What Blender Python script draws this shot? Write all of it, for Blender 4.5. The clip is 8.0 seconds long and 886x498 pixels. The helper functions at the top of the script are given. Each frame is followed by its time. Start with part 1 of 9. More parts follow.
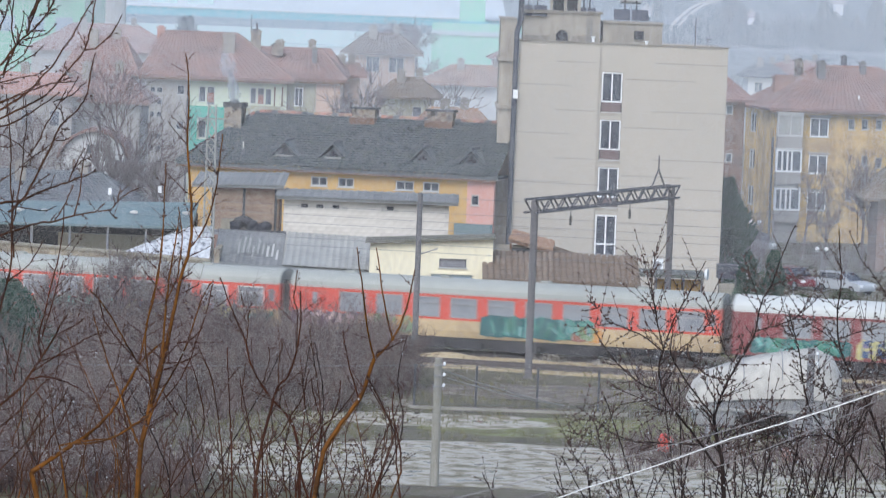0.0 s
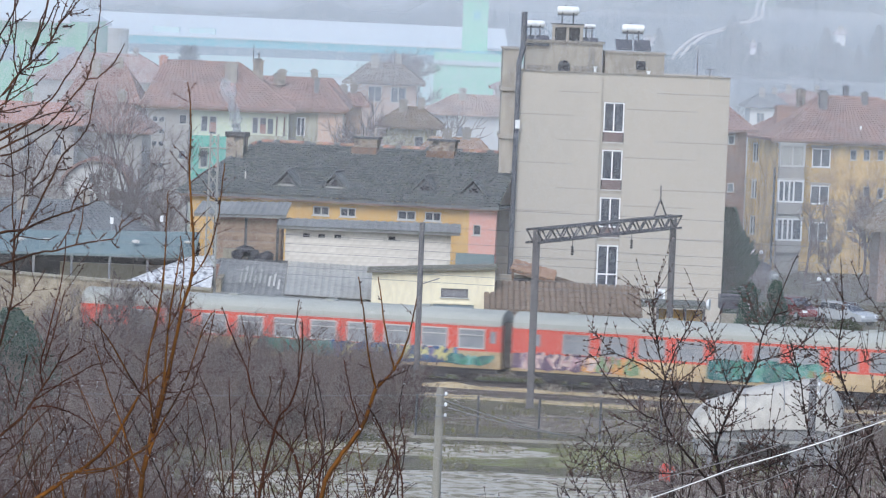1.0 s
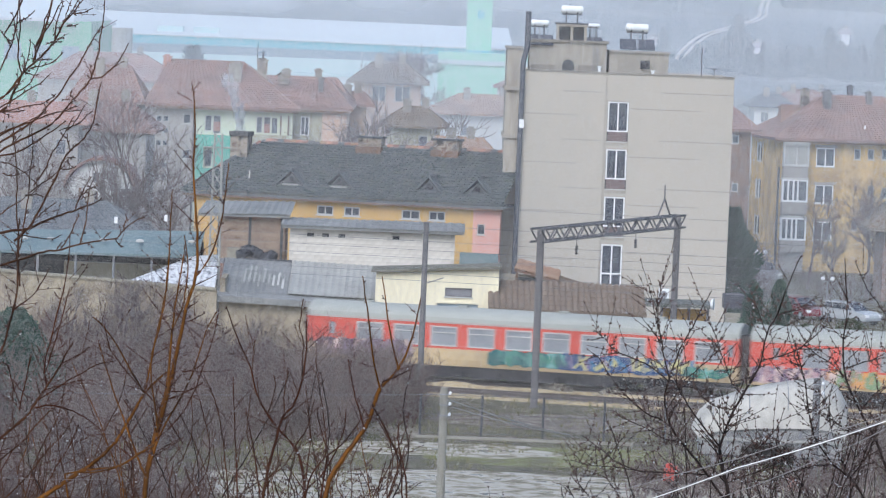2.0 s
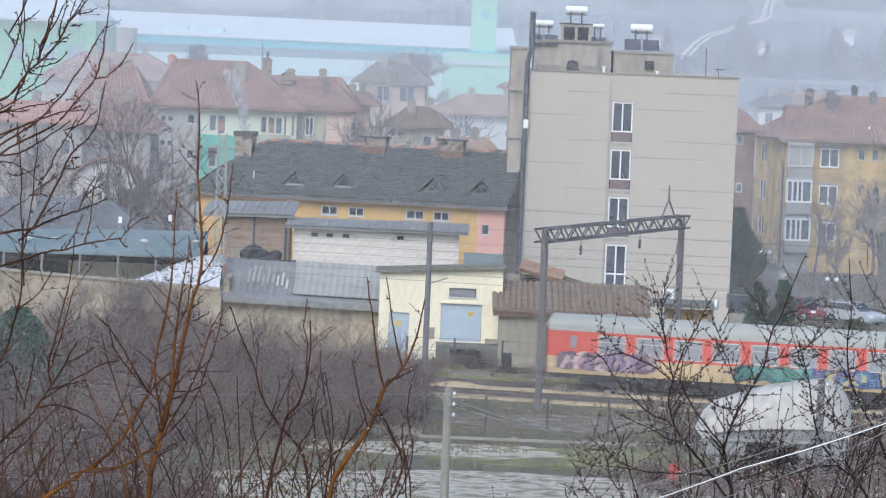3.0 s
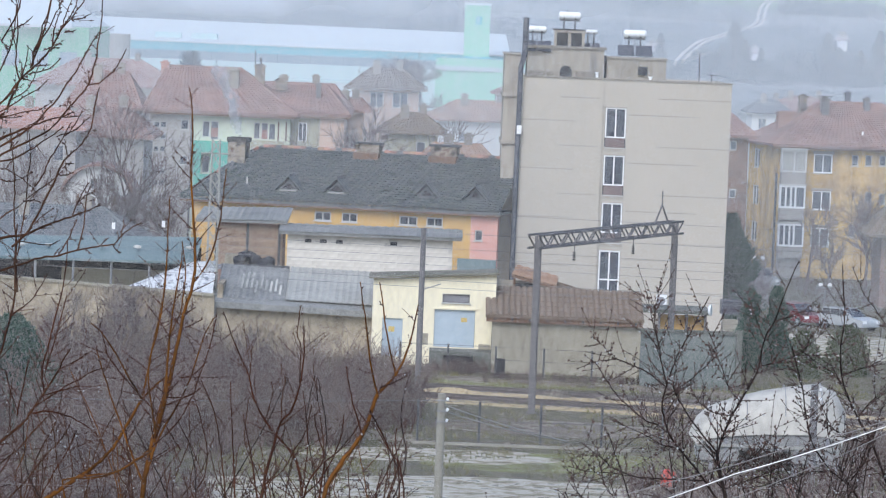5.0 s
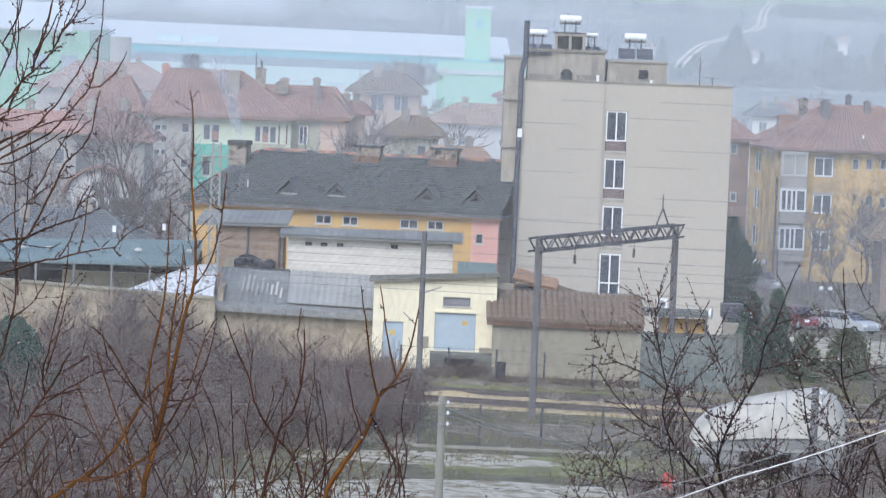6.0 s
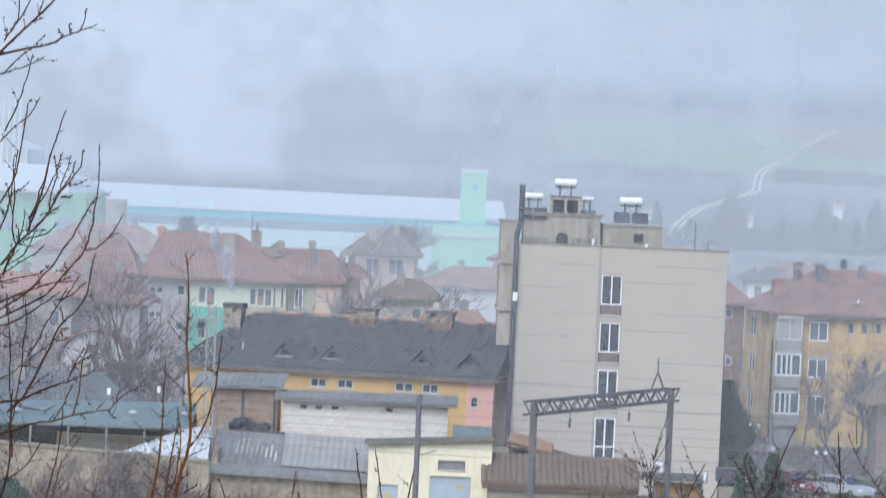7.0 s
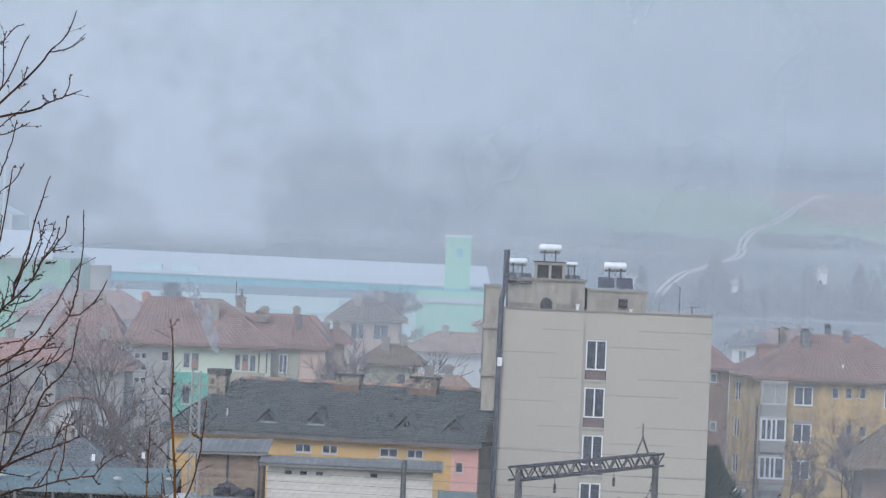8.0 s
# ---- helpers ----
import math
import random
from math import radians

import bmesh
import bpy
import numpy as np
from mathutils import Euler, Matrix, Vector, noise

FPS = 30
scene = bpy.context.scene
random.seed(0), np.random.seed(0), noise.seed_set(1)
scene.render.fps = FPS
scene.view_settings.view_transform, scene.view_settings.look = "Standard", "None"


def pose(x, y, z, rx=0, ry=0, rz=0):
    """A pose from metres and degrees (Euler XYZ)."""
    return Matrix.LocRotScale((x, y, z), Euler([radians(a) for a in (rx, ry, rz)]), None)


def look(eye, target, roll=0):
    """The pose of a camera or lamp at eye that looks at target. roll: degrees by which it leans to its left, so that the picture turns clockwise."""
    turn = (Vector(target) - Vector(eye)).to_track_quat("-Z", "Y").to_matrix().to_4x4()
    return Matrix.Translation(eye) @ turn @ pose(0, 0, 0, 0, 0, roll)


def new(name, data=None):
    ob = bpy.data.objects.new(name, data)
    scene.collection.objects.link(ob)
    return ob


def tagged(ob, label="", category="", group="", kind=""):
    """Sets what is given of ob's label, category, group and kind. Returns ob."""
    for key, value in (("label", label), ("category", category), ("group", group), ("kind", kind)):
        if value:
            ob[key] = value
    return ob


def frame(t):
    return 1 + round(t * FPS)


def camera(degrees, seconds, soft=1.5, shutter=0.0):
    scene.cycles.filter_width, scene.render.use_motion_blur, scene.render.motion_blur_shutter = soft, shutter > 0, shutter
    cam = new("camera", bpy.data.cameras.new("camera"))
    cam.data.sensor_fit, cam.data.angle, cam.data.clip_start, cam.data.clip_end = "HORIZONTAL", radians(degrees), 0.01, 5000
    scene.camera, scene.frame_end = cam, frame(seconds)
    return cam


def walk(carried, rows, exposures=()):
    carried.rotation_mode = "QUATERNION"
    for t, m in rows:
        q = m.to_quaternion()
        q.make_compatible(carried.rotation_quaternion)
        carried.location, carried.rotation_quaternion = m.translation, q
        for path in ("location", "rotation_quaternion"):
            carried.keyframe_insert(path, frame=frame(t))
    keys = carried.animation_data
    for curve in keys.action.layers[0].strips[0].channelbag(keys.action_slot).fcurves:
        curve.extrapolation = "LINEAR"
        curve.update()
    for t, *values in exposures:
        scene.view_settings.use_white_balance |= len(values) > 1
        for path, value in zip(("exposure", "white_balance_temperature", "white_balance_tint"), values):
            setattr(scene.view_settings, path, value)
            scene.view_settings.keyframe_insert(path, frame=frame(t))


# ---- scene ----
cam = camera(12.0, 8.0, soft=1.2, shutter=0.5)
EYE = 20.3
ROWS = [
    (0.0, -0.0503, -3.797, -2.2146), (0.2, -0.051, -3.623, -2.26), (0.5, -0.0455, -3.4517, -2.3013),
    (1.0, -0.0207, -3.3932, -2.2961), (1.5, -0.0013, -3.3837, -2.2864), (1.7, 0.011, -3.396, -2.29),
    (2.8, 0.094, -3.409, -2.35), (3.0, 0.0961, -3.4035, -2.3606), (3.5, 0.0541, -3.3678, -2.4502),
    (4.0, 0.0191, -3.3184, -2.4787), (4.5, 0.0, -3.3, -2.3), (4.7, 0.002, -3.311, -2.31),
    (5.8, 0.011, -3.326, -2.36), (6.0, 0.0146, -3.2768, -2.3644), (6.2, 0.006, -2.962, -2.37),
    (6.5, 0.0044, -2.3273, -2.3938), (6.8, -0.003, -1.439, -2.47), (7.0, -0.0452, -1.0552, -2.5317),
    (7.2, -0.109, -0.666, -2.54), (7.5, -0.1724, -0.3213, -2.5412), (7.7, -0.199, -0.251, -2.5),
    (8.0, -0.2576, -0.1578, -2.4431),
]
walk(cam, [(t, pose(0, 0, EYE, 90 + pitch, roll, yaw)) for t, yaw, pitch, roll in ROWS],
     [(0.0, 0.86, 6300, 7.5), (3.0, 0.86, 6250, 7.5), (6.0, 0.9, 6200, 7.5), (7.0, 0.81, 6150, 7), (7.5, 0.63, 6150, 6.5), (8.0, 0.47, 6150, 6.5)])

# ---- light: an even, overcast winter sky ----
world = bpy.data.worlds.new("overcast_sky")
scene.world = world
world.use_nodes = True
wn = world.node_tree.nodes
sky = wn.new("ShaderNodeTexSky")
sky.sky_type, sky.sun_disc = "NISHITA", False
sky.sun_elevation, sky.sun_rotation = radians(38), radians(200)
sky.air_density, sky.dust_density, sky.ozone_density = 1.0, 1.6, 2.0
world.node_tree.links.new(sky.outputs[0], wn["Background"].inputs[0])
wn["Background"].inputs[1].default_value = 0.13
sun = new("sun", bpy.data.lights.new("sun", "SUN"))
sun.data.energy, sun.data.angle, sun.data.color = 1.3, radians(40), (1.0, 0.99, 0.98)
sun.matrix_world = look((-30, -90, 100), (0, 0, 0))


# ---- materials ----
def lin(c):
    return tuple((v / 255 / 12.92 if v <= 10 else ((v / 255 + 0.055) / 1.055) ** 2.4) for v in c)


def mat(name, rgb, rgb2=None, rough=0.8, scale=2.0, fine=25.0, bump=0.15, metal=0.0, spec=0.4, streak=1.0, random_shade=0.0):
    """A surface in two close tones, mottled at two scales, with fine relief. rgb: sRGB 0 to 255. streak > 1 draws the mottling out along z."""
    m = bpy.data.materials.new(name)
    m.use_nodes = True
    n, l = m.node_tree.nodes, m.node_tree.links
    b = n["Principled BSDF"]
    rgb2 = rgb2 or tuple(v * 0.82 for v in rgb)
    tc, mp = n.new("ShaderNodeTexCoord"), n.new("ShaderNodeMapping")
    mp.inputs["Scale"].default_value = (1, 1, 1 / streak)
    l.new(tc.outputs["Object"], mp.inputs[0])
    big, small = n.new("ShaderNodeTexNoise"), n.new("ShaderNodeTexNoise")
    big.inputs["Scale"].default_value, small.inputs["Scale"].default_value = scale / 3, fine / 3
    big.inputs["Detail"].default_value = small.inputs["Detail"].default_value = 5
    for t in (big, small):
        l.new(mp.outputs[0], t.inputs[0])
    add = n.new("ShaderNodeMath")
    add.operation = "MULTIPLY_ADD"
    add.inputs[1].default_value, add.inputs[2].default_value = 0.45, 0.0
    l.new(small.outputs[0], add.inputs[0])
    add2 = n.new("ShaderNodeMath")
    add2.operation = "MULTIPLY_ADD"
    add2.inputs[1].default_value = 0.6
    l.new(big.outputs[0], add2.inputs[0])
    l.new(add.outputs[0], add2.inputs[2])
    last = add2
    if random_shade:
        oi = n.new("ShaderNodeObjectInfo")
        r = n.new("ShaderNodeMath")
        r.operation = "MULTIPLY_ADD"
        r.inputs[1].default_value = random_shade
        l.new(oi.outputs["Random"], r.inputs[0])
        l.new(add2.outputs[0], r.inputs[2])
        last = r
    ramp = n.new("ShaderNodeValToRGB")
    ramp.color_ramp.elements[0].position, ramp.color_ramp.elements[1].position = 0.36, 0.66 + random_shade
    ramp.color_ramp.elements[0].color, ramp.color_ramp.elements[1].color = (*lin(rgb2), 1), (*lin(rgb), 1)
    l.new(last.outputs[0], ramp.inputs[0])
    l.new(ramp.outputs[0], b.inputs["Base Color"])
    b.inputs["Roughness"].default_value, b.inputs["Metallic"].default_value = rough, metal
    b.inputs["Specular IOR Level"].default_value = spec
    if bump:
        bp = n.new("ShaderNodeBump")
        bp.inputs["Strength"].default_value, bp.inputs["Distance"].default_value = bump, 0.03
        l.new(small.outputs[0], bp.inputs["Height"])
        l.new(bp.outputs[0], b.inputs["Normal"])
    return m


def mixed(name, stops, scale, rough=0.9, fine=0.0, detail=6.0, gloss=None, bump=0.3):
    """Ground of several tones by one noise. stops: (position, sRGB). gloss: (from, to) of the noise where it is wet."""
    m = bpy.data.materials.new(name)
    m.use_nodes = True
    n, l = m.node_tree.nodes, m.node_tree.links
    b = n["Principled BSDF"]
    g = n.new("ShaderNodeNewGeometry")
    t = n.new("ShaderNodeTexNoise")
    t.inputs["Scale"].default_value, t.inputs["Detail"].default_value = scale, detail
    l.new(g.outputs["Position"], t.inputs[0])
    ramp = n.new("ShaderNodeValToRGB")
    els = ramp.color_ramp.elements
    while len(els) < len(stops):
        els.new(0.5)
    for e, (p, c) in zip(els, stops):
        e.position, e.color = p, (*lin(c), 1)
    l.new(t.outputs[0], ramp.inputs[0])
    l.new(ramp.outputs[0], b.inputs["Base Color"])
    b.inputs["Roughness"].default_value = rough
    if gloss:
        r = n.new("ShaderNodeMapRange")
        r.inputs[1].default_value, r.inputs[2].default_value = gloss
        r.inputs[3].default_value, r.inputs[4].default_value = rough, 0.12
        l.new(t.outputs[0], r.inputs[0])
        l.new(r.outputs[0], b.inputs["Roughness"])
    if bump:
        f = n.new("ShaderNodeTexNoise")
        f.inputs["Scale"].default_value, f.inputs["Detail"].default_value = fine or scale * 12, 4
        l.new(g.outputs["Position"], f.inputs[0])
        bp = n.new("ShaderNodeBump")
        bp.inputs["Strength"].default_value, bp.inputs["Distance"].default_value = bump, 0.05
        l.new(f.outputs[0], bp.inputs["Height"])
        l.new(bp.outputs[0], b.inputs["Normal"])
    return m


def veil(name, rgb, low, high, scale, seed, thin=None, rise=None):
    """See-through white standing in for mist or smoke: diffuse, translucent and clear mixed, denser and thinner by a
    broad noise.
    """
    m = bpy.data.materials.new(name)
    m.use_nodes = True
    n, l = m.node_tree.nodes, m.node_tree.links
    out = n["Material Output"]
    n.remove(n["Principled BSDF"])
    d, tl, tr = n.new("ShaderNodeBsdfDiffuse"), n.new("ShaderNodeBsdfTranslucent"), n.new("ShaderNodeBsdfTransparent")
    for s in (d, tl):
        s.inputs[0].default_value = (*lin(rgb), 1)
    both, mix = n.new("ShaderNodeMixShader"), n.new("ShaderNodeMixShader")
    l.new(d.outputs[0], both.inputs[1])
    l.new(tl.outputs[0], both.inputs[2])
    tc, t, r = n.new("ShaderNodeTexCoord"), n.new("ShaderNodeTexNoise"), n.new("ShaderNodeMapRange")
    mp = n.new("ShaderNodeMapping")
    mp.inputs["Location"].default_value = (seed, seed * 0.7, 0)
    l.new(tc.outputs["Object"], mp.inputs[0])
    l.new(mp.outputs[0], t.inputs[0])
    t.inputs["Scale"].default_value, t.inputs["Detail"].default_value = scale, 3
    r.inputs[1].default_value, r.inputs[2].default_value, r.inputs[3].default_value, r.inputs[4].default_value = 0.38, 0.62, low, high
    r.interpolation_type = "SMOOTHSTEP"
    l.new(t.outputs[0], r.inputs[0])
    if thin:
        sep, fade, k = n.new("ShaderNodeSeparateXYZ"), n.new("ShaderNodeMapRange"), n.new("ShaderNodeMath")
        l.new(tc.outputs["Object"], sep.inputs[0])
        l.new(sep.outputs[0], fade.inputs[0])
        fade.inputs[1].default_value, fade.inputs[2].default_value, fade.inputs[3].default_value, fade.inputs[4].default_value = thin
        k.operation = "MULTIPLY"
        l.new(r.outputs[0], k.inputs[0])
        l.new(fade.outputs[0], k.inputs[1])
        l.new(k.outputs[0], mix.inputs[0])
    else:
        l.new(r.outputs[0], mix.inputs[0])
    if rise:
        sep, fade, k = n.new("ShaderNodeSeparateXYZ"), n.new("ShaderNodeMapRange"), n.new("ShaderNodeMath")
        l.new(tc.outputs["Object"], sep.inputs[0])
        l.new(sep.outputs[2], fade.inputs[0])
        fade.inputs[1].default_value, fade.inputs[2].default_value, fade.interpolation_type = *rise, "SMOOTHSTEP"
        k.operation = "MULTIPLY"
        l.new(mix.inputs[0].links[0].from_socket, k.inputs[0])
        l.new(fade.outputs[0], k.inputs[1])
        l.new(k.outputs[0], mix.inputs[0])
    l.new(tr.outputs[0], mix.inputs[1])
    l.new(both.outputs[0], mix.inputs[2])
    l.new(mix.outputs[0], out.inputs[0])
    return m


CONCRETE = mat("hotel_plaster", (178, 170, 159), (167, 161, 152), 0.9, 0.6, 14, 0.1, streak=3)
CONCRETE_DARK = mat("stained_concrete", (152, 146, 138), (108, 103, 99), 0.9, 1.2, 12, 0.2, streak=3)
GROOVE = mat("dark_joint", (160, 154, 146), (142, 137, 131), 0.9, 1.5, 10, 0.1)
STAINED = mat("weathered_plaster", (172, 165, 155), (134, 128, 120), 0.9, 1.0, 9, 0.15, streak=4)
PIPE_BLACK = mat("black_pipe", (76, 79, 90), (58, 61, 70), 0.5)
WHITE_FRAME = mat("white_pvc", (232, 233, 235), (215, 217, 220), 0.45, bump=0)
GREY_FRAME = mat("weathered_frame", (190, 190, 188), (160, 160, 158), 0.6, bump=0)
# Paler than the near glass: haze and reflected fog sit in the colour.
FAR_GLASS = mat("hazed_far_glass", (92, 98, 108), (70, 76, 88), 0.15, 0.8, 6, 0, spec=0.6)
SOOT_GLASS = mat("dusty_glass", (126, 126, 132), (104, 104, 112), 0.4, 0.8, 6, 0)
GLASS = mat("dark_glass", (70, 76, 88), (48, 52, 62), 0.12, 0.8, 6, 0, spec=0.7)
BRICK_PANEL = mat("brown_spandrel", (118, 100, 98), (92, 78, 80), 0.8, 2, 30)
TANK_WHITE = mat("tank_steel", (235, 236, 238), (205, 210, 216), 0.25, 2, 10, 0, spec=0.6)
STEEL_DARK = mat("dark_steel", (78, 80, 86), (58, 60, 66), 0.5, 3, 20, 0.05)
STEEL_GREY = mat("galvanised_steel", (138, 140, 146), (108, 110, 118), 0.5, 3, 20, 0.05, spec=0.5)
POLE_CONC = mat("pole_concrete", (112, 110, 112), (86, 85, 90), 0.85, 2, 20, 0.1, streak=4)
POST_CONC = mat("post_concrete", (150, 146, 136), (120, 117, 110), 0.85, 2, 20, 0.1, streak=4)
YELLOW = mat("ochre_plaster", (204, 166, 102), (176, 142, 92), 0.9, 0.8, 14, 0.1, streak=2)
YELLOW2 = mat("ochre_brickwork", (208, 176, 118), (138, 114, 86), 0.9, 2.4, 12, 0.25, streak=1.3)
PINK = mat("pink_plaster", (212, 164, 152), (192, 144, 136), 0.9, 0.8, 14, 0.08)
CREAM = mat("cream_plaster", (234, 226, 200), (210, 201, 178), 0.9, 0.7, 14, 0.06, streak=3)
WHITE_BLOCK = mat("whitewashed_block", (216, 211, 204), (172, 165, 158), 0.9, 0.9, 10, 0.2, streak=1.6, random_shade=0.1)
MORTAR = mat("mortar", (196, 191, 186), (168, 163, 158), 0.95)
BLUE_DOOR = mat("blue_grey_door", (166, 180, 192), (150, 165, 179), 0.55, 1.2, 10, 0.02)
OCHRE_SIGN = mat("ochre_sign", (196, 172, 104), (180, 156, 92), 0.6, bump=0)
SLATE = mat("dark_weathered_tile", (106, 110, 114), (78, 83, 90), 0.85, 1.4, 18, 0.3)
MOSSY = mixed("mossy_dark_tile", [(0.34, (60, 65, 70)), (0.44, (76, 83, 89)), (0.56, (92, 98, 102)), (0.64, (84, 91, 84)), (0.72, (70, 75, 80))], 2.2, 0.85, 5, detail=12)
# Clay red muted for the town's roofs: part of the haze is in it.
RED_TILE = mat("red_clay_tile", (150, 119, 111), (114, 92, 88), 0.85, 1.6, 12, 0.3)
RED_TILE_NEW = mat("orange_clay_tile", (176, 134, 122), (152, 114, 106), 0.85, 0.8, 12, 0.3)
BROWN_TILE = mat("brown_barrel_tile", (132, 115, 99), (92, 79, 70), 0.85, 1.5, 14, 0.3, random_shade=0.1)
SHEET = mat("sheet_metal_roof", (136, 137, 137), (106, 107, 108), 0.7, 0.8, 8, 0.1, spec=0.2)
SHEET_LIGHT = mat("fibre_cement_sheet", (162, 162, 158), (132, 132, 130), 0.6, 0.8, 8, 0.15)
TANK_SIDE = mat("stained_grey_tank_side", (150, 150, 150), (96, 97, 100), 0.7, 1.6, 8, 0.2, streak=2)
PLASTIC = mixed("crumpled_white_plastic", [(0.36, (120, 122, 128)), (0.46, (186, 188, 192)), (0.55, (208, 209, 212)), (0.66, (150, 152, 158))], 2.6, 0.5, 9, detail=8, bump=0.8)
TANK_TARP = mat("weathered_white_tank_cover", (188, 184, 177), (146, 143, 138), 0.6, 1.4, 6, 0.3, streak=1.5)
WHITE_TARP = mat("white_tarpaulin", (198, 196, 190), (172, 170, 168), 0.5, 0.8, 5, 0.25)
TEAL_ROOF = mat("teal_sheet_roof", (112, 130, 134), (94, 112, 118), 0.7, 0.6, 8, 0.1, spec=0.2)
WALL_GREY = mat("grey_yard_wall", (156, 150, 136), (118, 113, 103), 0.9, 1, 10, 0.2, streak=2)
WALL_SAND = mat("sandy_yard_wall", (168, 156, 136), (98, 90, 82), 0.9, 1.8, 9, 0.3, streak=1.2)
DARK_ROOF = mat("mossy_dark_roof", (118, 114, 106), (88, 88, 76), 0.85, 0.8, 8, 0.2, spec=0.2)
DOCK = mat("dark_dock_concrete", (100, 102, 98), (74, 78, 76), 0.85, 1.2, 10, 0.2)
# Near-black: shade put into colour behind openings; also vents and tyres.
DARK_FILL = mat("dark_fill", (58, 60, 68), (44, 46, 52), 0.9)
BRICK_RED = mat("old_brick", (150, 122, 112), (118, 98, 94), 0.9, 1.2, 20, 0.3)
STUCCO_GREY = mat("grey_stucco", (162, 158, 154), (136, 132, 130), 0.9, 0.6, 10, 0.2, streak=2)
MINT = mat("mint_plaster", (200, 206, 188), (176, 184, 166), 0.9, 0.8, 14, 0.08)
OLD_BOARD = mat("weathered_grey_board", (160, 142, 126), (104, 86, 78), 0.9, 3.0, 16, 0.25, random_shade=0.12)
TIMBER = mat("brown_boards", (124, 98, 82), (92, 72, 62), 0.85, 2, 20, 0.2, streak=4)
SOOT_BRICK = mat("soot_black_brick", (84, 82, 84), (56, 55, 58), 0.9, 3, 14, 0.2)
SOOTY = mixed("sooty_plaster", [(0.36, (60, 57, 56)), (0.45, (110, 102, 96)), (0.55, (150, 140, 128)), (0.66, (96, 80, 72))], 1.6, 0.9, 8, detail=9)
GREEN_NET = mat("turquoise_balcony", (88, 174, 156), (72, 152, 138), 0.8, 1, 12, 0.05)
MINT_OLD = mat("weathered_mint_plaster", (176, 176, 156), (138, 132, 118), 0.9, 1.4, 10, 0.15, streak=3)
CURTAIN = mat("faded_red_curtain", (150, 112, 104), (126, 96, 92), 0.9, 2, 14, 0.05)
ORANGE_BROWN = mat("weathered_orange_brown_tile", (168, 138, 116), (128, 104, 92), 0.85, 1.2, 12, 0.3)
BRICK_DULL = mat("dull_brown_brick", (134, 106, 90), (82, 68, 64), 0.9, 2.0, 14, 0.3)
PEACH = mat("peach_plaster", (196, 170, 154), (174, 150, 138), 0.9, 0.8, 12, 0.08)
WHITE_WALL = mat("white_house_plaster", (206, 207, 208), (188, 189, 190), 0.9, 0.8, 12, 0.05)
COACH_ROOF = mat("coach_roof_grey", (158, 160, 155), (146, 148, 144), 0.8, 0.5, 6, 0.03, spec=0.15)
COACH_ROOF_WHITE = mat("coach_roof_white", (192, 194, 192), (178, 180, 180), 0.8, 0.5, 6, 0.03, spec=0.15)
COACH_RED = mat("coach_red", (194, 82, 70), (180, 74, 64), 0.4, 0.5, 8, 0.02)
COACH_WINE = mat("coach_wine_red", (128, 66, 68), (108, 56, 60), 0.45, 0.5, 8, 0.02)
COACH_CREAM = mat("coach_cream", (188, 166, 130), (150, 132, 108), 0.5, 0.6, 8, 0.03)
COACH_GLASS = mat("coach_glass", (146, 150, 156), (116, 120, 128), 0.12, 0.6, 4, 0, spec=0.7)
UNDER = mat("bogie_grime", (58, 58, 64), (40, 40, 46), 0.8, 2, 20, 0.2)
RUBBER = mat("gangway_rubber", (70, 66, 68), (52, 50, 54), 0.8)
RAIL = mat("rail_steel", (92, 84, 84), (70, 64, 66), 0.45, 2, 20, 0.05, spec=0.5)
SLEEPER = mat("sleeper", (104, 98, 94), (80, 76, 74), 0.9)
BALLAST = mixed("ballast", [(0.3, (96, 85, 75)), (0.45, (132, 116, 95)), (0.55, (158, 140, 112)), (0.7, (120, 106, 90))], 1.4, 0.95, 9, bump=0.8)
MUD = mixed("trampled_mud", [(0.3, (72, 64, 56)), (0.5, (96, 87, 77)), (0.65, (124, 115, 102)), (0.75, (92, 92, 68))], 1.1, 0.8, 6, detail=10, gloss=(0.6, 0.68))
GRASS = mixed("wet_grass", [(0.3, (82, 74, 54)), (0.46, (98, 98, 60)), (0.58, (112, 116, 68)), (0.7, (132, 122, 102))], 0.7, 0.9, 8, detail=10)
SAND = mixed("sandy_ballast", [(0.3, (118, 104, 84)), (0.45, (150, 134, 106)), (0.55, (176, 160, 128)), (0.7, (134, 120, 98))], 4.5, 0.95, 9, detail=10, bump=0.8)
STONE = mat("pale_rubble", (150, 143, 132), (104, 98, 92), 0.9, 3, 20, 0.2)
BLADE = mat("winter_grass_blade", (128, 124, 84), (88, 86, 60), 0.8, 0.8, 4, 0)
YARD = mixed("wet_yard", [(0.38, (104, 97, 74)), (0.45, (132, 124, 104)), (0.5, (162, 155, 142)), (0.57, (174, 168, 157)), (0.64, (112, 106, 78))], 0.9, 0.8, 6, detail=11, gloss=(0.56, 0.63), bump=0.15)
BARK_DARK = mat("dark_bark", (52, 42, 39), (24, 20, 21), 0.75, 20, 120, 0.4, spec=0.12)
BARK_BROWN = mat("brown_bark", (88, 58, 40), (36, 26, 24), 0.75, 20, 120, 0.4, spec=0.12)
BARK_ORANGE = mat("orange_bark", (124, 78, 28), (44, 31, 24), 0.65, 14, 110, 0.4, spec=0.12)
BARK_RED = mat("reddish_bark", (84, 48, 32), (36, 24, 22), 0.7, 16, 110, 0.4, spec=0.12)
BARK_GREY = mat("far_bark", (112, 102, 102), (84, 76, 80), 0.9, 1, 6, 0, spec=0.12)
THICKET = mat("thicket_bark", (122, 107, 103), (56, 49, 52), 0.9, 0.9, 4, 0, spec=0.12)
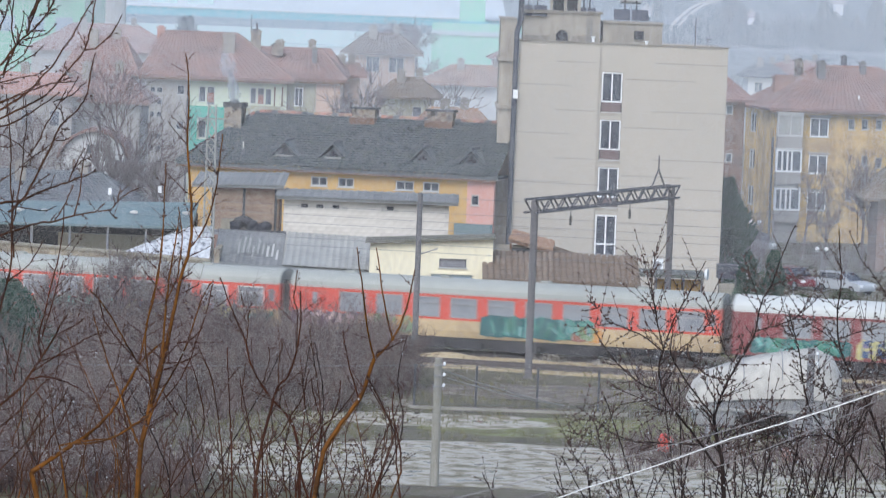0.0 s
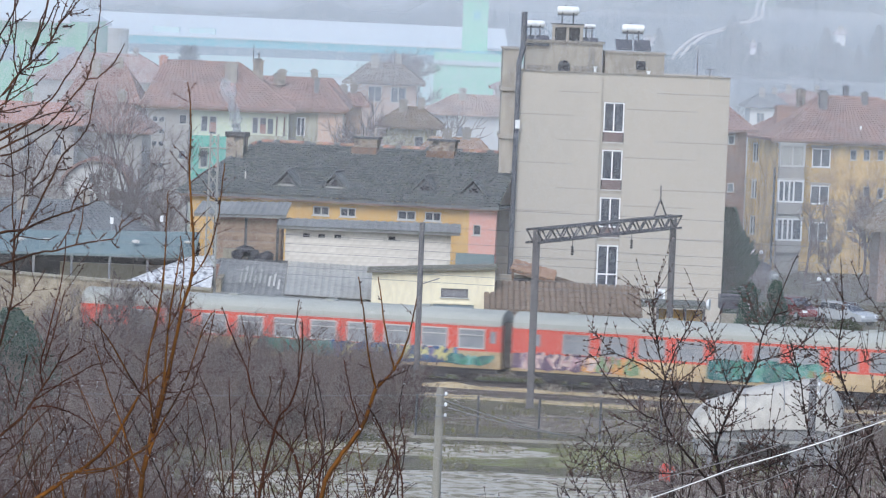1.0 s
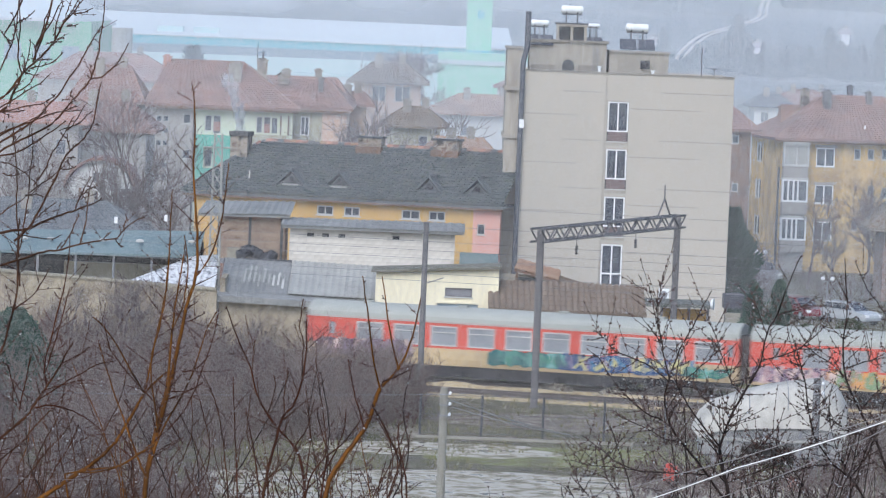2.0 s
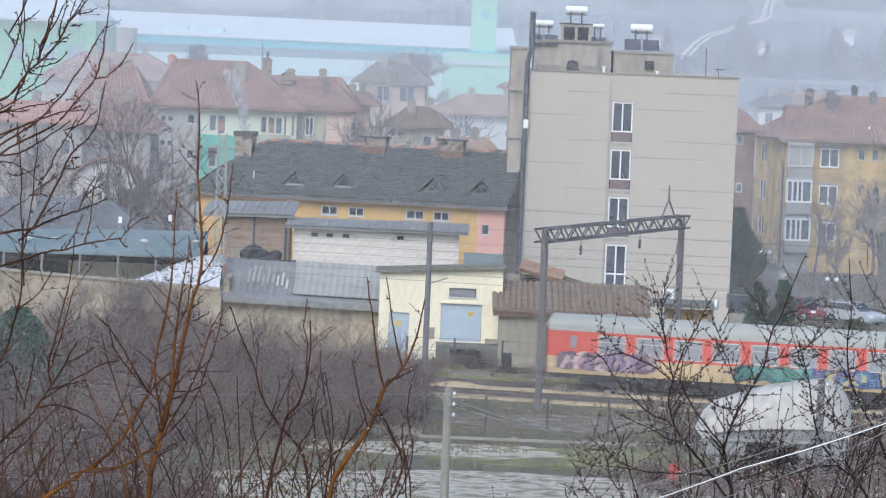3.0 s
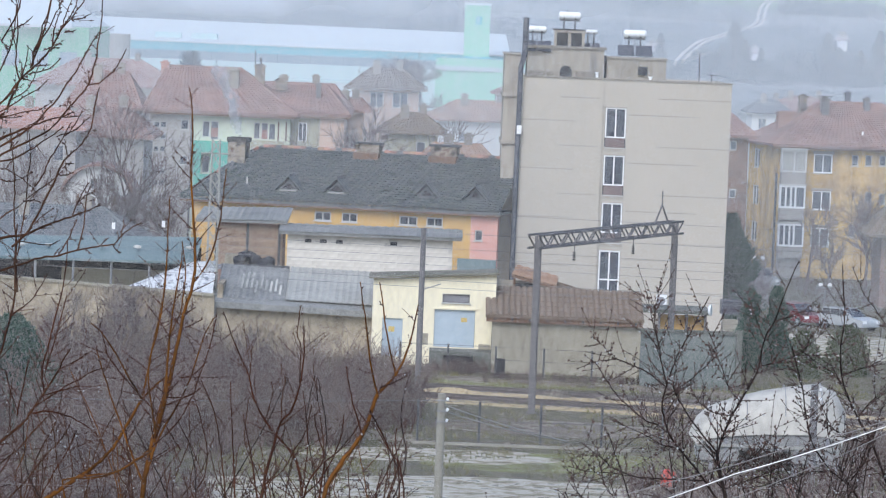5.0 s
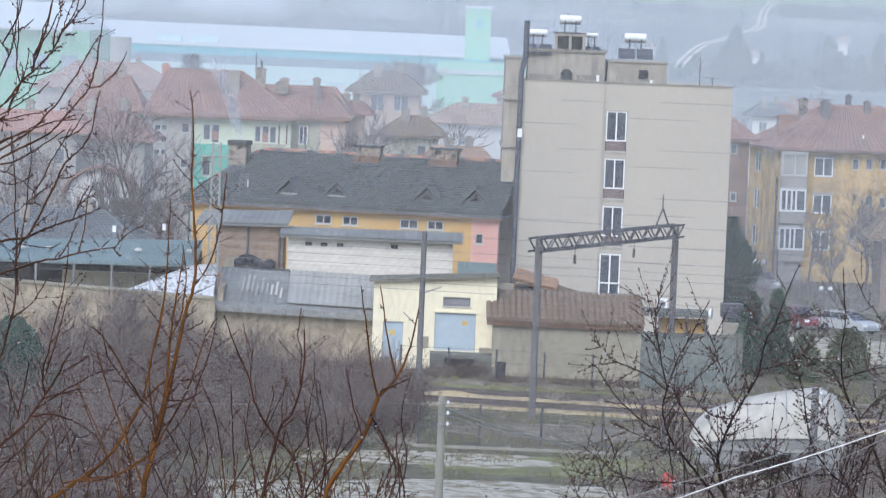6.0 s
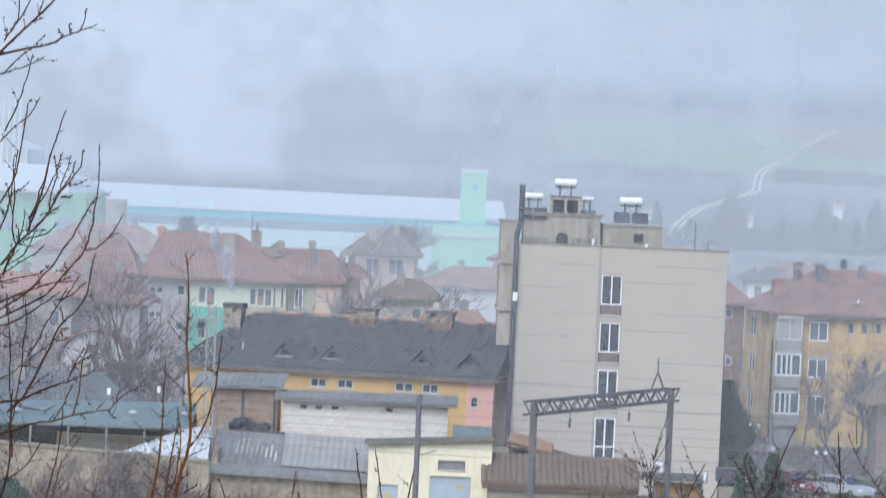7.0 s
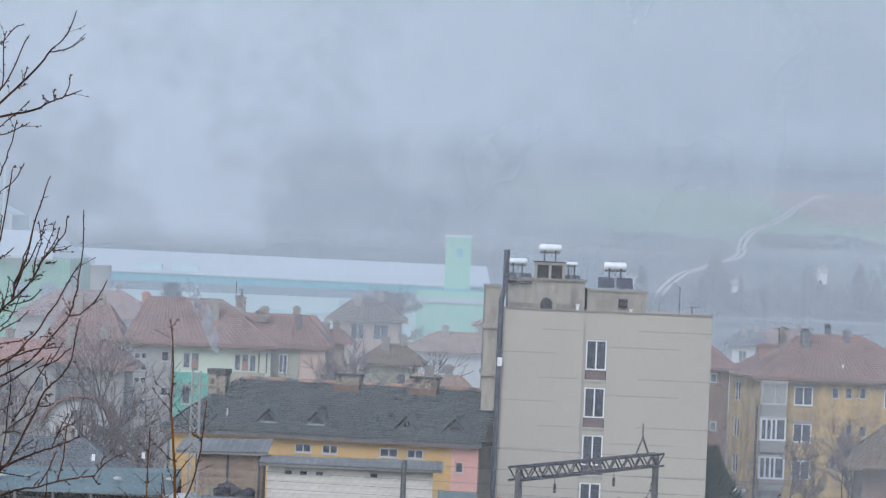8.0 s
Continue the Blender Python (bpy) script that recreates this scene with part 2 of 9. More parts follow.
CONIFER = mat("conifer_green", (70, 92, 82), (46, 64, 60), 0.9, 1.2, 8, 0, spec=0.12)
# Bluish copies of the greens: distance haze is mixed into both colours.
FAR_HEDGE = mat("haze_blue_hedge", (112, 126, 134), (96, 112, 122), 0.9, 0.4, 3, 0, spec=0.12)
FAR_CONIFER = mat("haze_blue_conifer", (66, 88, 98), (50, 72, 84), 0.9, 1.2, 8, 0, spec=0.12)
WIRE = mat("wire", (116, 118, 124), (100, 102, 108), 0.5, bump=0)
CABLE_WHITE = mat("white_cable", (236, 236, 236), (222, 222, 222), 0.4, 3, 20, 0)
CABLE_GREY = mat("grey_cable", (142, 138, 138), (118, 114, 116), 0.5, 3, 20, 0)
# Paled plaster and tile for hillside houses, with the haze in their colour.
FAR_WALL = mat("hazed_far_plaster", (216, 218, 222), (200, 204, 210), 0.9, 0.5, 6, 0)
FAR_ROOF = mat("hazed_far_tile", (164, 158, 162), (146, 144, 150), 0.9, 0.5, 6, 0)
COACH_FRAME = mat("coach_window_frame", (148, 146, 146), (128, 126, 128), 0.5, bump=0)
FACT_WHITE = mat("factory_white", (198, 208, 214), (186, 198, 206), 0.7, 0.1, 2, 0)
FACT_PALE = mat("factory_pale_wall", (178, 204, 208), (164, 190, 196), 0.7, 0.1, 2, 0)
# Pale blue-grey: the haze before the factory is put into this colour.
FACT_HAZED = mat("factory_hazed_wall", (172, 188, 194), (158, 176, 184), 0.7, 0.1, 2, 0)
FACT_BLUE = mat("factory_blue", (92, 174, 192), (84, 164, 184), 0.7, 0.1, 2, 0)
FACT_TEAL = mat("factory_teal", (104, 172, 140), (92, 158, 128), 0.7, 0.1, 2, 0)
FACT_GREEN = mat("factory_green", (142, 196, 178), (132, 186, 170), 0.7, 0.1, 2, 0)
FACT_GLASS = mat("factory_glazing", (122, 142, 160), (108, 128, 148), 0.25, 0.1, 2, 0)
CAR_WHITE = mat("silver_paint", (178, 183, 190), (160, 166, 174), 0.25, 1, 4, 0, spec=0.6)
CAR_RED = mat("maroon_paint", (128, 58, 66), (110, 48, 56), 0.25, 1, 4, 0, spec=0.6)
TYRE = mat("tyre", (44, 44, 48), (34, 34, 36), 0.9)
LAMP_GLOBE = mat("white_globe", (240, 240, 242), (228, 228, 232), 0.3, bump=0)
RED_PLASTIC = mat("red_plastic", (206, 72, 58), (180, 56, 48), 0.5, 3, 20, 0)
HEDGE = mat("hedge_green", (84, 92, 70), (58, 66, 54), 0.9, 1.5, 10, 0, spec=0.12)


# ---- building tools ----
ORIGIN = {}


def bx(bm, x0, x1, y0, y1, z0, z1):
    v = [bm.verts.new((x, y, z)) for x in (x0, x1) for y in (y0, y1) for z in (z0, z1)]
    for f in ((0, 1, 3, 2), (4, 6, 7, 5), (0, 4, 5, 1), (2, 3, 7, 6), (0, 2, 6, 4), (1, 5, 7, 3)):
        bm.faces.new([v[i] for i in f])
    return v


def box(*a):
    bm = bmesh.new()
    bx(bm, *a)
    return bm


def rod(bm, p, q, r0, r1=None, n=6, caps=True):
    """A straight tapered rod from p to q."""
    p, q = Vector(p), Vector(q)
    r1 = r0 if r1 is None else r1
    d = (q - p).normalized()
    a = d.orthogonal().normalized()
    b = d.cross(a)
    rings = []
    for c, r in ((p, r0), (q, r1)):
        rings.append([bm.verts.new(c + r * (math.cos(2 * math.pi * i / n) * a + math.sin(2 * math.pi * i / n) * b)) for i in range(n)])
    for i in range(n):
        j = (i + 1) % n
        bm.faces.new((rings[0][i], rings[0][j], rings[1][j], rings[1][i]))
    if caps:
        bm.faces.new(rings[0][::-1])
        bm.faces.new(rings[1])


def slab(bm, pts, thick):
    """A flat polygon given by its upper corners, with thickness downwards."""
    up = [bm.verts.new(p) for p in pts]
    lo = [bm.verts.new((p[0], p[1], p[2] - thick)) for p in pts]
    bm.faces.new(up)
    bm.faces.new(lo[::-1])
    for i in range(len(pts)):
        j = (i + 1) % len(pts)
        bm.faces.new((up[i], lo[i], lo[j], up[j]))


def prism(bm, outline, y0, y1):
    """An outline in x and z, drawn out from y0 to y1."""
    a = [bm.verts.new((x, y0, z)) for x, z in outline]
    b = [bm.verts.new((x, y1, z)) for x, z in outline]
    bm.faces.new(a)
    bm.faces.new(b[::-1])
    for i in range(len(outline)):
        j = (i + 1) % len(outline)
        bm.faces.new((a[i], b[i], b[j], a[j]))


def blob(bm, c, r, seed=0, rough=0.25, sub=2):
    """An uneven ball."""
    s = bmesh.ops.create_icosphere(bm, subdivisions=sub, radius=1.0)["verts"]
    for v in s:
        k = 1 + rough * noise.noise(v.co * 1.7 + Vector((seed, seed * 0.37, 0)))
        v.co = Vector((c[0] + v.co.x * r[0] * k, c[1] + v.co.y * r[1] * k, c[2] + v.co.z * r[2] * k))


def tube(verts, faces, pts, r0, r1, sides=3):
    """A tapered tube along pts, added to the lists."""
    base = len(verts)
    n = len(pts)
    for i, p in enumerate(pts):
        d = (pts[min(n - 1, i + 1)] - pts[max(0, i - 1)]).normalized()
        a = d.orthogonal().normalized()
        b = d.cross(a)
        r = r0 + (r1 - r0) * i / (n - 1)
        for k in range(sides):
            w = 2 * math.pi * k / sides
            verts.append(p + (a * math.cos(w) + b * math.sin(w)) * r)
    for i in range(n - 1):
        for k in range(sides):
            j = (k + 1) % sides
            faces.append((base + i * sides + k, base + i * sides + j, base + (i + 1) * sides + j, base + (i + 1) * sides + k))


def thing(name, x, y, z, label, category, group="", kind=""):
    e = new(name)
    e.location = (x, y, z)
    e.empty_display_size = 0.2
    ORIGIN[e] = Vector((x, y, z))
    return tagged(e, label, category, group, kind)


def part(name, bm, material, parent=None, label="", smooth=False, recalc=True, weld=False):
    """Links a bmesh, in world coordinates, as one mesh under parent."""
    if weld:
        bmesh.ops.remove_doubles(bm, verts=bm.verts, dist=0.0005)
    if recalc:
        bmesh.ops.recalc_face_normals(bm, faces=bm.faces)
    o = ORIGIN.get(parent, Vector())
    bm.transform(Matrix.Translation(-o))
    me = bpy.data.meshes.new(name)
    bm.to_mesh(me)
    bm.free()
    me.materials.append(material)
    if smooth:
        me.polygons.foreach_set("use_smooth", [True] * len(me.polygons))
    ob = new(name, me)
    if parent:
        ob.parent = parent
        ORIGIN[ob] = o
    return tagged(ob, label)


def raw(name, verts, faces, material, parent=None, label=""):
    o = ORIGIN.get(parent, Vector())
    me = bpy.data.meshes.new(name)
    me.from_pydata([tuple(Vector(v) - o) for v in verts], [], faces)
    me.materials.append(material)
    ob = new(name, me)
    if parent:
        ob.parent = parent
        ORIGIN[ob] = o
    return tagged(ob, label)


def pierced(x0, x1, z0, z1, y0, y1, holes):
    """A wall that faces -y, with openings (x0, x1, z0, z1) right through it, in one piece."""
    xs = sorted({x0, x1, *[h[0] for h in holes], *[h[1] for h in holes]})
    zs = sorted({z0, z1, *[h[2] for h in holes], *[h[3] for h in holes]})
    full = {}
    for i in range(len(xs) - 1):
        for j in range(len(zs) - 1):
            cx, cz = (xs[i] + xs[i + 1]) / 2, (zs[j] + zs[j + 1]) / 2
            full[i, j] = not any(h[0] < cx < h[1] and h[2] < cz < h[3] for h in holes)
    bm = bmesh.new()
    made = {}

    def v(i, j, k):
        if (i, j, k) not in made:
            made[i, j, k] = bm.verts.new((xs[i], (y0, y1)[k], zs[j]))
        return made[i, j, k]
    for (i, j), solid in full.items():
        if not solid:
            continue
        bm.faces.new((v(i, j, 0), v(i + 1, j, 0), v(i + 1, j + 1, 0), v(i, j + 1, 0)))
        bm.faces.new((v(i, j, 1), v(i, j + 1, 1), v(i + 1, j + 1, 1), v(i + 1, j, 1)))
        for di, dj, a, b in ((-1, 0, (i, j + 1), (i, j)), (1, 0, (i + 1, j), (i + 1, j + 1)), (0, -1, (i, j), (i + 1, j)), (0, 1, (i + 1, j + 1), (i, j + 1))):
            if not full.get((i + di, j + dj)):
                bm.faces.new((v(*a, 0), v(*a, 1), v(*b, 1), v(*b, 0)))
    return bm


def corrugated(bm, a, b, c, d, pitch, amp, thick=0.03):
    """A corrugated sheet in one piece. a, b: lower edge; d, c: upper edge above a and b."""
    a, b, c, d = map(Vector, (a, b, c, d))
    n = max(2, int((b - a).length / pitch)) * 4
    up = (b - a).cross(d - a).normalized()
    up = up if up.z > 0 else -up
    rows = []
    for p, q, o in ((a, b, 0), (d, c, 0), (a, b, -thick), (d, c, -thick)):
        rows.append([bm.verts.new(p.lerp(q, i / n) + up * (o + amp * (0, 0.9, 0, -0.6)[i % 4])) for i in range(n + 1)])
    for i in range(n):
        bm.faces.new((rows[0][i], rows[0][i + 1], rows[1][i + 1], rows[1][i]))
        bm.faces.new((rows[2][i], rows[3][i], rows[3][i + 1], rows[2][i + 1]))
        bm.faces.new((rows[0][i], rows[2][i], rows[2][i + 1], rows[0][i + 1]))
        bm.faces.new((rows[1][i], rows[1][i + 1], rows[3][i + 1], rows[3][i]))


def window(parent, x0, x1, z0, z1, y, bars=1, rail=0.0, frame_mat=None, sill=True, glass=None, t=0.07):
    """A framed window set into an opening of a wall whose face is at y."""
    bm = bmesh.new()
    d0, d1 = y + 0.06, y + 0.16
    bx(bm, x0, x1, d0, d1, z0, z0 + t)
    bx(bm, x0, x1, d0, d1, z1 - t, z1)
    bx(bm, x0, x0 + t, d0, d1, z0 + t, z1 - t)
    bx(bm, x1 - t, x1, d0, d1, z0 + t, z1 - t)
    for i in range(bars):
        c = x0 + (x1 - x0) * (i + 1) / (bars + 1)
        bx(bm, c - t / 2, c + t / 2, d0, d1, z0 + t, z1 - t)
    if rail:
        bx(bm, x0 + t, x1 - t, d0 - 0.004, d1, rail - t / 2, rail + t / 2)
    w = part("window", bm, frame_mat or WHITE_FRAME, parent)
    part("pane", box(x0 + t / 2, x1 - t / 2, y + 0.1, y + 0.12, z0 + t / 2, z1 - t / 2), glass or GLASS, w)
    if sill:
        part("sill", box(x0 - 0.08, x1 + 0.08, y - 0.08, y + 0.06, z0 - 0.06, z0 - 0.002), GREY_FRAME, w)
    return w


def courses(bm, a, b, c, d, step, lift=0.035, wave=0.0, pitch=0.0):
    """A roof slope laid in overlapping courses, of pan tiles if a pitch is given. a, b: eave's ends; d, c: ridge's ends above a and b."""
    a, b, c, d = map(Vector, (a, b, c, d))
    n = max(2, round(((d - a).length + (c - b).length) / 2 / step))
    up = (b - a).cross(d - a).normalized()
    up = up if up.z > 0 else -up
    m = max(1, round((b - a).length / (pitch or 1.6))) if wave else 1
    roll = [0.05 if pitch and k % 2 else 0.0 for k in range(m + 1)]
    rows = []
    for i in range(n + 1):
        edge = [a.lerp(d, i / n).lerp(b.lerp(c, i / n), k / m) for k in range(m + 1)]
        rows.append(([bm.verts.new(p + up * ((0.002 if i else -0.05) + k)) for p, k in zip(edge, roll)],
                     [bm.verts.new(p + up * (lift + k + (random.uniform(-wave, wave) if wave else 0))) for p, k in zip(edge, roll)] if i < n else None))
    for (low, high), (top, _) in zip(rows, rows[1:]):
        for k in range(m):
            bm.faces.new((low[k], low[k + 1], high[k + 1], high[k]))
            bm.faces.new((high[k], high[k + 1], top[k + 1], top[k]))


def hip_roof(name, parent, x0, x1, y0, y1, z, rise, over, material, inset, step=0.35, label="", inset2=None):
    """A hipped roof in courses over a rectangle. inset: how far the ridge's ends stand in."""
    x0, x1, y0, y1 = x0 - over, x1 + over, y0 - over, y1 + over
    ym = (y0 + y1) / 2
    A, B, C, D = (x0, y0, z), (x1, y0, z), (x1, y1, z), (x0, y1, z)
    P, Q = (x0 + inset, ym, z + rise), (x1 - (inset if inset2 is None else inset2), ym, z + rise)
    roof = part(name, box(x0, x1, y0, y1, z - 0.14, z - 0.02), material, parent, label)
    for a, b, c, d, w in ((A, B, Q, P, 0.012), (C, D, P, Q, 0.0), (B, C, Q, Q, 0.0), (D, A, P, P, 0.0)):
        bm = bmesh.new()
        courses(bm, a, b, c, d, step, wave=w, pitch=0.2)
        part("slope", bm, material, roof, recalc=False)
    for e, k, r in ((P, Q, 0.12), (A, P, 0.1), (D, P, 0.1), (B, Q, 0.1), (C, Q, 0.1)):
        bm = bmesh.new()
        rod(bm, e, k, r)
        part("ridge_cap", bm, material, roof)
    return roof


def chimney(parent, x, y, z0, z1, w=0.7, d=0.6, material=None):
    bm = bmesh.new()
    bx(bm, x - w / 2, x + w / 2, y - d / 2, y + d / 2, z0, z1)
    bx(bm, x - w / 2 - 0.08, x + w / 2 + 0.08, y - d / 2 - 0.08, y + d / 2 + 0.08, z1, z1 + 0.12)
    bx(bm, x - w / 2 + 0.1, x + w / 2 - 0.1, y - d / 2 + 0.1, y + d / 2 - 0.1, z1 + 0.12, z1 + 0.25)
    return part("chimney", bm, material or CONCRETE_DARK, parent)


# ---- ground: the camera's slope, the flat of the town, the hill behind ----
def smooth(t):
    t = min(1.0, max(0.0, t))
    return t * t * (3 - 2 * t)


def gz(x, y):
    near = 18.6 * (1 - smooth(y / 95)) if y > 0 else 18.6 - 0.04 * y
    far = float(np.interp(y, [720, 1100, 1800, 3500, 4700], [0, 19, 48, 222, 430]))
    if y > 720:
        far += smooth((y - 720) / 900) * (0.05 * x * min(1, (y - 720) / 2500) + (y - 720) * 0.02 * noise.noise(Vector((x / 420, y / 600, 3.1))))
    return near + far


def terrain():
    ys = [-60 + i * 6 for i in range(27)] + [105, 130, 170, 210, 260, 330, 420, 520, 620, 720] + [760 + 60 * i for i in range(20)] + [1990 + 110 * i for i in range(25)]
    xs = [-2600 + 200 * i for i in range(12)] + [-240 + 20 * i for i in range(25)] + [400 + 200 * i for i in range(12)]
    verts = [(x, y, gz(x, y)) for y in ys for x in xs]
    w = len(xs)
    faces = [(j * w + i, j * w + i + 1, (j + 1) * w + i + 1, (j + 1) * w + i) for j in range(len(ys) - 1) for i in range(w - 1)]
    m = mixed("land", [(0.35, (62, 55, 47)), (0.46, (82, 74, 58)), (0.56, (80, 78, 54)), (0.66, (98, 88, 75))], 0.8, 0.95, 4, detail=10)
    n, l = m.node_tree.nodes, m.node_tree.links
    ramp = next(k for k in n if k.type == "VALTORGB")
    g, sep = n.new("ShaderNodeNewGeometry"), n.new("ShaderNodeSeparateXYZ")
    l.new(g.outputs["Position"], sep.inputs[0])

    def noise_at(scale):
        t = n.new("ShaderNodeTexNoise")
        t.inputs["Scale"].default_value, t.inputs["Detail"].default_value = scale, 5
        l.new(g.outputs["Position"], t.inputs[0])
        return t.outputs[0]

    def band(value, a, b):
        r = n.new("ShaderNodeMapRange")
        r.inputs[1].default_value, r.inputs[2].default_value = a, b
        l.new(value, r.inputs[0])
        return r.outputs[0]

    def times(a, b):
        k = n.new("ShaderNodeMath")
        k.operation = "MULTIPLY"
        l.new(a, k.inputs[0])
        l.new(b, k.inputs[1])
        return k.outputs[0]

    def over(under, colour, fac):
        k = n.new("ShaderNodeMix")
        k.data_type = "RGBA"
        l.new(fac, k.inputs[0])
        l.new(under, k.inputs[6])
        if isinstance(colour, tuple):
            k.inputs[7].default_value = (*lin(colour), 1)
        else:
            l.new(colour, k.inputs[7])
        return k.outputs[2]

    # Blue-grey hill tones: distance haze is put into the base colour.
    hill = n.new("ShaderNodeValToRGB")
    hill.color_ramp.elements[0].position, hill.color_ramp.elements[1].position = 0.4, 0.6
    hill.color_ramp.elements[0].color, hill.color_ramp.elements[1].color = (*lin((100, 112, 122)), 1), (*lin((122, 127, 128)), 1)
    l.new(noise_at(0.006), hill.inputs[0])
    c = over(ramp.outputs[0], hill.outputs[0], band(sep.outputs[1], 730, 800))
    field = times(times(band(sep.outputs[0], 20, 60), band(sep.outputs[1], 1120, 1200)), band(sep.outputs[1], 1690, 1480))
    c = over(c, (122, 150, 122), field)
    c = over(c, (138, 126, 120), times(times(band(sep.outputs[0], 112, 124), band(sep.outputs[1], 1240, 1300)), band(sep.outputs[1], 1850, 1780)))
    # Two more bluish bands carry haze in colour, on the slope and foot.
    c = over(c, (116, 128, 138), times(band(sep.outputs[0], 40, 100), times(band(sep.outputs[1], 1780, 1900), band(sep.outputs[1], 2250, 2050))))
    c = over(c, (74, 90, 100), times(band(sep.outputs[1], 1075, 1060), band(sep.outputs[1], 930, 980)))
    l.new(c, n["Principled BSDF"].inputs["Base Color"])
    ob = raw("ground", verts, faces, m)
    ob.data.polygons.foreach_set("use_smooth", [True] * len(faces))
    tagged(ob, "wet winter grass and mud rising to a misty hill", "ground", kind="structure")


def ribbon(name, pts, width, material, lift=0.25):
    bm = bmesh.new()
    rows = []
    for i, p in enumerate(pts):
        a, b = Vector(pts[max(0, i - 1)]), Vector(pts[min(len(pts) - 1, i + 1)])
        d = (b - a).normalized()
        s = Vector((d.y, -d.x)) * width / 2
        rows.append([bm.verts.new((p[0] + k * s.x, p[1] + k * s.y, gz(p[0], p[1]) + lift)) for k in (-1, 1)])
    for a, b in zip(rows, rows[1:]):
        bm.faces.new((a[0], a[1], b[1], b[0]))
    ext = bmesh.ops.extrude_face_region(bm, geom=bm.faces[:])["geom"]
    for v in ext:
        if isinstance(v, bmesh.types.BMVert):
            v.co.z -= 0.2
    return part(name, bm, material)


terrain()
DIRT = mixed("dirt_track", [(0.3, (176, 172, 166)), (0.7, (206, 202, 196))], 0.1, 0.9, bump=0)
TRACK = [(50.6, 900), (52.2, 920), (57.1, 962), (61.5, 992), (66.8, 1014), (73.6, 1044), (77.3, 1056), (81.2, 1080), (83.8, 1112), (88.2, 1160), (95.2, 1216), (102.6, 1258), (110.8, 1306), (117.7, 1356), (128.8, 1430), (135.5, 1468), (142, 1510)]
fine = []
for i in range(len(TRACK) - 1):
    p0, p1, p2, p3 = (Vector(TRACK[max(0, min(len(TRACK) - 1, k))]) for k in (i - 1, i, i + 1, i + 2))
    for s in range(8):
        u = s / 8
        fine.append(0.5 * ((2 * p1) + (p2 - p0) * u + (2 * p0 - 5 * p1 + 4 * p2 - p3) * u * u + (3 * p1 - p0 - 3 * p2 + p3) * u ** 3))
for k in (-0.8, 0.8):
    tagged(ribbon("dirt_track", [(p.x + k, p.y) for p in fine], 0.75, DIRT, 0.35), "pale rutted dirt track climbing the hillside", "track", kind="structure")


def patch(name, cx, cy, rx, ry, z, material, seed, label, category):
    """A low sheet on the ground with a ragged outline."""
    bm = bmesh.new()
    pts = []
    for i in range(48):
        a = 2 * math.pi * i / 48
        k = 1 + 0.35 * noise.noise(Vector((math.cos(a) * 2.2 + seed, math.sin(a) * 2.2, seed)))
        pts.append((cx + rx * k * math.cos(a), cy + ry * k * math.sin(a), z))
    slab(bm, pts, 0.05)
    return tagged(part(name, bm, material), label, category, kind="structure")


patch("yard", 6, 172.5, 19, 8.5, 0.012, YARD, 1.3, "grey wet gravel yard with shining puddles", "yard")
patch("yard", -0.3, 189.3, 5.6, 3.0, 0.014, YARD, 4.4, "grey wet gravel strip beside the fence", "yard")
patch("yard", 24, 262, 12, 9, 0.012, YARD, 2.2, "wet grey asphalt car park", "car park")
patch("mud", 6, 203.5, 7, 3.5, 0.010, MUD, 3.3, "brown trampled mud by the fence", "mud")
patch("grass", 5.5, 227.2, 13, 2.4, 0.008, GRASS, 5.1, "short wet olive grass behind the tracks", "grass")
patch("grass", 7.5, 187.5, 9, 4.2, 0.010, GRASS, 7.7, "short wet olive grass strip", "grass")

# ---- railway: direction of the line, and three tracks ----
RD = Vector((0.970, -0.2425, 0))
RN = Vector((0.2425, 0.970, 0))
R0 = Vector((0, 222.75, 0))
RAIL_TOP = 0.2


def along(s, n, z):
    return R0 + RD * s + RN * n + Vector((0, 0, z))


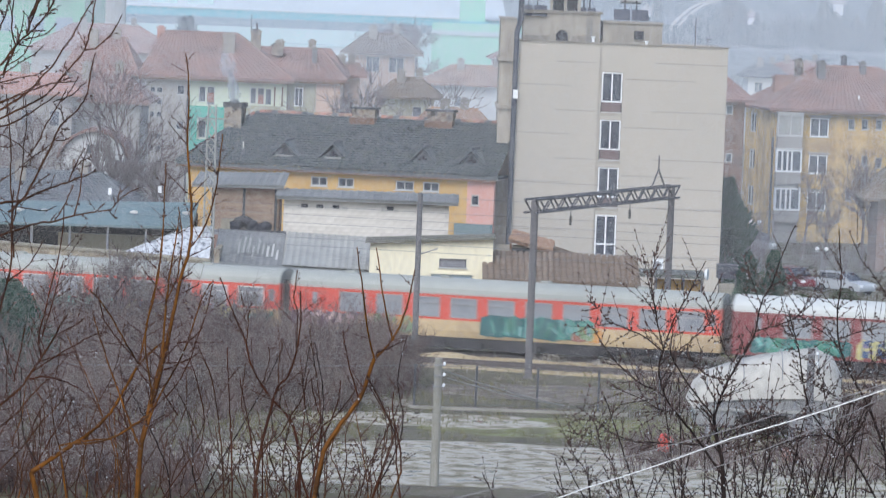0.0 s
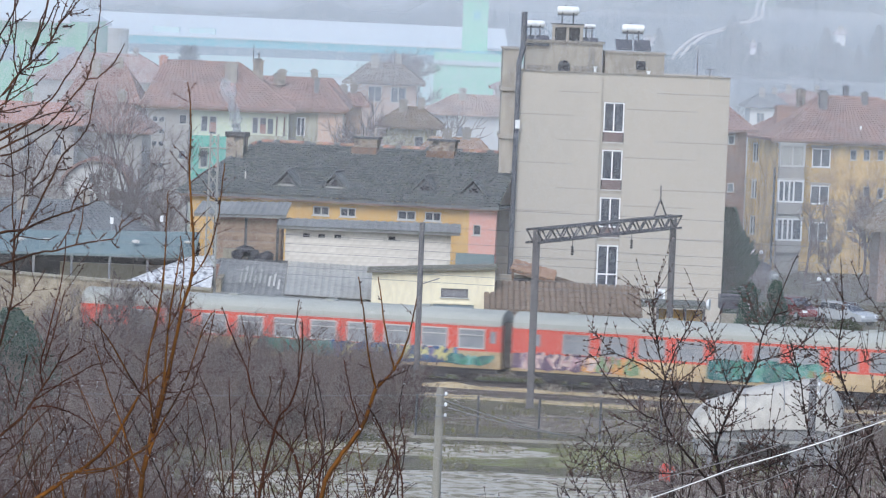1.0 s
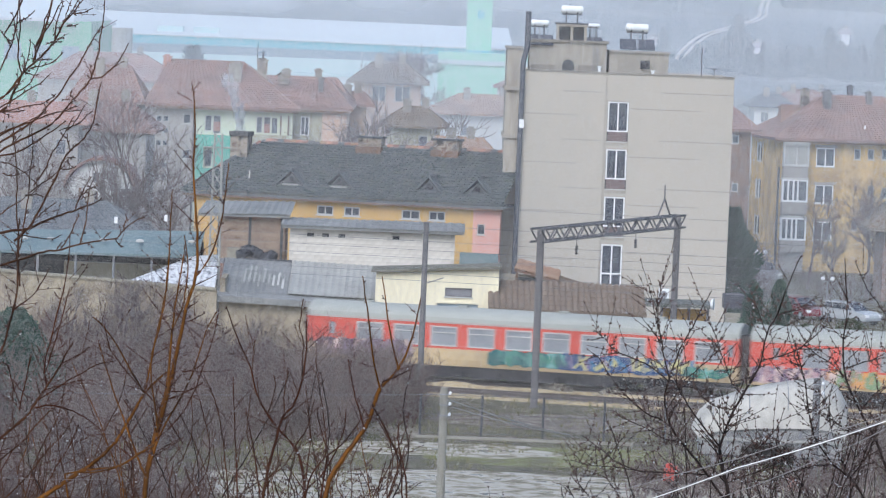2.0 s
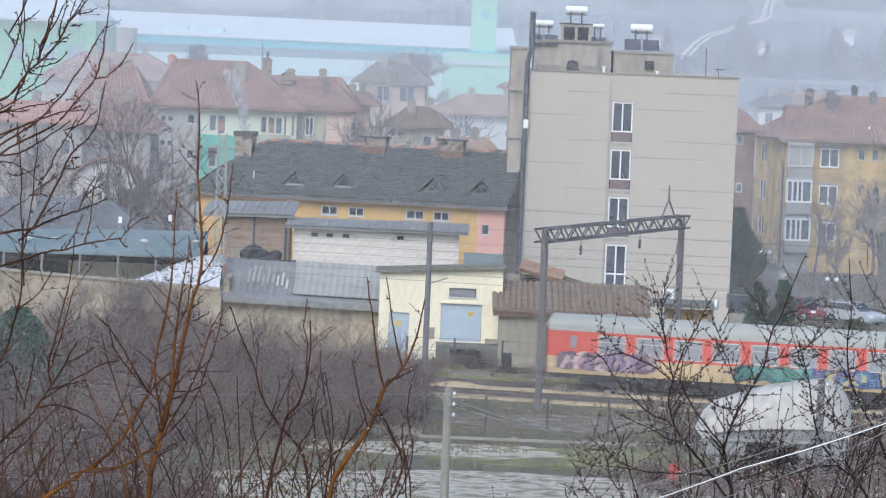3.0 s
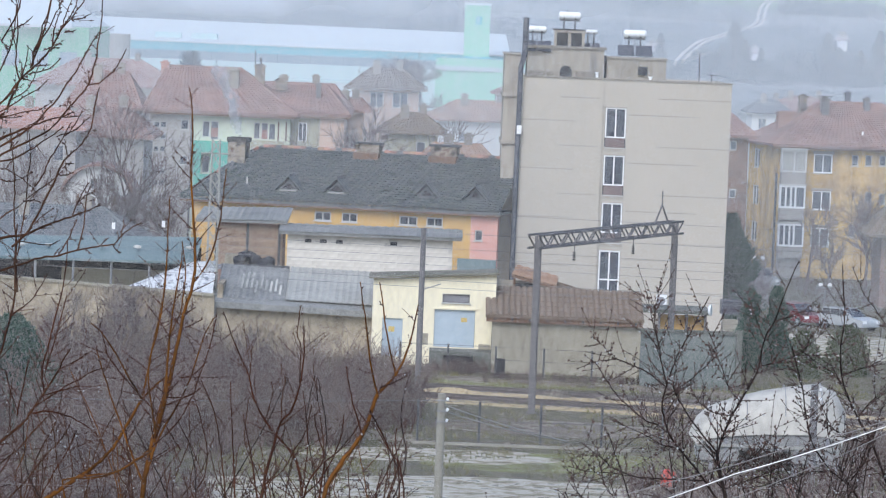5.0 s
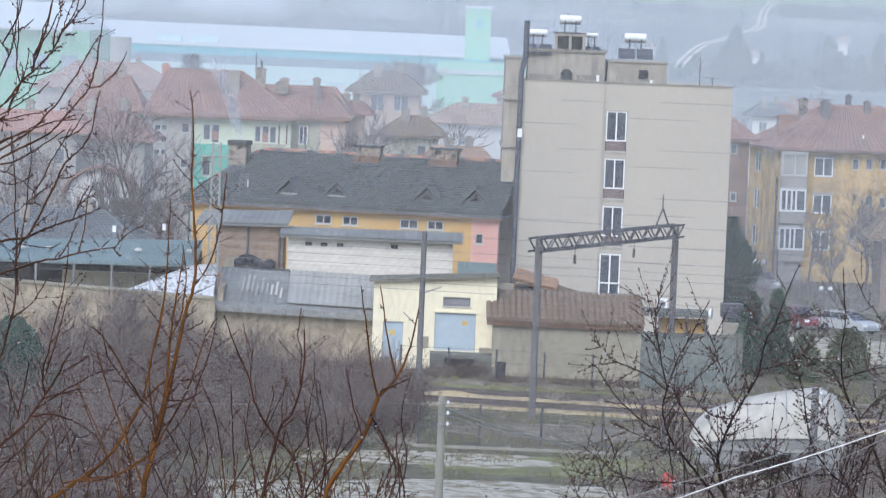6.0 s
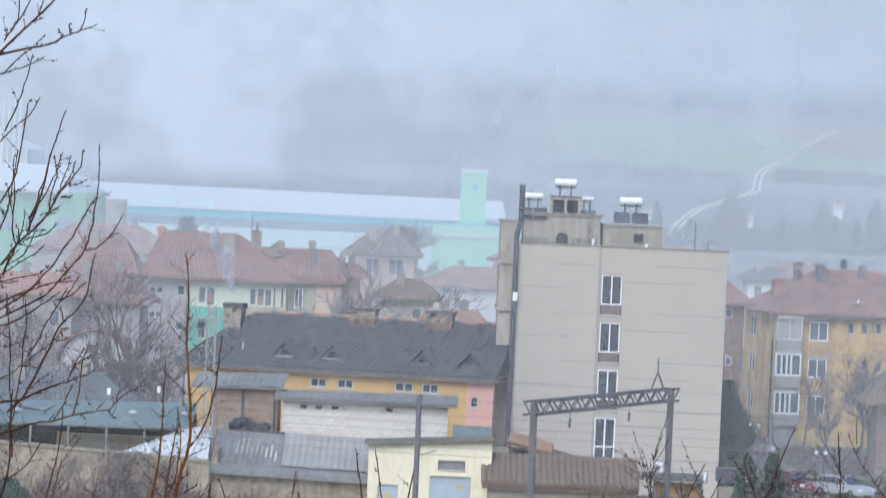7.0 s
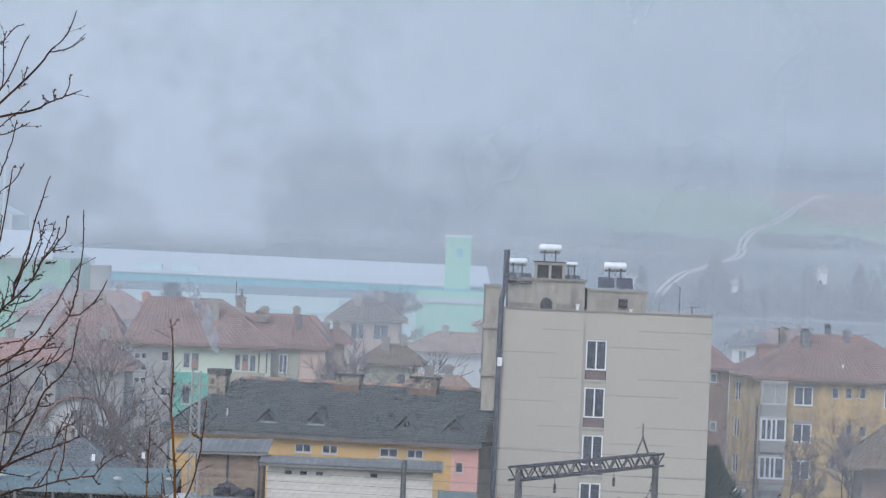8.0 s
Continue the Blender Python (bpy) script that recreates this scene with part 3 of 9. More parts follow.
def track(n, bed):
    t = thing("railway_track", *along(0, n, 0), "rusty rails on sleepers in sandy ballast", "railway track", "tracks", "structure")
    bm = bmesh.new()
    for s in range(-90, 90, 3):
        o = [along(s, n + k, z) for k, z in ((-2.1, -0.02), (-1.45, bed), (1.45, bed), (2.1, -0.02))]
        e = [along(s + 3, n + k, z) for k, z in ((-2.1, -0.02), (-1.45, bed), (1.45, bed), (2.1, -0.02))]
        vs = [bm.verts.new(p) for p in o + e]
        for i in range(3):
            bm.faces.new((vs[i], vs[i + 1], vs[i + 5], vs[i + 4]))
    part("ballast", bm, BALLAST, t)
    for k in (-0.75, 0.75):
        bm = bmesh.new()
        for a, b, z0, z1 in ((-0.07, 0.07, bed, bed + 0.03), (-0.012, 0.012, bed + 0.03, RAIL_TOP - 0.04), (-0.036, 0.036, RAIL_TOP - 0.04, RAIL_TOP)):
            vs = [bm.verts.new(along(s, n + k + c, z)) for s in (-90, 90) for c in (a, b) for z in (z0, z1)]
            for f in ((0, 1, 3, 2), (4, 6, 7, 5), (0, 4, 5, 1), (2, 3, 7, 6), (0, 2, 6, 4), (1, 5, 7, 3)):
                bm.faces.new([vs[i] for i in f])
        part("rail", bm, RAIL, t)
    bm = bmesh.new()
    for i in range(-130, 130):
        c = along(i * 0.65, n, 0)
        vs = [bm.verts.new(c + RD * a + RN * b + Vector((0, 0, z))) for a in (-0.12, 0.12) for b in (-1.25, 1.25) for z in (bed - 0.1, bed + 0.015)]
        for f in ((0, 1, 3, 2), (4, 6, 7, 5), (0, 4, 5, 1), (2, 3, 7, 6), (0, 2, 6, 4), (1, 5, 7, 3)):
            bm.faces.new([vs[k] for k in f])
    tagged(part("sleeper_row", bm, SLEEPER, t), kind="stuff")


track(0, 0.06)
track(-5.2, 0.05)
def heap(n0, width, lift, seed, material, label):
    """A long low uneven bank of ballast along the line."""
    verts, faces = [], []
    k, c = 160, 7
    for i in range(k):
        for j in range(c):
            u = j / (c - 1) * 2 - 1
            q = along(-24 + i * 0.36, n0 + u * width / 2 * (0.8 + 0.5 * noise.noise(Vector((i * 0.13, j, seed)))), 0)
            h = lift * (1 - u * u) * (0.8 + 0.8 * noise.noise(Vector((i * 0.21, j * 0.5, seed + 7)))) - 0.03 * abs(u)
            verts.append((q.x, q.y, h))
    for i in range(k - 1):
        for j in range(c - 1):
            faces.append((i * c + j, (i + 1) * c + j, (i + 1) * c + j + 1, i * c + j + 1))
    tagged(raw("ballast_bank", verts, faces, material), label, "ballast", kind="stuff")


heap(-2.6, 1.7, 0.24, 3, SAND, "long low bank of sandy ballast beside the track")
heap(-7.4, 1.5, 0.14, 9, SAND, "thin broken bank of sandy ballast")
heap(6.0, 2.2, 0.2, 5, MUD, "low bank of mud and weeds behind the track")


def scatter(name, boxes, size, material, label, seed, kind):
    """Small stones or grass tufts strewn over the ground."""
    rnd = random.Random(seed)
    verts, faces = [], []
    for x0, x1, y0, y1, n in boxes:
        for _ in range(n):
            x, y = rnd.uniform(x0, x1), rnd.uniform(y0, y1)
            if noise.noise(Vector((x * 0.5, y * 0.25, seed))) < -0.05:
                continue
            z, s = gz(x, y), size * rnd.uniform(0.4, 1.3)
            b = len(verts)
            if kind == "stone":
                w = [rnd.uniform(0.6, 1.3) * s for _ in range(4)]
                verts += [(x - w[0], y, z), (x, y - w[1], z), (x + w[2], y, z), (x, y + w[3], z), (x + 0.2 * s, y, z + s * rnd.uniform(0.5, 1.0))]
                faces += [(b, b + 1, b + 4), (b + 1, b + 2, b + 4), (b + 2, b + 3, b + 4), (b + 3, b, b + 4)]
            else:
                for _ in range(5):
                    a, k = rnd.random() * 6.283, rnd.uniform(0.1, 0.7) * s
                    c = len(verts)
                    dx, dy = math.cos(a), math.sin(a)
                    verts += [(x - dy * 0.02, y + dx * 0.02, z - 0.01), (x + dy * 0.02, y - dx * 0.02, z - 0.01), (x + dx * k, y + dy * k, z + s * rnd.uniform(0.6, 1.2))]
                    faces.append((c, c + 1, c + 2))
    tagged(raw(name, verts, faces, material), label, "grass" if kind != "stone" else "rubble", kind="stuff")


scatter("grass_tufts", [(-14, 22, 181, 216, 5200), (-6, 24, 224, 236, 2600), (-14, -2, 170, 190, 1500), (14, 26, 165, 190, 1200)], 0.22, BLADE, "short tufts of yellowed wet grass", 41, "grass")
scatter("rubble", [(-6, 20, 195, 214, 700), (-4, 16, 225, 231, 400), (-3.5, -0.5, 193, 197, 160), (-10, 18, 176, 192, 300)], 0.09, STONE, "pale rubble and litter on the ground", 42, "stone")


# ---- passenger coaches ----
LEN = 23.8


def spray(name, rgb):
    return mat(name, rgb, tuple(v * 0.8 for v in rgb), 0.6, 3.0, 12, 0)


TEAL_TAG = (spray("dark_teal_spray", (48, 98, 100)), spray("teal_spray", (84, 142, 132)), spray("sea_green_spray", (70, 130, 112)), spray("pale_teal_spray", (110, 160, 156)))
BLUE_TAG = (spray("deep_blue_spray", (60, 84, 124)), spray("blue_spray", (78, 124, 160)), spray("violet_spray", (122, 112, 146)), spray("pale_yellow_spray", (190, 182, 128)))
PINK_TAG = (spray("plum_spray", (104, 86, 108)), spray("pink_spray", (176, 142, 150)), spray("pale_pink_spray", (196, 172, 166)), spray("violet_grey_spray", (140, 122, 144)))
WARM_TAG = (spray("rust_spray", (150, 96, 82)), spray("orange_spray", (200, 146, 90)), spray("olive_spray", (122, 146, 112)))


def coach(label, roof_mat, red, lower, tags, wins, doors, frame_mat):
    """A coach along x from its rear end at 0, near side at y = -1.42, standing on z = 0 (rail top)."""
    c = thing("passenger_coach", 0, 0, 0, label, "train coach", "coaches of the train")
    z0, z1, z2, z3 = 0.82, 1.72, 3.12, 3.85
    a, b = 0.3, LEN - 0.3
    bm = bmesh.new()
    prism(bm, [(-1.36, z0), (1.36, z0), (1.42, z0 + 0.35), (1.42, z1), (-1.42, z1), (-1.42, z0 + 0.35)], a, b)
    bm.transform(Matrix.Rotation(-math.pi / 2, 4, "Z") @ Matrix.Diagonal((-1, 1, 1, 1)))
    part("lower_body", bm, lower, c)
    holes = [(x, x + 1.45, z1 + 0.12, z2 - 0.22) for x in wins]
    dh = [(x, x + 0.72, z1 + 0.02, z2 - 0.12) for x in doors]
    for side in (-1, 1):
        bm = pierced(a, b, z1, z2, -1.42, -1.32, [(h[0], h[1], h[2], h[3]) for h in holes] + dh)
        if side > 0:
            bm.transform(Matrix.Diagonal((1, -1, 1, 1)))
        part("side_wall", bm, red, c)
        for h in holes:
            bm = bmesh.new()
            f = 0.07
            for q in ((h[0], h[1], h[2], h[2] + f), (h[0], h[1], h[3] - f, h[3]), (h[0], h[0] + f, h[2] + f, h[3] - f), (h[1] - f, h[1], h[2] + f, h[3] - f), (h[0] + f, h[1] - f, h[3] - 0.36, h[3] - 0.32)):
                bx(bm, q[0], q[1], -1.435, -1.37, q[2], q[3])
            p = box(h[0] + f, h[1] - f, -1.39, -1.38, h[2] + f, h[3] - f)
            for k in (bm, p):
                k.transform(Matrix.Diagonal((1, -side, 1, 1)))
            w = part("window", bm, frame_mat, c)
            part("pane", p, COACH_GLASS, w)
        for h in dh:
            bm = box(h[0] + 0.01, h[1] - 0.01, -1.40, -1.34, z1 + 0.03, h[3] - 0.01)
            p = box(h[0] + 0.2, h[1] - 0.2, -1.408, -1.401, z1 + 0.45, h[3] - 0.2)
            for k in (bm, p):
                k.transform(Matrix.Diagonal((1, -side, 1, 1)))
            d = part("door", bm, red, c)
            part("pane", p, COACH_GLASS, d)
        bm = box(a + 0.05, b - 0.05, -1.438, -1.422, z2 - 0.07, z2 - 0.01)
        bm.transform(Matrix.Diagonal((1, -side, 1, 1)))
        part("gutter", bm, roof_mat, c)
    for x in (a, b - 0.06):
        part("end_wall", box(x, x + 0.06, -1.31, 1.31, z1 + 0.004, z2 - 0.004), red, c)
    bm = bmesh.new()
    arch = [(1.42 * math.cos(math.pi * i / 14), z2 + (z3 - z2) * math.sin(math.pi * i / 14) ** 0.75) for i in range(15)]
    prism(bm, arch, a, b)
    bm.transform(Matrix.Rotation(-math.pi / 2, 4, "Z") @ Matrix.Diagonal((-1, 1, 1, 1)))
    part("roof", bm, roof_mat, c)
    for x in (3.0, 8.2, 13.6, 18.8):
        part("roof_vent", box(x, x + 0.5, -0.3, 0.3, z3 - 0.03, z3 + 0.09), roof_mat, c)
    for x in (0.0, LEN - 0.3):
        part("gangway", box(x, x + 0.3, -0.75, 0.75, 0.9, 3.25), RUBBER, c)
    part("underframe", box(a + 0.2, b - 0.2, -1.25, 1.25, 0.56, 0.82), UNDER, c)
    # Added dark box closes the gap below the floor, where shade falls.
    part("underfloor_tank", box(5.9, LEN - 5.9, -0.9, 0.9, 0.22, 0.555), UNDER, c)
    for x, w in ((6.4, 2.4), (9.2, 1.6), (11.2, 2.6), (14.4, 2.4)):
        part("equipment_box", box(x, x + w, -1.18, 1.18, 0.2, 0.555), UNDER, c)
    for x in (3.6, LEN - 3.6):
        bm = bmesh.new()
        for s in (-1, 1):
            bx(bm, x - 1.7, x + 1.7, s * 1.05 - 0.08, s * 1.05 + 0.08, 0.42, 0.6)
            bx(bm, x - 0.35, x + 0.35, s * 1.05 - 0.12, s * 1.05 + 0.12, 0.25, 0.6)
            for k in (-1.25, 1.25):
                bx(bm, x + k - 0.16, x + k + 0.16, s * 1.05 - 0.12, s * 1.05 + 0.12, 0.3, 0.6)
        g = part("bogie", bm, UNDER, c)
        for k in (-1.25, 1.25):
            bm = bmesh.new()
            for s in (-0.75, 0.75):
                rod(bm, (x + k, s - 0.065, 0.46), (x + k, s + 0.065, 0.46), 0.46, n=20)
            rod(bm, (x + k, -0.74, 0.46), (x + k, 0.74, 0.46), 0.08, n=8)
            part("wheelset", bm, RAIL, g)
    rnd = random.Random(len(label))
    step = 0
    for x0, x1, lo, hi, mats in tags:
        # a ragged cloud of the darkest paint, then crooked letter strokes over it
        x = x0
        while x < x1:
            w, m = rnd.uniform(0.3, 0.6), rnd.uniform(0.0, 0.25)
            pts = [(x - w * 0.6, lo + m * 0.5), (x + w * 0.2, lo + rnd.uniform(-0.06, 0.1)), (x + w * 1.2, lo + rnd.uniform(0, 0.2)), (x + w * 1.3, hi - rnd.uniform(0.05, 0.35)), (x + w * 0.5, hi - rnd.uniform(0, 0.12)), (x - w * 0.5, hi - rnd.uniform(0.1, 0.4))]
            bm = bmesh.new()
            step += 1
            y = -1.437 - 0.00012 * step
            prism(bm, [(a, min(z2 - 0.1, max(z0 + 0.06, b))) for a, b in pts], y - 0.002, y + 0.006)
            part("graffiti_ground", bm, mats[0] if rnd.random() < 0.6 else rnd.choice(mats), c)
            x += w
        x = x0 + 0.1
        while x < x1 - 0.2:
            w = rnd.uniform(0.5, 0.85)
            paint, edge = rnd.choice(mats[1:]), rnd.choice(mats)
            for k in range(3):
                ax, az = x + rnd.uniform(0, w), rnd.uniform(lo + 0.05, lo + (hi - lo) * 0.45)
                ex, bz = x + rnd.uniform(0, w), rnd.uniform(lo + (hi - lo) * 0.5, hi)
                d = Vector((ex - ax, bz - az)).normalized()
                o = Vector((-d.y, d.x)) * rnd.uniform(0.05, 0.12)
                bm = bmesh.new()
                step += 1
                y = -1.4405 - 0.00012 * step
                pts = [(ax - o.x, az - o.y), (ax + o.x, az + o.y), (ex + o.x * 1.3, bz + o.y), (ex - o.x * 0.8, bz - o.y)]
                prism(bm, [(p, min(z2 - 0.1, max(z0 + 0.06, q))) for p, q in pts], y - 0.002, y + 0.002)
                part("graffiti_stroke", bm, paint if k < 2 else edge, c)
            x += w * 0.8
    return c


W10 = [3.0 + i * 2.02 for i in range(10)]
tail_coach = coach("red and cream passenger coach with purple and teal graffiti", COACH_ROOF, COACH_RED, COACH_CREAM,
                   [(1.0, 5.6, 1.0, 2.1, PINK_TAG), (10.4, 14.2, 1.0, 1.9, TEAL_TAG), (14.2, 20.6, 0.95, 1.95, BLUE_TAG), (20.8, 22.6, 0.95, 1.6, TEAL_TAG)],
                   W10, [1.3, LEN - 1.1], GREY_FRAME)
middle_coach = coach("red and cream passenger coach with a teal graffiti", COACH_ROOF, COACH_RED, COACH_CREAM,
                     [(0.6, 5.6, 0.95, 1.9, PINK_TAG), (4.4, 7.0, 0.95, 1.9, WARM_TAG), (11.0, 16.4, 0.95, 2.2, TEAL_TAG), (15.9, 17.0, 0.95, 1.8, WARM_TAG)],
                     W10, [1.3, LEN - 1.1], COACH_FRAME)
front_coach = coach("wine-red and dull passenger coach with a white roof", COACH_ROOF_WHITE, COACH_WINE, COACH_WINE,
                    [(1.5, 6.0, 0.95, 1.9, TEAL_TAG), (7.0, 12.0, 0.95, 2.0, BLUE_TAG)], W10, [1.3, LEN - 1.1], COACH_FRAME)
COACHES = (tail_coach, middle_coach, front_coach)


# ---- hotel: a grey concrete block with one column of stair windows ----
def hotel():
    Y = 268.0
    h = thing("hotel", 11.7, Y, 0, "tall grey concrete hotel block with a column of stair windows", "building")
    x0, x1, xm, top = 5.1, 18.55, 10.42, 15.95
    tops = [14.2 - 3.03 * i for i in range(5)]
    holes = [(10.58, 11.94, z - 2.62, z) for z in tops[:3]] + [(10.52, 11.92, tops[3] - 2.75, tops[3])]
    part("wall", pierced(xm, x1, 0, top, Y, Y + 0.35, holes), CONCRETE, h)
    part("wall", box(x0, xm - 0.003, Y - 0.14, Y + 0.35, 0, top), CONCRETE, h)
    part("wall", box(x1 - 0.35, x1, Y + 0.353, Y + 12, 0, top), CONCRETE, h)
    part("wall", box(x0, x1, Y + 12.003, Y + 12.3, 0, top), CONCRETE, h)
    part("roof_slab", box(x0 + 0.36, x1 - 0.36, Y + 0.36, Y + 12, top - 0.6, top - 0.35), CONCRETE_DARK, h)
    part("coping", box(xm, x1 + 0.05, Y - 0.06, Y + 0.4, top + 0.002, top + 0.1), CONCRETE_DARK, h)
    part("coping", box(x0 - 0.03, xm - 0.01, Y - 0.2, Y + 0.4, top + 0.002, top + 0.1), CONCRETE_DARK, h)
    # plaster joints, staggered from side to side
    for i in range(6):
        for dz, a, b in ((0.0, 13.9, x1), (-1.08, xm + 1.65, 16.6)):
            z = 14.82 - 3.07 * i + dz
            if z > 1:
                part("joint", box(a, b, Y - 0.008, Y + 0.01, z, z + 0.075), GROOVE, h)
        for dz, a, b in ((0.0, 7.7, xm - 0.2), (-1.5, x0, 8.7)):
            z = 14.72 - 3.07 * i + dz
            if z > 1:
                part("joint", box(a, b, Y - 0.148, Y - 0.13, z, z + 0.075), GROOVE, h)
    for k, z in enumerate(tops[:4]):
        low = z - (2.6 if k < 3 else 2.75)
        split = z - 1.88
        if k < 3:
            window(h, 10.6, 11.92, split - 0.05, z - 0.01, Y, 1, sill=False, t=0.09)
            part("spandrel", box(10.66, 11.86, Y + 0.05, Y + 0.12, low + 0.06, split - 0.056), BRICK_PANEL, h)
            part("spandrel_rail", box(10.6, 11.92, Y + 0.03, Y + 0.1, low, low + 0.055), GREY_FRAME, h)
        else:
            window(h, 10.54, 11.9, low + 0.04, z - 0.01, Y, 1, split, sill=False, t=0.1)
        part("lintel", box(10.5, 11.98, Y - 0.03, Y + 0.2, low - 0.2, low - 0.002), STAINED, h)
    # Dark sheet behind the stair windows gives the room's shade as colour.
    part("blank_room", box(10.45, 12.05, Y + 1.0, Y + 1.1, 1.5, 14.5), DARK_FILL, h)
    # stair tower at the side, in storeys with ledges
    part("stair_tower", box(4.08, x0 - 0.004, Y + 1.2, Y + 8, 0, 17.3), STAINED, h)
    for z in (14.75, 11.7, 8.7, 5.75):
        part("ledge", box(3.98, x0 - 0.01, Y + 1.05, Y + 8.1, z - 0.12, z + 0.12), GROOVE, h)
    part("coping", box(4.0, x0, Y + 1.1, Y + 8.1, 17.302, 17.4), GROOVE, h)
    bm = bmesh.new()
    rod(bm, (5.04, Y - 0.36, 3.0), (5.08, Y - 0.36, 16.6), 0.17, n=12)
    rod(bm, (5.08, Y - 0.36, 16.5), (5.3, Y - 0.36, 17.4), 0.18, n=12)
    rod(bm, (5.3, Y - 0.36, 17.3), (5.31, Y - 0.36, 19.7), 0.19, n=12)
    part("flue", bm, PIPE_BLACK, h, "black flue pipe")
    part("bracket", box(4.98, 5.28, Y - 0.6, Y - 0.53, 12.3, 12.85), WHITE_FRAME, h)
    # roof house, two blocks
    part("roof_house", box(5.5, 10.4, Y + 1.2, Y + 6, top - 0.3, 17.82), STAINED, h)
    part("roof_house_slab", box(5.35, 10.55, Y + 1.05, Y + 6.2, 17.822, 17.97), CONCRETE_DARK, h)
    part("stain", box(5.6, 7.2, Y + 1.17, Y + 1.198, 15.95, 16.35), CONCRETE_DARK, h, "dark damp stain")
    part("stain", box(8.6, 10.3, Y + 1.17, Y + 1.198, 15.95, 16.4), CONCRETE_DARK, h, "dark damp stain")
    bm = bmesh.new()
    for x in (9.55, 9.85):
        rod(bm, (x, Y + 1.1, 15.9), (x, Y + 1.1, 17.6), 0.025, n=4)
    for k in range(6):
        rod(bm, (9.55, Y + 1.1, 16.1 + k * 0.27), (9.85, Y + 1.1, 16.1 + k * 0.27), 0.02, n=4)
    part("ladder", bm, STEEL_GREY, h)
    part("roof_house", box(10.6, 14.4, Y + 1.6, Y + 6, top - 0.3, 17.3), STAINED, h)
    part("roof_house_slab", box(10.56, 14.5, Y + 1.5, Y + 6.2, 17.302, 17.42), GROOVE, h)
    part("vent", box(12.6, 13.2, Y + 1.45, Y + 1.6, 16.3, 16.85), DARK_FILL, h)
    bm = bmesh.new()
    rod(bm, (7.98, Y + 1.05, 16.35), (7.98, Y + 1.35, 16.35), 0.38, n=18)
    bx(bm, 7.6, 8.36, Y + 1.06, Y + 1.3, 15.9, 16.35)
    part("vent", bm, DARK_FILL, h)
    for x, z in ((9.95, 16.35), (13.35, 16.2)):
        bm = bmesh.new()
        rod(bm, (x, Y + 0.25, 15.9), (x, Y + 0.25, z), 0.09)
        rod(bm, (x, Y + 0.25, z), (x, Y + 0.25, z + 0.06), 0.14)
        part("vent_pipe", bm, WHITE_FRAME, h)
    # open frame on the roof house
    part("frame_slab", box(7.08, 9.2, Y + 1.5, Y + 4, 18.98, 19.06), STEEL_DARK, h)
    part("frame_beam", box(7.12, 9.16, Y + 1.55, Y + 1.85, 18.82, 18.978), STAINED, h)
    for x in (7.25, 8.15, 9.03):
        part("frame_post", box(x - 0.09, x + 0.09, Y + 1.6, Y + 1.8, 17.972, 18.818), STAINED, h)
    # Dark sheet for the shade inside the open frame.
    part("frame_back", box(7.2, 9.0, Y + 2.2, Y + 2.3, 17.972, 18.978), DARK_FILL, h)
    bm = bmesh.new()
    rod(bm, (16.6, Y + 3, 15.6), (16.6, Y + 3, 17.8), 0.035)
    part("aerial", bm, STEEL_DARK, h)
    bm = bmesh.new()
    rod(bm, (17.3, Y + 1, 15.6), (17.3, Y + 1, 16.5), 0.03)
    rod(bm, (17.0, Y + 1, 16.5), (17.7, Y + 1, 16.5), 0.03)
    part("aerial", bm, STEEL_DARK, h)


def heater(x, y, z, size, panels):
    """A rooftop solar heater: white drum in a dark saddle on a steel stand, with tilted dark collectors below."""
    t = thing("solar_water_heater", x, y, z, "white rooftop solar water heater drum with dark collector panels", "water heater", "rooftop heaters")
    bm = bmesh.new()
    w, r = 0.58 * size, 0.23 * size
    rod(bm, (x - w, y, z + 0.85), (x + w, y, z + 0.85), r, n=20)
    for s in (-1, 1):
        rod(bm, (x + s * w, y, z + 0.85), (x + s * (w + 0.07), y, z + 0.85), r * 0.94, r * 0.55, n=20)
    part("drum", bm, TANK_WHITE, t, "white drum")
    bm = bmesh.new()
    rod(bm, (x - 0.25 * w, y, z + 0.85 + r), (x - 0.25 * w, y, z + 0.93 + r), 0.05)
    part("filler_cap", bm, STEEL_DARK, t)
    bm = bmesh.new()
    for s in (-0.55, 0.55):
        bx(bm, x + s * w - 0.05, x + s * w + 0.05, y - r * 0.9, y + r * 0.9, z + 0.85 - r * 1.25, z + 0.85 - r * 0.55)
        rod(bm, (x + s * w, y, z), (x + s * w, y, z + 0.62), 0.05)
        rod(bm, (x + s * w, y - 0.8, z), (x + s * w, y, z + 0.6), 0.035)
    bx(bm, x - w, x + w, y - 0.16, y + 0.16, z + 0.85 - r * 1.35, z + 0.85 - r * 1.0)
    part("stand", bm, STEEL_DARK, t)
    if panels:
        for s in (-0.52, 0.52):
            bm = bmesh.new()
            c = x + s * 0.98 * size
            slab(bm, [(c - 0.46 * size, y - 1.6, z - 0.5), (c + 0.46 * size, y - 1.6, z - 0.5), (c + 0.44 * size, y - 0.5, z + 0.12), (c - 0.44 * size, y - 0.5, z + 0.12)], 0.06)
            part("collector", bm, PIPE_BLACK, t)
        bm = bmesh.new()
        rod(bm, (x, y - 1.65, z - 0.45), (x, y - 0.1, z + 0.6), 0.035)
        part("down_pipe", bm, STEEL_GREY, t)


hotel()
heater(8.14, 270.6, 19.06, 1.12, False)
heater(6.1, 270.6, 18.13, 0.92, True)
heater(9.55, 270.9, 18.1, 0.6, True)
heater(12.4, 271.6, 18.06, 1.16, True)


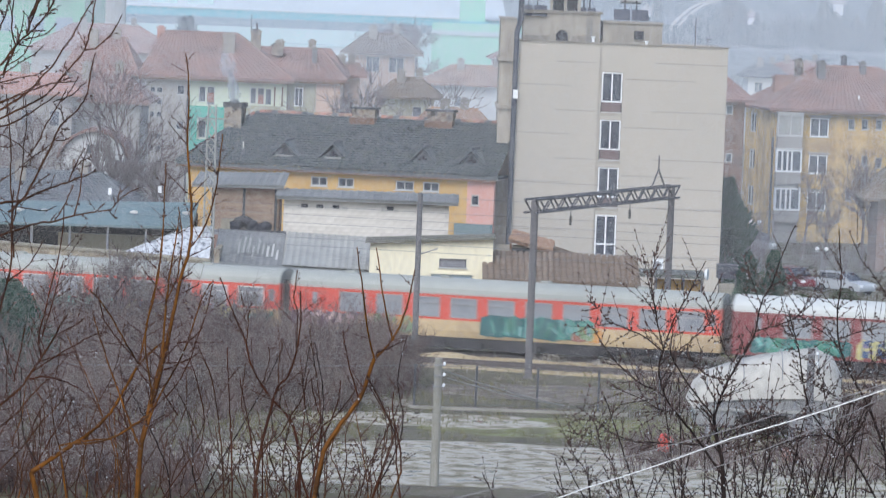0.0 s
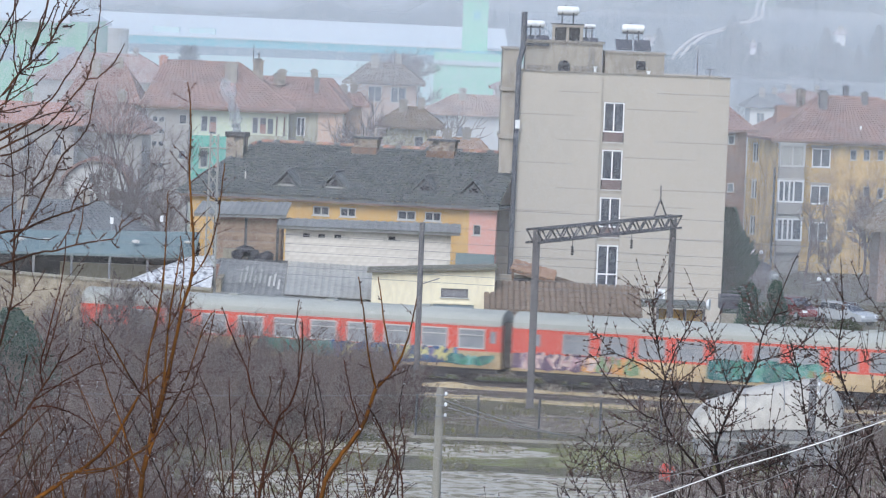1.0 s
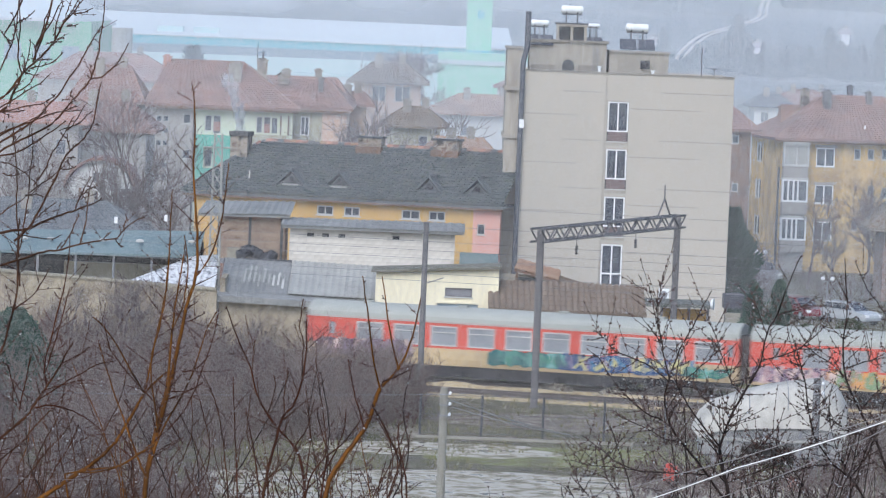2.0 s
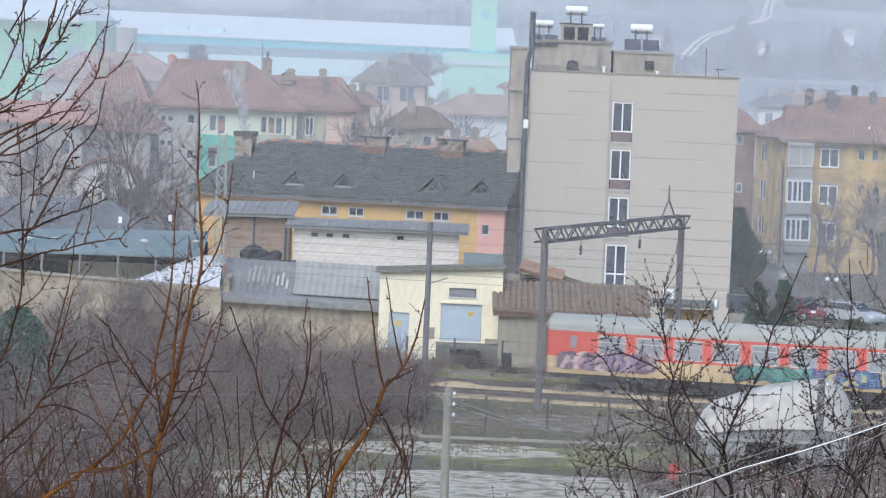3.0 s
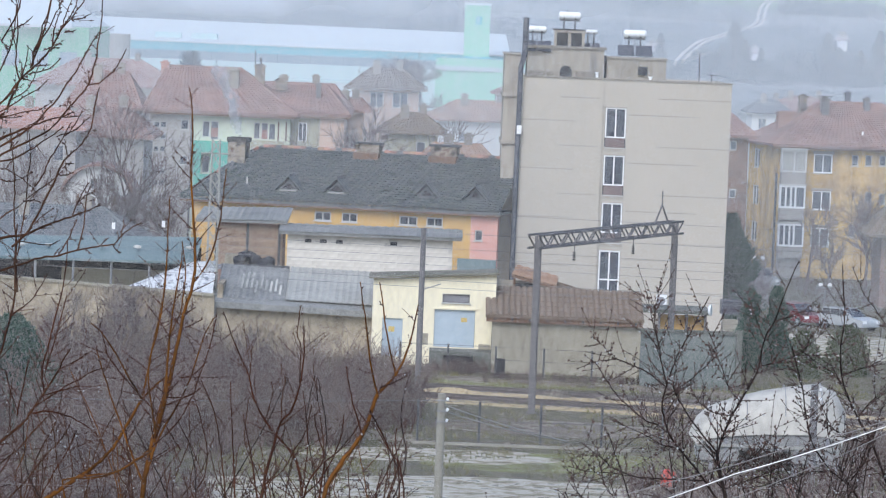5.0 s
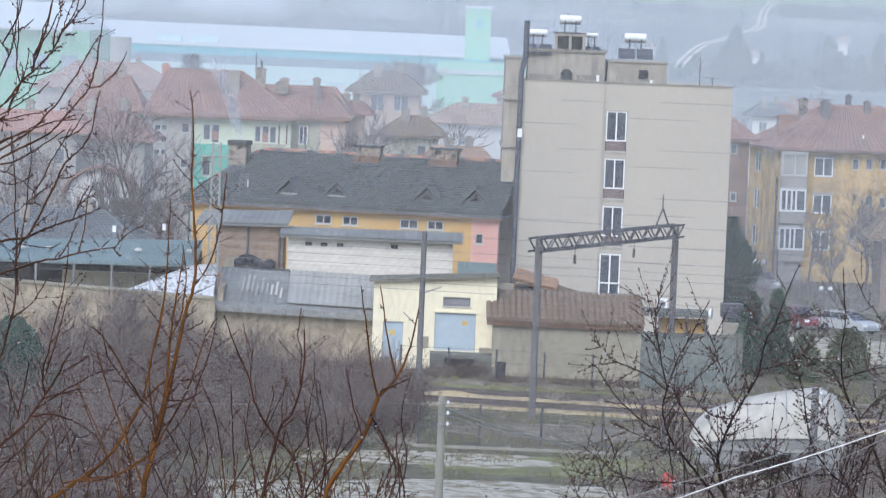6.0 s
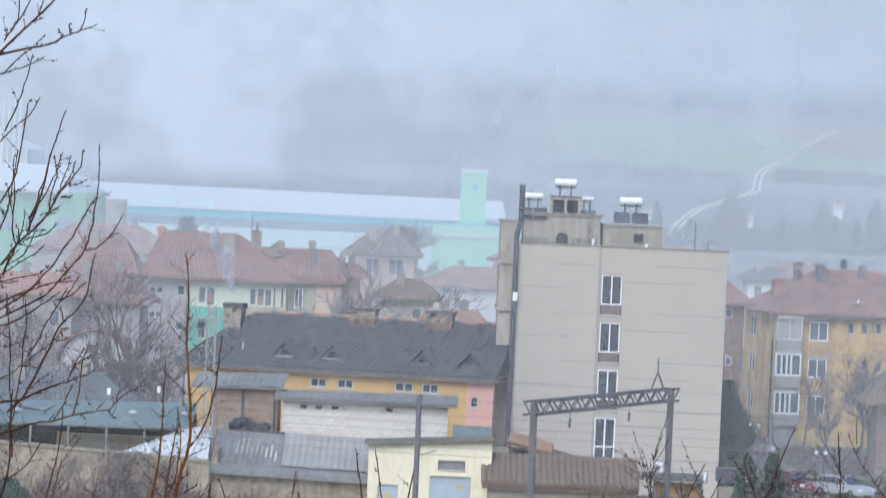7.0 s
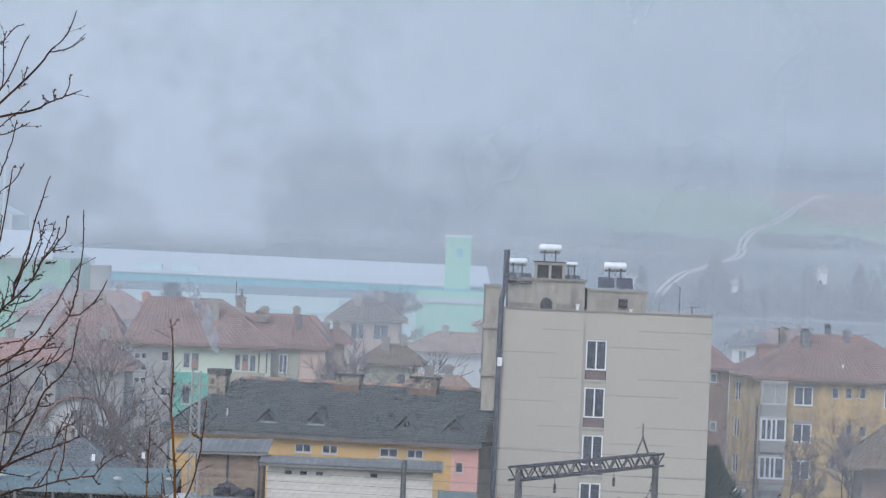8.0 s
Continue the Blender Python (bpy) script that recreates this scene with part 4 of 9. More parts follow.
# ---- shed with a barrel-tiled roof ----
def tile_shed():
    Y = 233.5
    s = thing("tiled_shed", 7.5, Y, 0, "low grey plastered shed with a brown barrel-tiled roof", "shed")
    part("wall", box(3.45, 11.7, Y, Y + 0.25, 0, 3.2), WALL_GREY, s)
    for x in (3.45, 11.45):
        part("wall", box(x, x + 0.25, Y + 0.253, Y + 4.4, 0, 3.2), WALL_GREY, s)
    part("wall", box(3.45, 11.7, Y + 4.403, Y + 4.65, 0, 4.3), WALL_GREY, s)
    # Dark board under the eave, with the eave's shadow line in its colour.
    part("eave_board", box(3.1, 11.8, Y - 0.3, Y - 0.02, 2.86, 3.12), TIMBER, s)
    for k in range(9):
        part("rafter_end", box(3.5 + k * 0.98, 3.6 + k * 0.98, Y - 0.4, Y - 0.302, 2.95, 3.1), STEEL_DARK, s)
    part("gable", box(11.46, 11.69, Y + 0.26, Y + 4.39, 3.202, 3.4), WALL_GREY, s)
    bm = bmesh.new()
    slab(bm, [(3.05, Y - 0.42, 3.2), (11.85, Y - 0.42, 3.2), (11.85, Y + 4.7, 4.45), (3.05, Y + 4.7, 4.45)], 0.08)
    roof = part("roof", bm, BROWN_TILE, s)
    bm = bmesh.new()
    n = 6
    for a in range(n):
        t0, t1 = math.pi * a / n, math.pi * (a + 1) / n
        v = [bm.verts.new((-0.15 * math.cos(t), y, z + 0.1 * math.sin(t))) for t in (t0, t1) for y, z in ((0, 0.03), (0.95, 0.23))]
        bm.faces.new((v[0], v[2], v[3], v[1]))
    bm.faces.new([bm.verts.new((-0.15 * math.cos(math.pi * a / n), 0, 0.03 + 0.1 * math.sin(math.pi * a / n))) for a in range(n + 1)])
    me = bpy.data.meshes.new("tile")
    bmesh.ops.recalc_face_normals(bm, faces=bm.faces)
    bm.to_mesh(me)
    bm.free()
    me.materials.append(BROWN_TILE)
    for i in range(26):
        for j in range(6):
            o = new("tile", me)
            o.parent = roof
            y = Y - 0.45 + j * 0.85
            o.location = Vector((3.2 + i * 0.338 + random.uniform(-0.015, 0.015), y, 3.2 + (y - Y + 0.42) * 0.244 + 0.006)) - ORIGIN[s]


tile_shed()


# ---- cream workshop with blue doors and a loading ramp ----
def workshop():
    Y = 236.0
    s = thing("cream_workshop", 0, Y, 0, "cream plastered flat-roofed workshop with grey-blue doors", "building")
    holes = [(0.2, 2.5, 1.1, 3.22), (0.62, 2.16, 3.6, 4.12), (-2.7, -1.55, 0.45, 2.62)]
    part("wall", pierced(-3.28, 3.62, 0, 4.8, Y, Y + 0.3, holes), CREAM, s)
    bm = bmesh.new()
    prism(bm, [(-3.28, 4.803), (3.62, 4.803), (3.62, 5.27)], Y, Y + 0.3)
    part("wall", bm, CREAM, s)
    part("wall", box(3.32, 3.62, Y + 0.303, Y + 5, 0, 5.1), CREAM, s)
    part("wall", box(-3.28, -2.98, Y + 0.303, Y + 5, 0, 4.7), CREAM, s)
    bm = bmesh.new()
    slab(bm, [(-3.55, Y - 0.35, 4.96), (3.75, Y - 0.35, 5.42), (3.75, Y + 5.2, 5.3), (-3.55, Y + 5.2, 4.84)], 0.12)
    part("roof", bm, DARK_ROOF, s)
    d = part("garage_door", box(0.22, 2.48, Y + 0.1, Y + 0.16, 1.12, 3.2), BLUE_DOOR, s)
    for k in range(1, 4):
        part("door_rib", box(0.22 + k * 0.565 - 0.02, 0.22 + k * 0.565 + 0.02, Y + 0.085, Y + 0.1, 1.14, 3.18), BLUE_DOOR, d)
    part("warning_plate", box(1.72, 2.05, Y + 0.08, Y + 0.084, 2.55, 2.8), OCHRE_SIGN, d)
    d = part("door", box(-2.68, -1.57, Y + 0.1, Y + 0.16, 0.47, 2.6), BLUE_DOOR, s)
    part("warning_plate", box(-2.35, -2.0, Y + 0.09, Y + 0.098, 1.85, 2.15), OCHRE_SIGN, d)
    window(s, 0.64, 2.14, 3.62, 4.1, Y, 0, frame_mat=POLE_CONC, sill=True, glass=SOOT_GLASS)
    part("door_lintel", box(0.1, 2.6, Y - 0.06, Y, 3.24, 3.34), CREAM, s)
    part("plinth", box(-0.75, -0.1, Y - 0.05, Y, 1.2, 1.85), WALL_GREY, s)
    part("step", box(2.75, 3.4, Y - 0.5, Y - 0.01, 1.1, 1.35), WALL_GREY, s)
    bm = bmesh.new()
    bx(bm, 0.0, 3.45, Y - 2.2, Y - 0.01, 0.85, 1.06)
    bx(bm, 0.0, 0.8, Y - 2.2, Y - 0.01, 0, 0.848)
    bx(bm, 2.5, 3.45, Y - 2.2, Y - 0.01, 0, 0.848)
    part("loading_platform", bm, DOCK, s)
    # Dark sheet for the shade under the platform.
    part("platform_recess", box(0.81, 2.49, Y - 0.6, Y - 0.5, 0, 0.84), DARK_FILL, s)
    bm = bmesh.new()
    rod(bm, (-0.5, Y - 0.05, 4.3), (0.5, Y - 1.4, 4.75), 0.03)
    part("wall_bracket", bm, STEEL_GREY, s)


workshop()


def lean_hut():
    """A little brick outhouse with a slanting tiled lid between the workshop and the hotel."""
    Y = 241.0
    s = thing("outhouse", 5.2, Y, 0, "grey outhouse with a slanting brown tile roof and dark opening", "outhouse")
    part("wall", pierced(3.9, 6.9, 0, 4.7, Y, Y + 0.25, [(4.75, 6.2, 3.6, 4.55)]), STAINED, s)
    # Dark sheet for the shade inside the opening.
    part("recess", box(4.3, 6.6, Y + 0.6, Y + 0.7, 3.2, 4.6), DARK_FILL, s)
    bm = bmesh.new()
    courses(bm, (4.55, Y - 0.5, 5.12), (7.1, Y - 0.5, 4.5), (7.3, Y + 2.6, 4.85), (4.85, Y + 2.6, 5.45), 0.33, wave=0.02, pitch=0.22)
    part("roof", bm, ORANGE_BROWN, s, recalc=False)
    bm = bmesh.new()
    slab(bm, [(4.55, Y - 0.5, 5.05), (7.1, Y - 0.5, 4.43), (7.3, Y + 2.6, 4.78), (4.85, Y + 2.6, 5.38)], 0.14)
    part("roof_deck", bm, TIMBER, s)
    for x, z in ((4.7, 4.95), (6.8, 4.42)):
        part("prop", box(x - 0.07, x + 0.07, Y - 0.45, Y - 0.3, 0, z - 0.1), TIMBER, s)
    bm = bmesh.new()
    courses(bm, (7.0, Y - 0.6, 4.1), (9.6, Y - 0.6, 3.8), (9.4, Y + 2.5, 4.0), (6.6, Y + 2.5, 4.75), 0.33)
    part("low_roof", bm, BROWN_TILE, s, recalc=False)
    part("low_wall", box(7.05, 9.4, Y - 0.2, Y + 2.3, 0, 3.75), WALL_GREY, s)


lean_hut()


# ---- whitewashed block shed ----
def block_shed():
    Y = 248.0
    s = thing("block_shed", -3.7, Y, 0, "whitewashed block shed with a flat sheet roof and small vents", "shed")
    x0, x1 = -8.62, 1.12
    vents = [(-7.6, -7.2, 5.98, 6.2), (-6.7, -6.3, 5.98, 6.2), (-5.75, -5.35, 5.98, 6.2), (-2.55, -2.15, 6.0, 6.22)]
    wall = part("wall", pierced(x0, x1, 0, 6.46, Y + 0.03, Y + 0.3, vents), MORTAR, s)
    part("wall", box(x0, x0 + 0.25, Y + 0.303, Y + 4, 0, 6.46), MORTAR, s)
    part("wall", box(x1 - 0.25, x1, Y + 0.303, Y + 4, 0, 6.46), MORTAR, s)
    for v in vents:
        part("vent", box(v[0], v[1], Y + 0.2, Y + 0.25, v[2], v[3]), DARK_FILL, s)
    bm = bmesh.new()
    slab(bm, [(-9.1, Y - 0.5, 6.62), (1.65, Y - 0.5, 6.6), (1.65, Y + 4.2, 6.84), (-9.1, Y + 4.2, 6.8)], 0.16)
    part("roof", bm, SHEET, s)
    bm = bmesh.new()
    corrugated(bm, (-9.15, Y - 0.58, 6.67), (1.7, Y - 0.58, 6.65), (1.7, Y + 4.2, 6.9), (-9.15, Y + 4.2, 6.86), 0.47, 0.04)
    part("roof_sheet", bm, SHEET, s)
    bm = box(-0.245, 0.245, -0.03, 0.03, -0.121, 0.121)
    bmesh.ops.bevel(bm, geom=bm.edges[:], offset=0.008, segments=1, affect="EDGES")
    me = bpy.data.meshes.new("block")
    bm.to_mesh(me)
    bm.free()
    me.materials.append(WHITE_BLOCK)
    for j in range(11):
        z = 3.78 + j * 0.25
        off = 0.25 if j % 2 else 0.0
        for i in range(20):
            x = x0 + 0.25 + off + i * 0.5
            if x > x1 - 0.2 or any(v[0] - 0.25 < x < v[1] + 0.25 and v[2] - 0.12 < z < v[3] + 0.12 for v in vents):
                continue
            o = new("block", me)
            o.parent = wall
            o.location = Vector((x, Y + random.uniform(-0.004, 0.004) + 0.045, z)) - ORIGIN[s]


def low_sheds():
    """The corrugated roofs and the wall in front of the block shed."""
    Y = 239.5
    s = thing("corrugated_shed", -7.5, Y, 0, "long low shed with grey corrugated roof behind a sandy wall", "shed")
    part("wall", box(-12.2, -3.3, Y, Y + 0.3, 0, 2.55), WALL_SAND, s)
    part("wall", box(-12.2, -11.9, Y + 0.303, Y + 7.4, 0, 3.9), WALL_SAND, s)
    bm = bmesh.new()
    slab(bm, [(-12.4, Y - 0.5, 2.95), (-3.25, Y - 0.5, 2.72), (-3.25, Y + 0.9, 3.0), (-12.4, Y + 0.9, 3.22)], 0.35)
    part("eave_slab", bm, SHEET, s)
    for a, b, m in ((-12.3, -8.35, SHEET), (-8.3, -3.3, SHEET_LIGHT)):
        bm = bmesh.new()
        corrugated(bm, (a, Y + 0.4, 3.16), (b, Y + 0.4, 3.04), (b, Y + 7.6, 4.46), (a, Y + 7.6, 4.59), 0.36, 0.035)
        part("roof_sheet", bm, m, s)
    rnd = random.Random(5)
    for k in range(9):
        x, y = -11.0 + k * 0.28, Y + rnd.uniform(1.6, 2.8)
        z = 3.16 + (y - Y - 0.4) * 0.1986 - (x + 12.3) * 0.031 + 0.06
        e = rnd.uniform(1.6, 3.6)
        bm = bmesh.new()
        slab(bm, [(x, y, z), (x + 0.12, y, z - 0.004), (x + 0.12, y + e, z + e * 0.1986 - 0.004), (x, y + e, z + e * 0.1986)], 0.03)
        part("patch_strip", bm, WHITE_TARP if k > 5 else SHEET_LIGHT, s, "pale patched strip")
    part("ridge_beam", box(-12.4, -8.4, Y + 7.61, Y + 7.8, 4.1, 4.6), STEEL_DARK, s)


def plastic_roof():
    Y = 240.0
    s = thing("white_lean_to", -15, Y, 0, "lean-to roof of white plastic sheets", "shed")
    bm = bmesh.new()
    corrugated(bm, (-17.6, Y, 3.45), (-12.5, Y, 3.2), (-12.5, Y + 4, 4.95), (-14.0, Y + 4, 4.8), 0.4, 0.04)
    part("roof_sheet", bm, PLASTIC, s)
    for x in (-17.3, -15.0, -12.8):
        part("post", box(x - 0.06, x + 0.06, Y + 0.2, Y + 0.32, 0, 3.25), STEEL_GREY, s)


def yard_wall():
    Y = 238.6
    w = thing("yard_wall", -20, Y, 0, "long sandy plastered yard wall with a coping", "wall", kind="structure")
    bm = bmesh.new()
    slab(bm, [(-27, Y, 3.95), (-12.3, Y, 3.25), (-12.3, Y + 0.3, 3.25), (-27, Y + 0.3, 3.95)], 4.0)
    part("wall", bm, WALL_SAND, w)
    bm = bmesh.new()
    slab(bm, [(-27, Y - 0.12, 4.1), (-12.35, Y - 0.12, 3.4), (-12.35, Y + 0.42, 3.4), (-27, Y + 0.42, 4.1)], 0.14)
    part("coping", bm, WALL_GREY, w)


def teal_canopy():
    Y = 254.0
    c = thing("teal_canopy", -21, Y, 0, "long open canopy with a teal sheet roof on thin posts", "canopy")
    bm = bmesh.new()
    slab(bm, [(-28, Y, 4.05), (-14.3, Y, 4.2), (-14.3, Y + 6, 5.35), (-28, Y + 6, 5.0)], 0.15)
    part("roof", bm, TEAL_ROOF, c)
    for i in range(6):
        x = -26.3 + i * 2.3
        bm = bmesh.new()
        rod(bm, (x, Y + 0.2, 0), (x, Y + 0.2, 3.95), 0.08)
        part("post", bm, STEEL_GREY, c)
    # Near-black back: the shade below the canopy is its colour.
    part("back_wall", box(-28, -14.3, Y + 5.5, Y + 5.8, 0, 4.7), DARK_FILL, c)
    part("parapet", box(-22.6, -14.3, Y + 2.5, Y + 2.8, 0, 3.4), WALL_GREY, c)
    for x in (-25, -23.4, -20.2, -18.0, -14.8):
        bm = bmesh.new()
        blob(bm, (x, Y + 2.0, 4.66 + (x + 28) * 0.02), (0.28, 0.3, 0.12), x, 0.3, 1)
        part("sandbag", bm, WHITE_TARP, c)


def brick_hut():
    Y = 251.0
    s = thing("brick_hut", -11, Y, 0, "weathered brick and board hut with a grey sheet roof", "hut")
    wall = part("wall", box(-13.0, -9.0, Y, Y + 0.25, 0, 6.85), BRICK_RED, s)
    for z in np.arange(4.3, 6.6, 0.24):
        part("board", box(-12.98, -9.02, Y - 0.03, Y - 0.002, float(z), float(z) + 0.21), OLD_BOARD, wall)
    for x in (-12.95, -11.1, -9.2):
        part("post", box(x - 0.08, x + 0.08, Y - 0.09, Y - 0.032, 0, 6.82), STEEL_DARK, s)
    part("wall", box(-9.25, -9.0, Y + 0.253, Y + 5, 0, 6.9), BRICK_RED, s)
    bm = bmesh.new()
    slab(bm, [(-14.2, Y - 0.5, 6.95), (-8.75, Y - 0.5, 7.05), (-8.65, Y + 5, 7.55), (-14.0, Y + 5, 7.4)], 0.14)
    part("roof", bm, SHEET, s)
    bm = bmesh.new()
    corrugated(bm, (-14.25, Y - 0.56, 7.01), (-8.7, Y - 0.56, 7.11), (-8.6, Y + 5, 7.62), (-14.05, Y + 5, 7.47), 0.4, 0.04)
    part("roof_sheet", bm, SHEET, s)
    j = thing("scrap_heap", -11, Y - 2, 4.2, "dark heap of tyres and scrap on the low roof", "scrap", kind="stuff")
    bm = bmesh.new()
    for i in range(7):
        blob(bm, (-11.4 + i * 0.28, Y - 2.2, 4.75 + 0.25 * math.sin(i)), (0.42, 0.5, 0.34), i * 3.1, 0.5, 2)
    part("tyres", bm, DARK_FILL, j)
    part("crate", box(-12.3, -11.6, Y - 2.4, Y - 1.8, 4.4, 5.1), WALL_GREY, j)
    part("shelf", box(-13, -8.7, Y - 3.4, Y - 1.0, 4.22, 4.38), STEEL_GREY, j)


def long_house():
    """The long ochre house with a dark tiled half-hipped roof, turned to lie along the railway."""
    Y = 266.0
    s = thing("long_house", 4.0, Y, 0, "long ochre plastered house with dark tiled roof and dormers", "house")
    x0, x1, xp = -16.2, 4.0, 2.25
    wins = [(-8.05, -6.94), (-6.25, -5.19), (-2.46, -1.24), (-0.67, 0.42)]
    part("wall", pierced(x0, xp, 0, 7.4, Y, Y + 0.35, [(a, b, 6.2, 6.8) for a, b in wins]), YELLOW, s)
    part("wall", pierced(xp + 0.003, x1, 0, 7.3, Y - 0.02, Y + 0.35, [(2.53, 3.03, 5.47, 6.14)]), PINK, s, "pink plastered bay")
    part("wall", box(x0, x0 + 0.3, Y + 0.353, Y + 11, 0, 7.4), YELLOW, s)
    part("wall", box(x0, x1, Y + 11.003, Y + 11.3, 0, 7.4), YELLOW, s)
    for a, b in wins:
        window(s, a + 0.01, b - 0.01, 6.21, 6.79, Y, 1, frame_mat=GREY_FRAME, t=0.075)
    window(s, 2.54, 3.02, 5.48, 6.13, Y, 0, frame_mat=GREY_FRAME, t=0.05)
    part("plinth", box(1.5, x1, Y - 0.12, Y - 0.022, 0, 4.3), TEAL_ROOF, s)
    part("fascia", box(x0 - 0.7, x1 + 0.25, Y - 0.5, Y - 0.4, 7.05, 7.25), TIMBER, s)
    zr, ze = 10.5, 7.4
    bm = bmesh.new()
    e0, e1 = (x0 - 0.7, Y - 0.6, ze), (x1 + 0.3, Y - 0.6, ze)
    r0, r1 = (-13.4, Y + 5.6, zr), (x1 + 0.3, Y + 5.6, zr)
    courses(bm, e0, e1, r1, r0, 0.33, 0.12, wave=0.02, pitch=0.2)
    b0, b1 = (x0 - 0.7, Y + 11.8, ze), (x1 + 0.3, Y + 11.8, ze)
    courses(bm, b1, b0, r0, r1, 0.33)
    courses(bm, b0, e0, r0, r0, 0.33)
    rod(bm, r0, r1, 0.13)
    rod(bm, e0, r0, 0.12)
    bx(bm, x0 - 0.65, x1 + 0.3, Y - 0.55, Y + 11.7, ze - 0.2, ze - 0.06)
    part("roof", bm, MOSSY, s, recalc=False)
    # ridge and hip tiles in brick red, broken in places
    for i in range(43):
        x = -13.2 + i * 0.41
        if noise.noise(Vector((i * 0.7, 2, 0))) > -0.35:
            bm = bmesh.new()
            rod(bm, (x, Y + 5.6, zr + 0.06), (x + 0.38, Y + 5.6, zr + 0.08), 0.15, 0.13, n=7)
            part("ridge_tile", bm, (RED_TILE_NEW, RED_TILE, SLATE, RED_TILE, ORANGE_BROWN)[i % 5], s)
    for i in range(12):
        p, q = Vector(e0).lerp(Vector(r0), 0.25 + i * 0.06), Vector(e0).lerp(Vector(r0), 0.3 + i * 0.06)
        bm = bmesh.new()
        rod(bm, p + Vector((0, 0, 0.08)), q + Vector((0, 0, 0.1)), 0.14, 0.11, n=7)
        part("hip_tile", bm, RED_TILE_NEW if i % 4 == 3 else SLATE, s)
    for x in (-9.95, -6.76, -0.85, 2.34):
        z = 8.02
        yf = Y - 0.6 + (z - ze) * 2.0
        bm = bmesh.new()
        prism(bm, [(x - 0.62, z), (x + 0.62, z), (x, z + 0.72)], yf - 0.1, yf + 1.9)
        d = part("dormer", bm, SLATE, s)
        # Dark triangle on the front: the dormer's inner shade as colour.
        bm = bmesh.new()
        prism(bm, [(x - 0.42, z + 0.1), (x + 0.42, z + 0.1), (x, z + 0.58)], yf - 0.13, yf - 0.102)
        part("dormer_opening", bm, DARK_FILL, d)
        for sgn in (-1, 1):
            bm = bmesh.new()
            slab(bm, [(x, yf - 0.4, z + 0.98), (x + sgn * 0.98, yf - 0.4, z - 0.02), (x + sgn * 0.98, yf + 1.7, z + 0.1), (x, yf + 1.9, z + 1.02)], 0.1)
            part("dormer_slope", bm, MOSSY, d)
        bm = bmesh.new()
        rod(bm, (x, yf - 0.4, z + 0.98), (x, yf + 1.9, z + 1.04), 0.09)
        part("dormer_ridge", bm, SLATE, d)
        part("dormer_sill", box(x - 0.55, x + 0.55, yf - 0.35, yf - 0.1, z - 0.06, z + 0.04), SHEET_LIGHT if x < -3 else SLATE, d)
    bm = bmesh.new()
    bx(bm, -15.0, -13.85, Y + 3.4, Y + 4.6, 8.8, 10.85)
    c = part("chimney", bm, SOOTY, s, "broad crumbling plastered chimney")
    part("chimney_cap", box(-15.06, -13.79, Y + 3.3, Y + 4.7, 10.852, 11.15), SOOT_BRICK, c)
    for x, w, z in ((-6.05, 1.55, 11.05), (-0.95, 1.7, 11.12)):
        c = part("chimney", box(x - w / 2, x + w / 2, Y + 5.0, Y + 5.9, 10.0, z), SOOTY, s, "low broad sooty chimney")
        part("chimney_base", box(x - w / 2 - 0.06, x + w / 2 + 0.06, Y + 4.6, Y + 5.98, 9.8, 10.5), BRICK_DULL, c)
        part("chimney_cap", box(x - w / 2 - 0.12, x + w / 2 + 0.12, Y + 4.9, Y + 6.0, z + 0.002, z + 0.14), STEEL_DARK, c)
    bm = bmesh.new()
    rod(bm, (-12.9, Y + 1.0, 8.0), (-12.9, Y + 1.0, 8.75), 0.06)
    part("vent_pipe", bm, GREY_FRAME, s)
    s.rotation_euler.z = radians(-14)


block_shed()
low_sheds()
plastic_roof()
yard_wall()
teal_canopy()
brick_hut()
long_house()


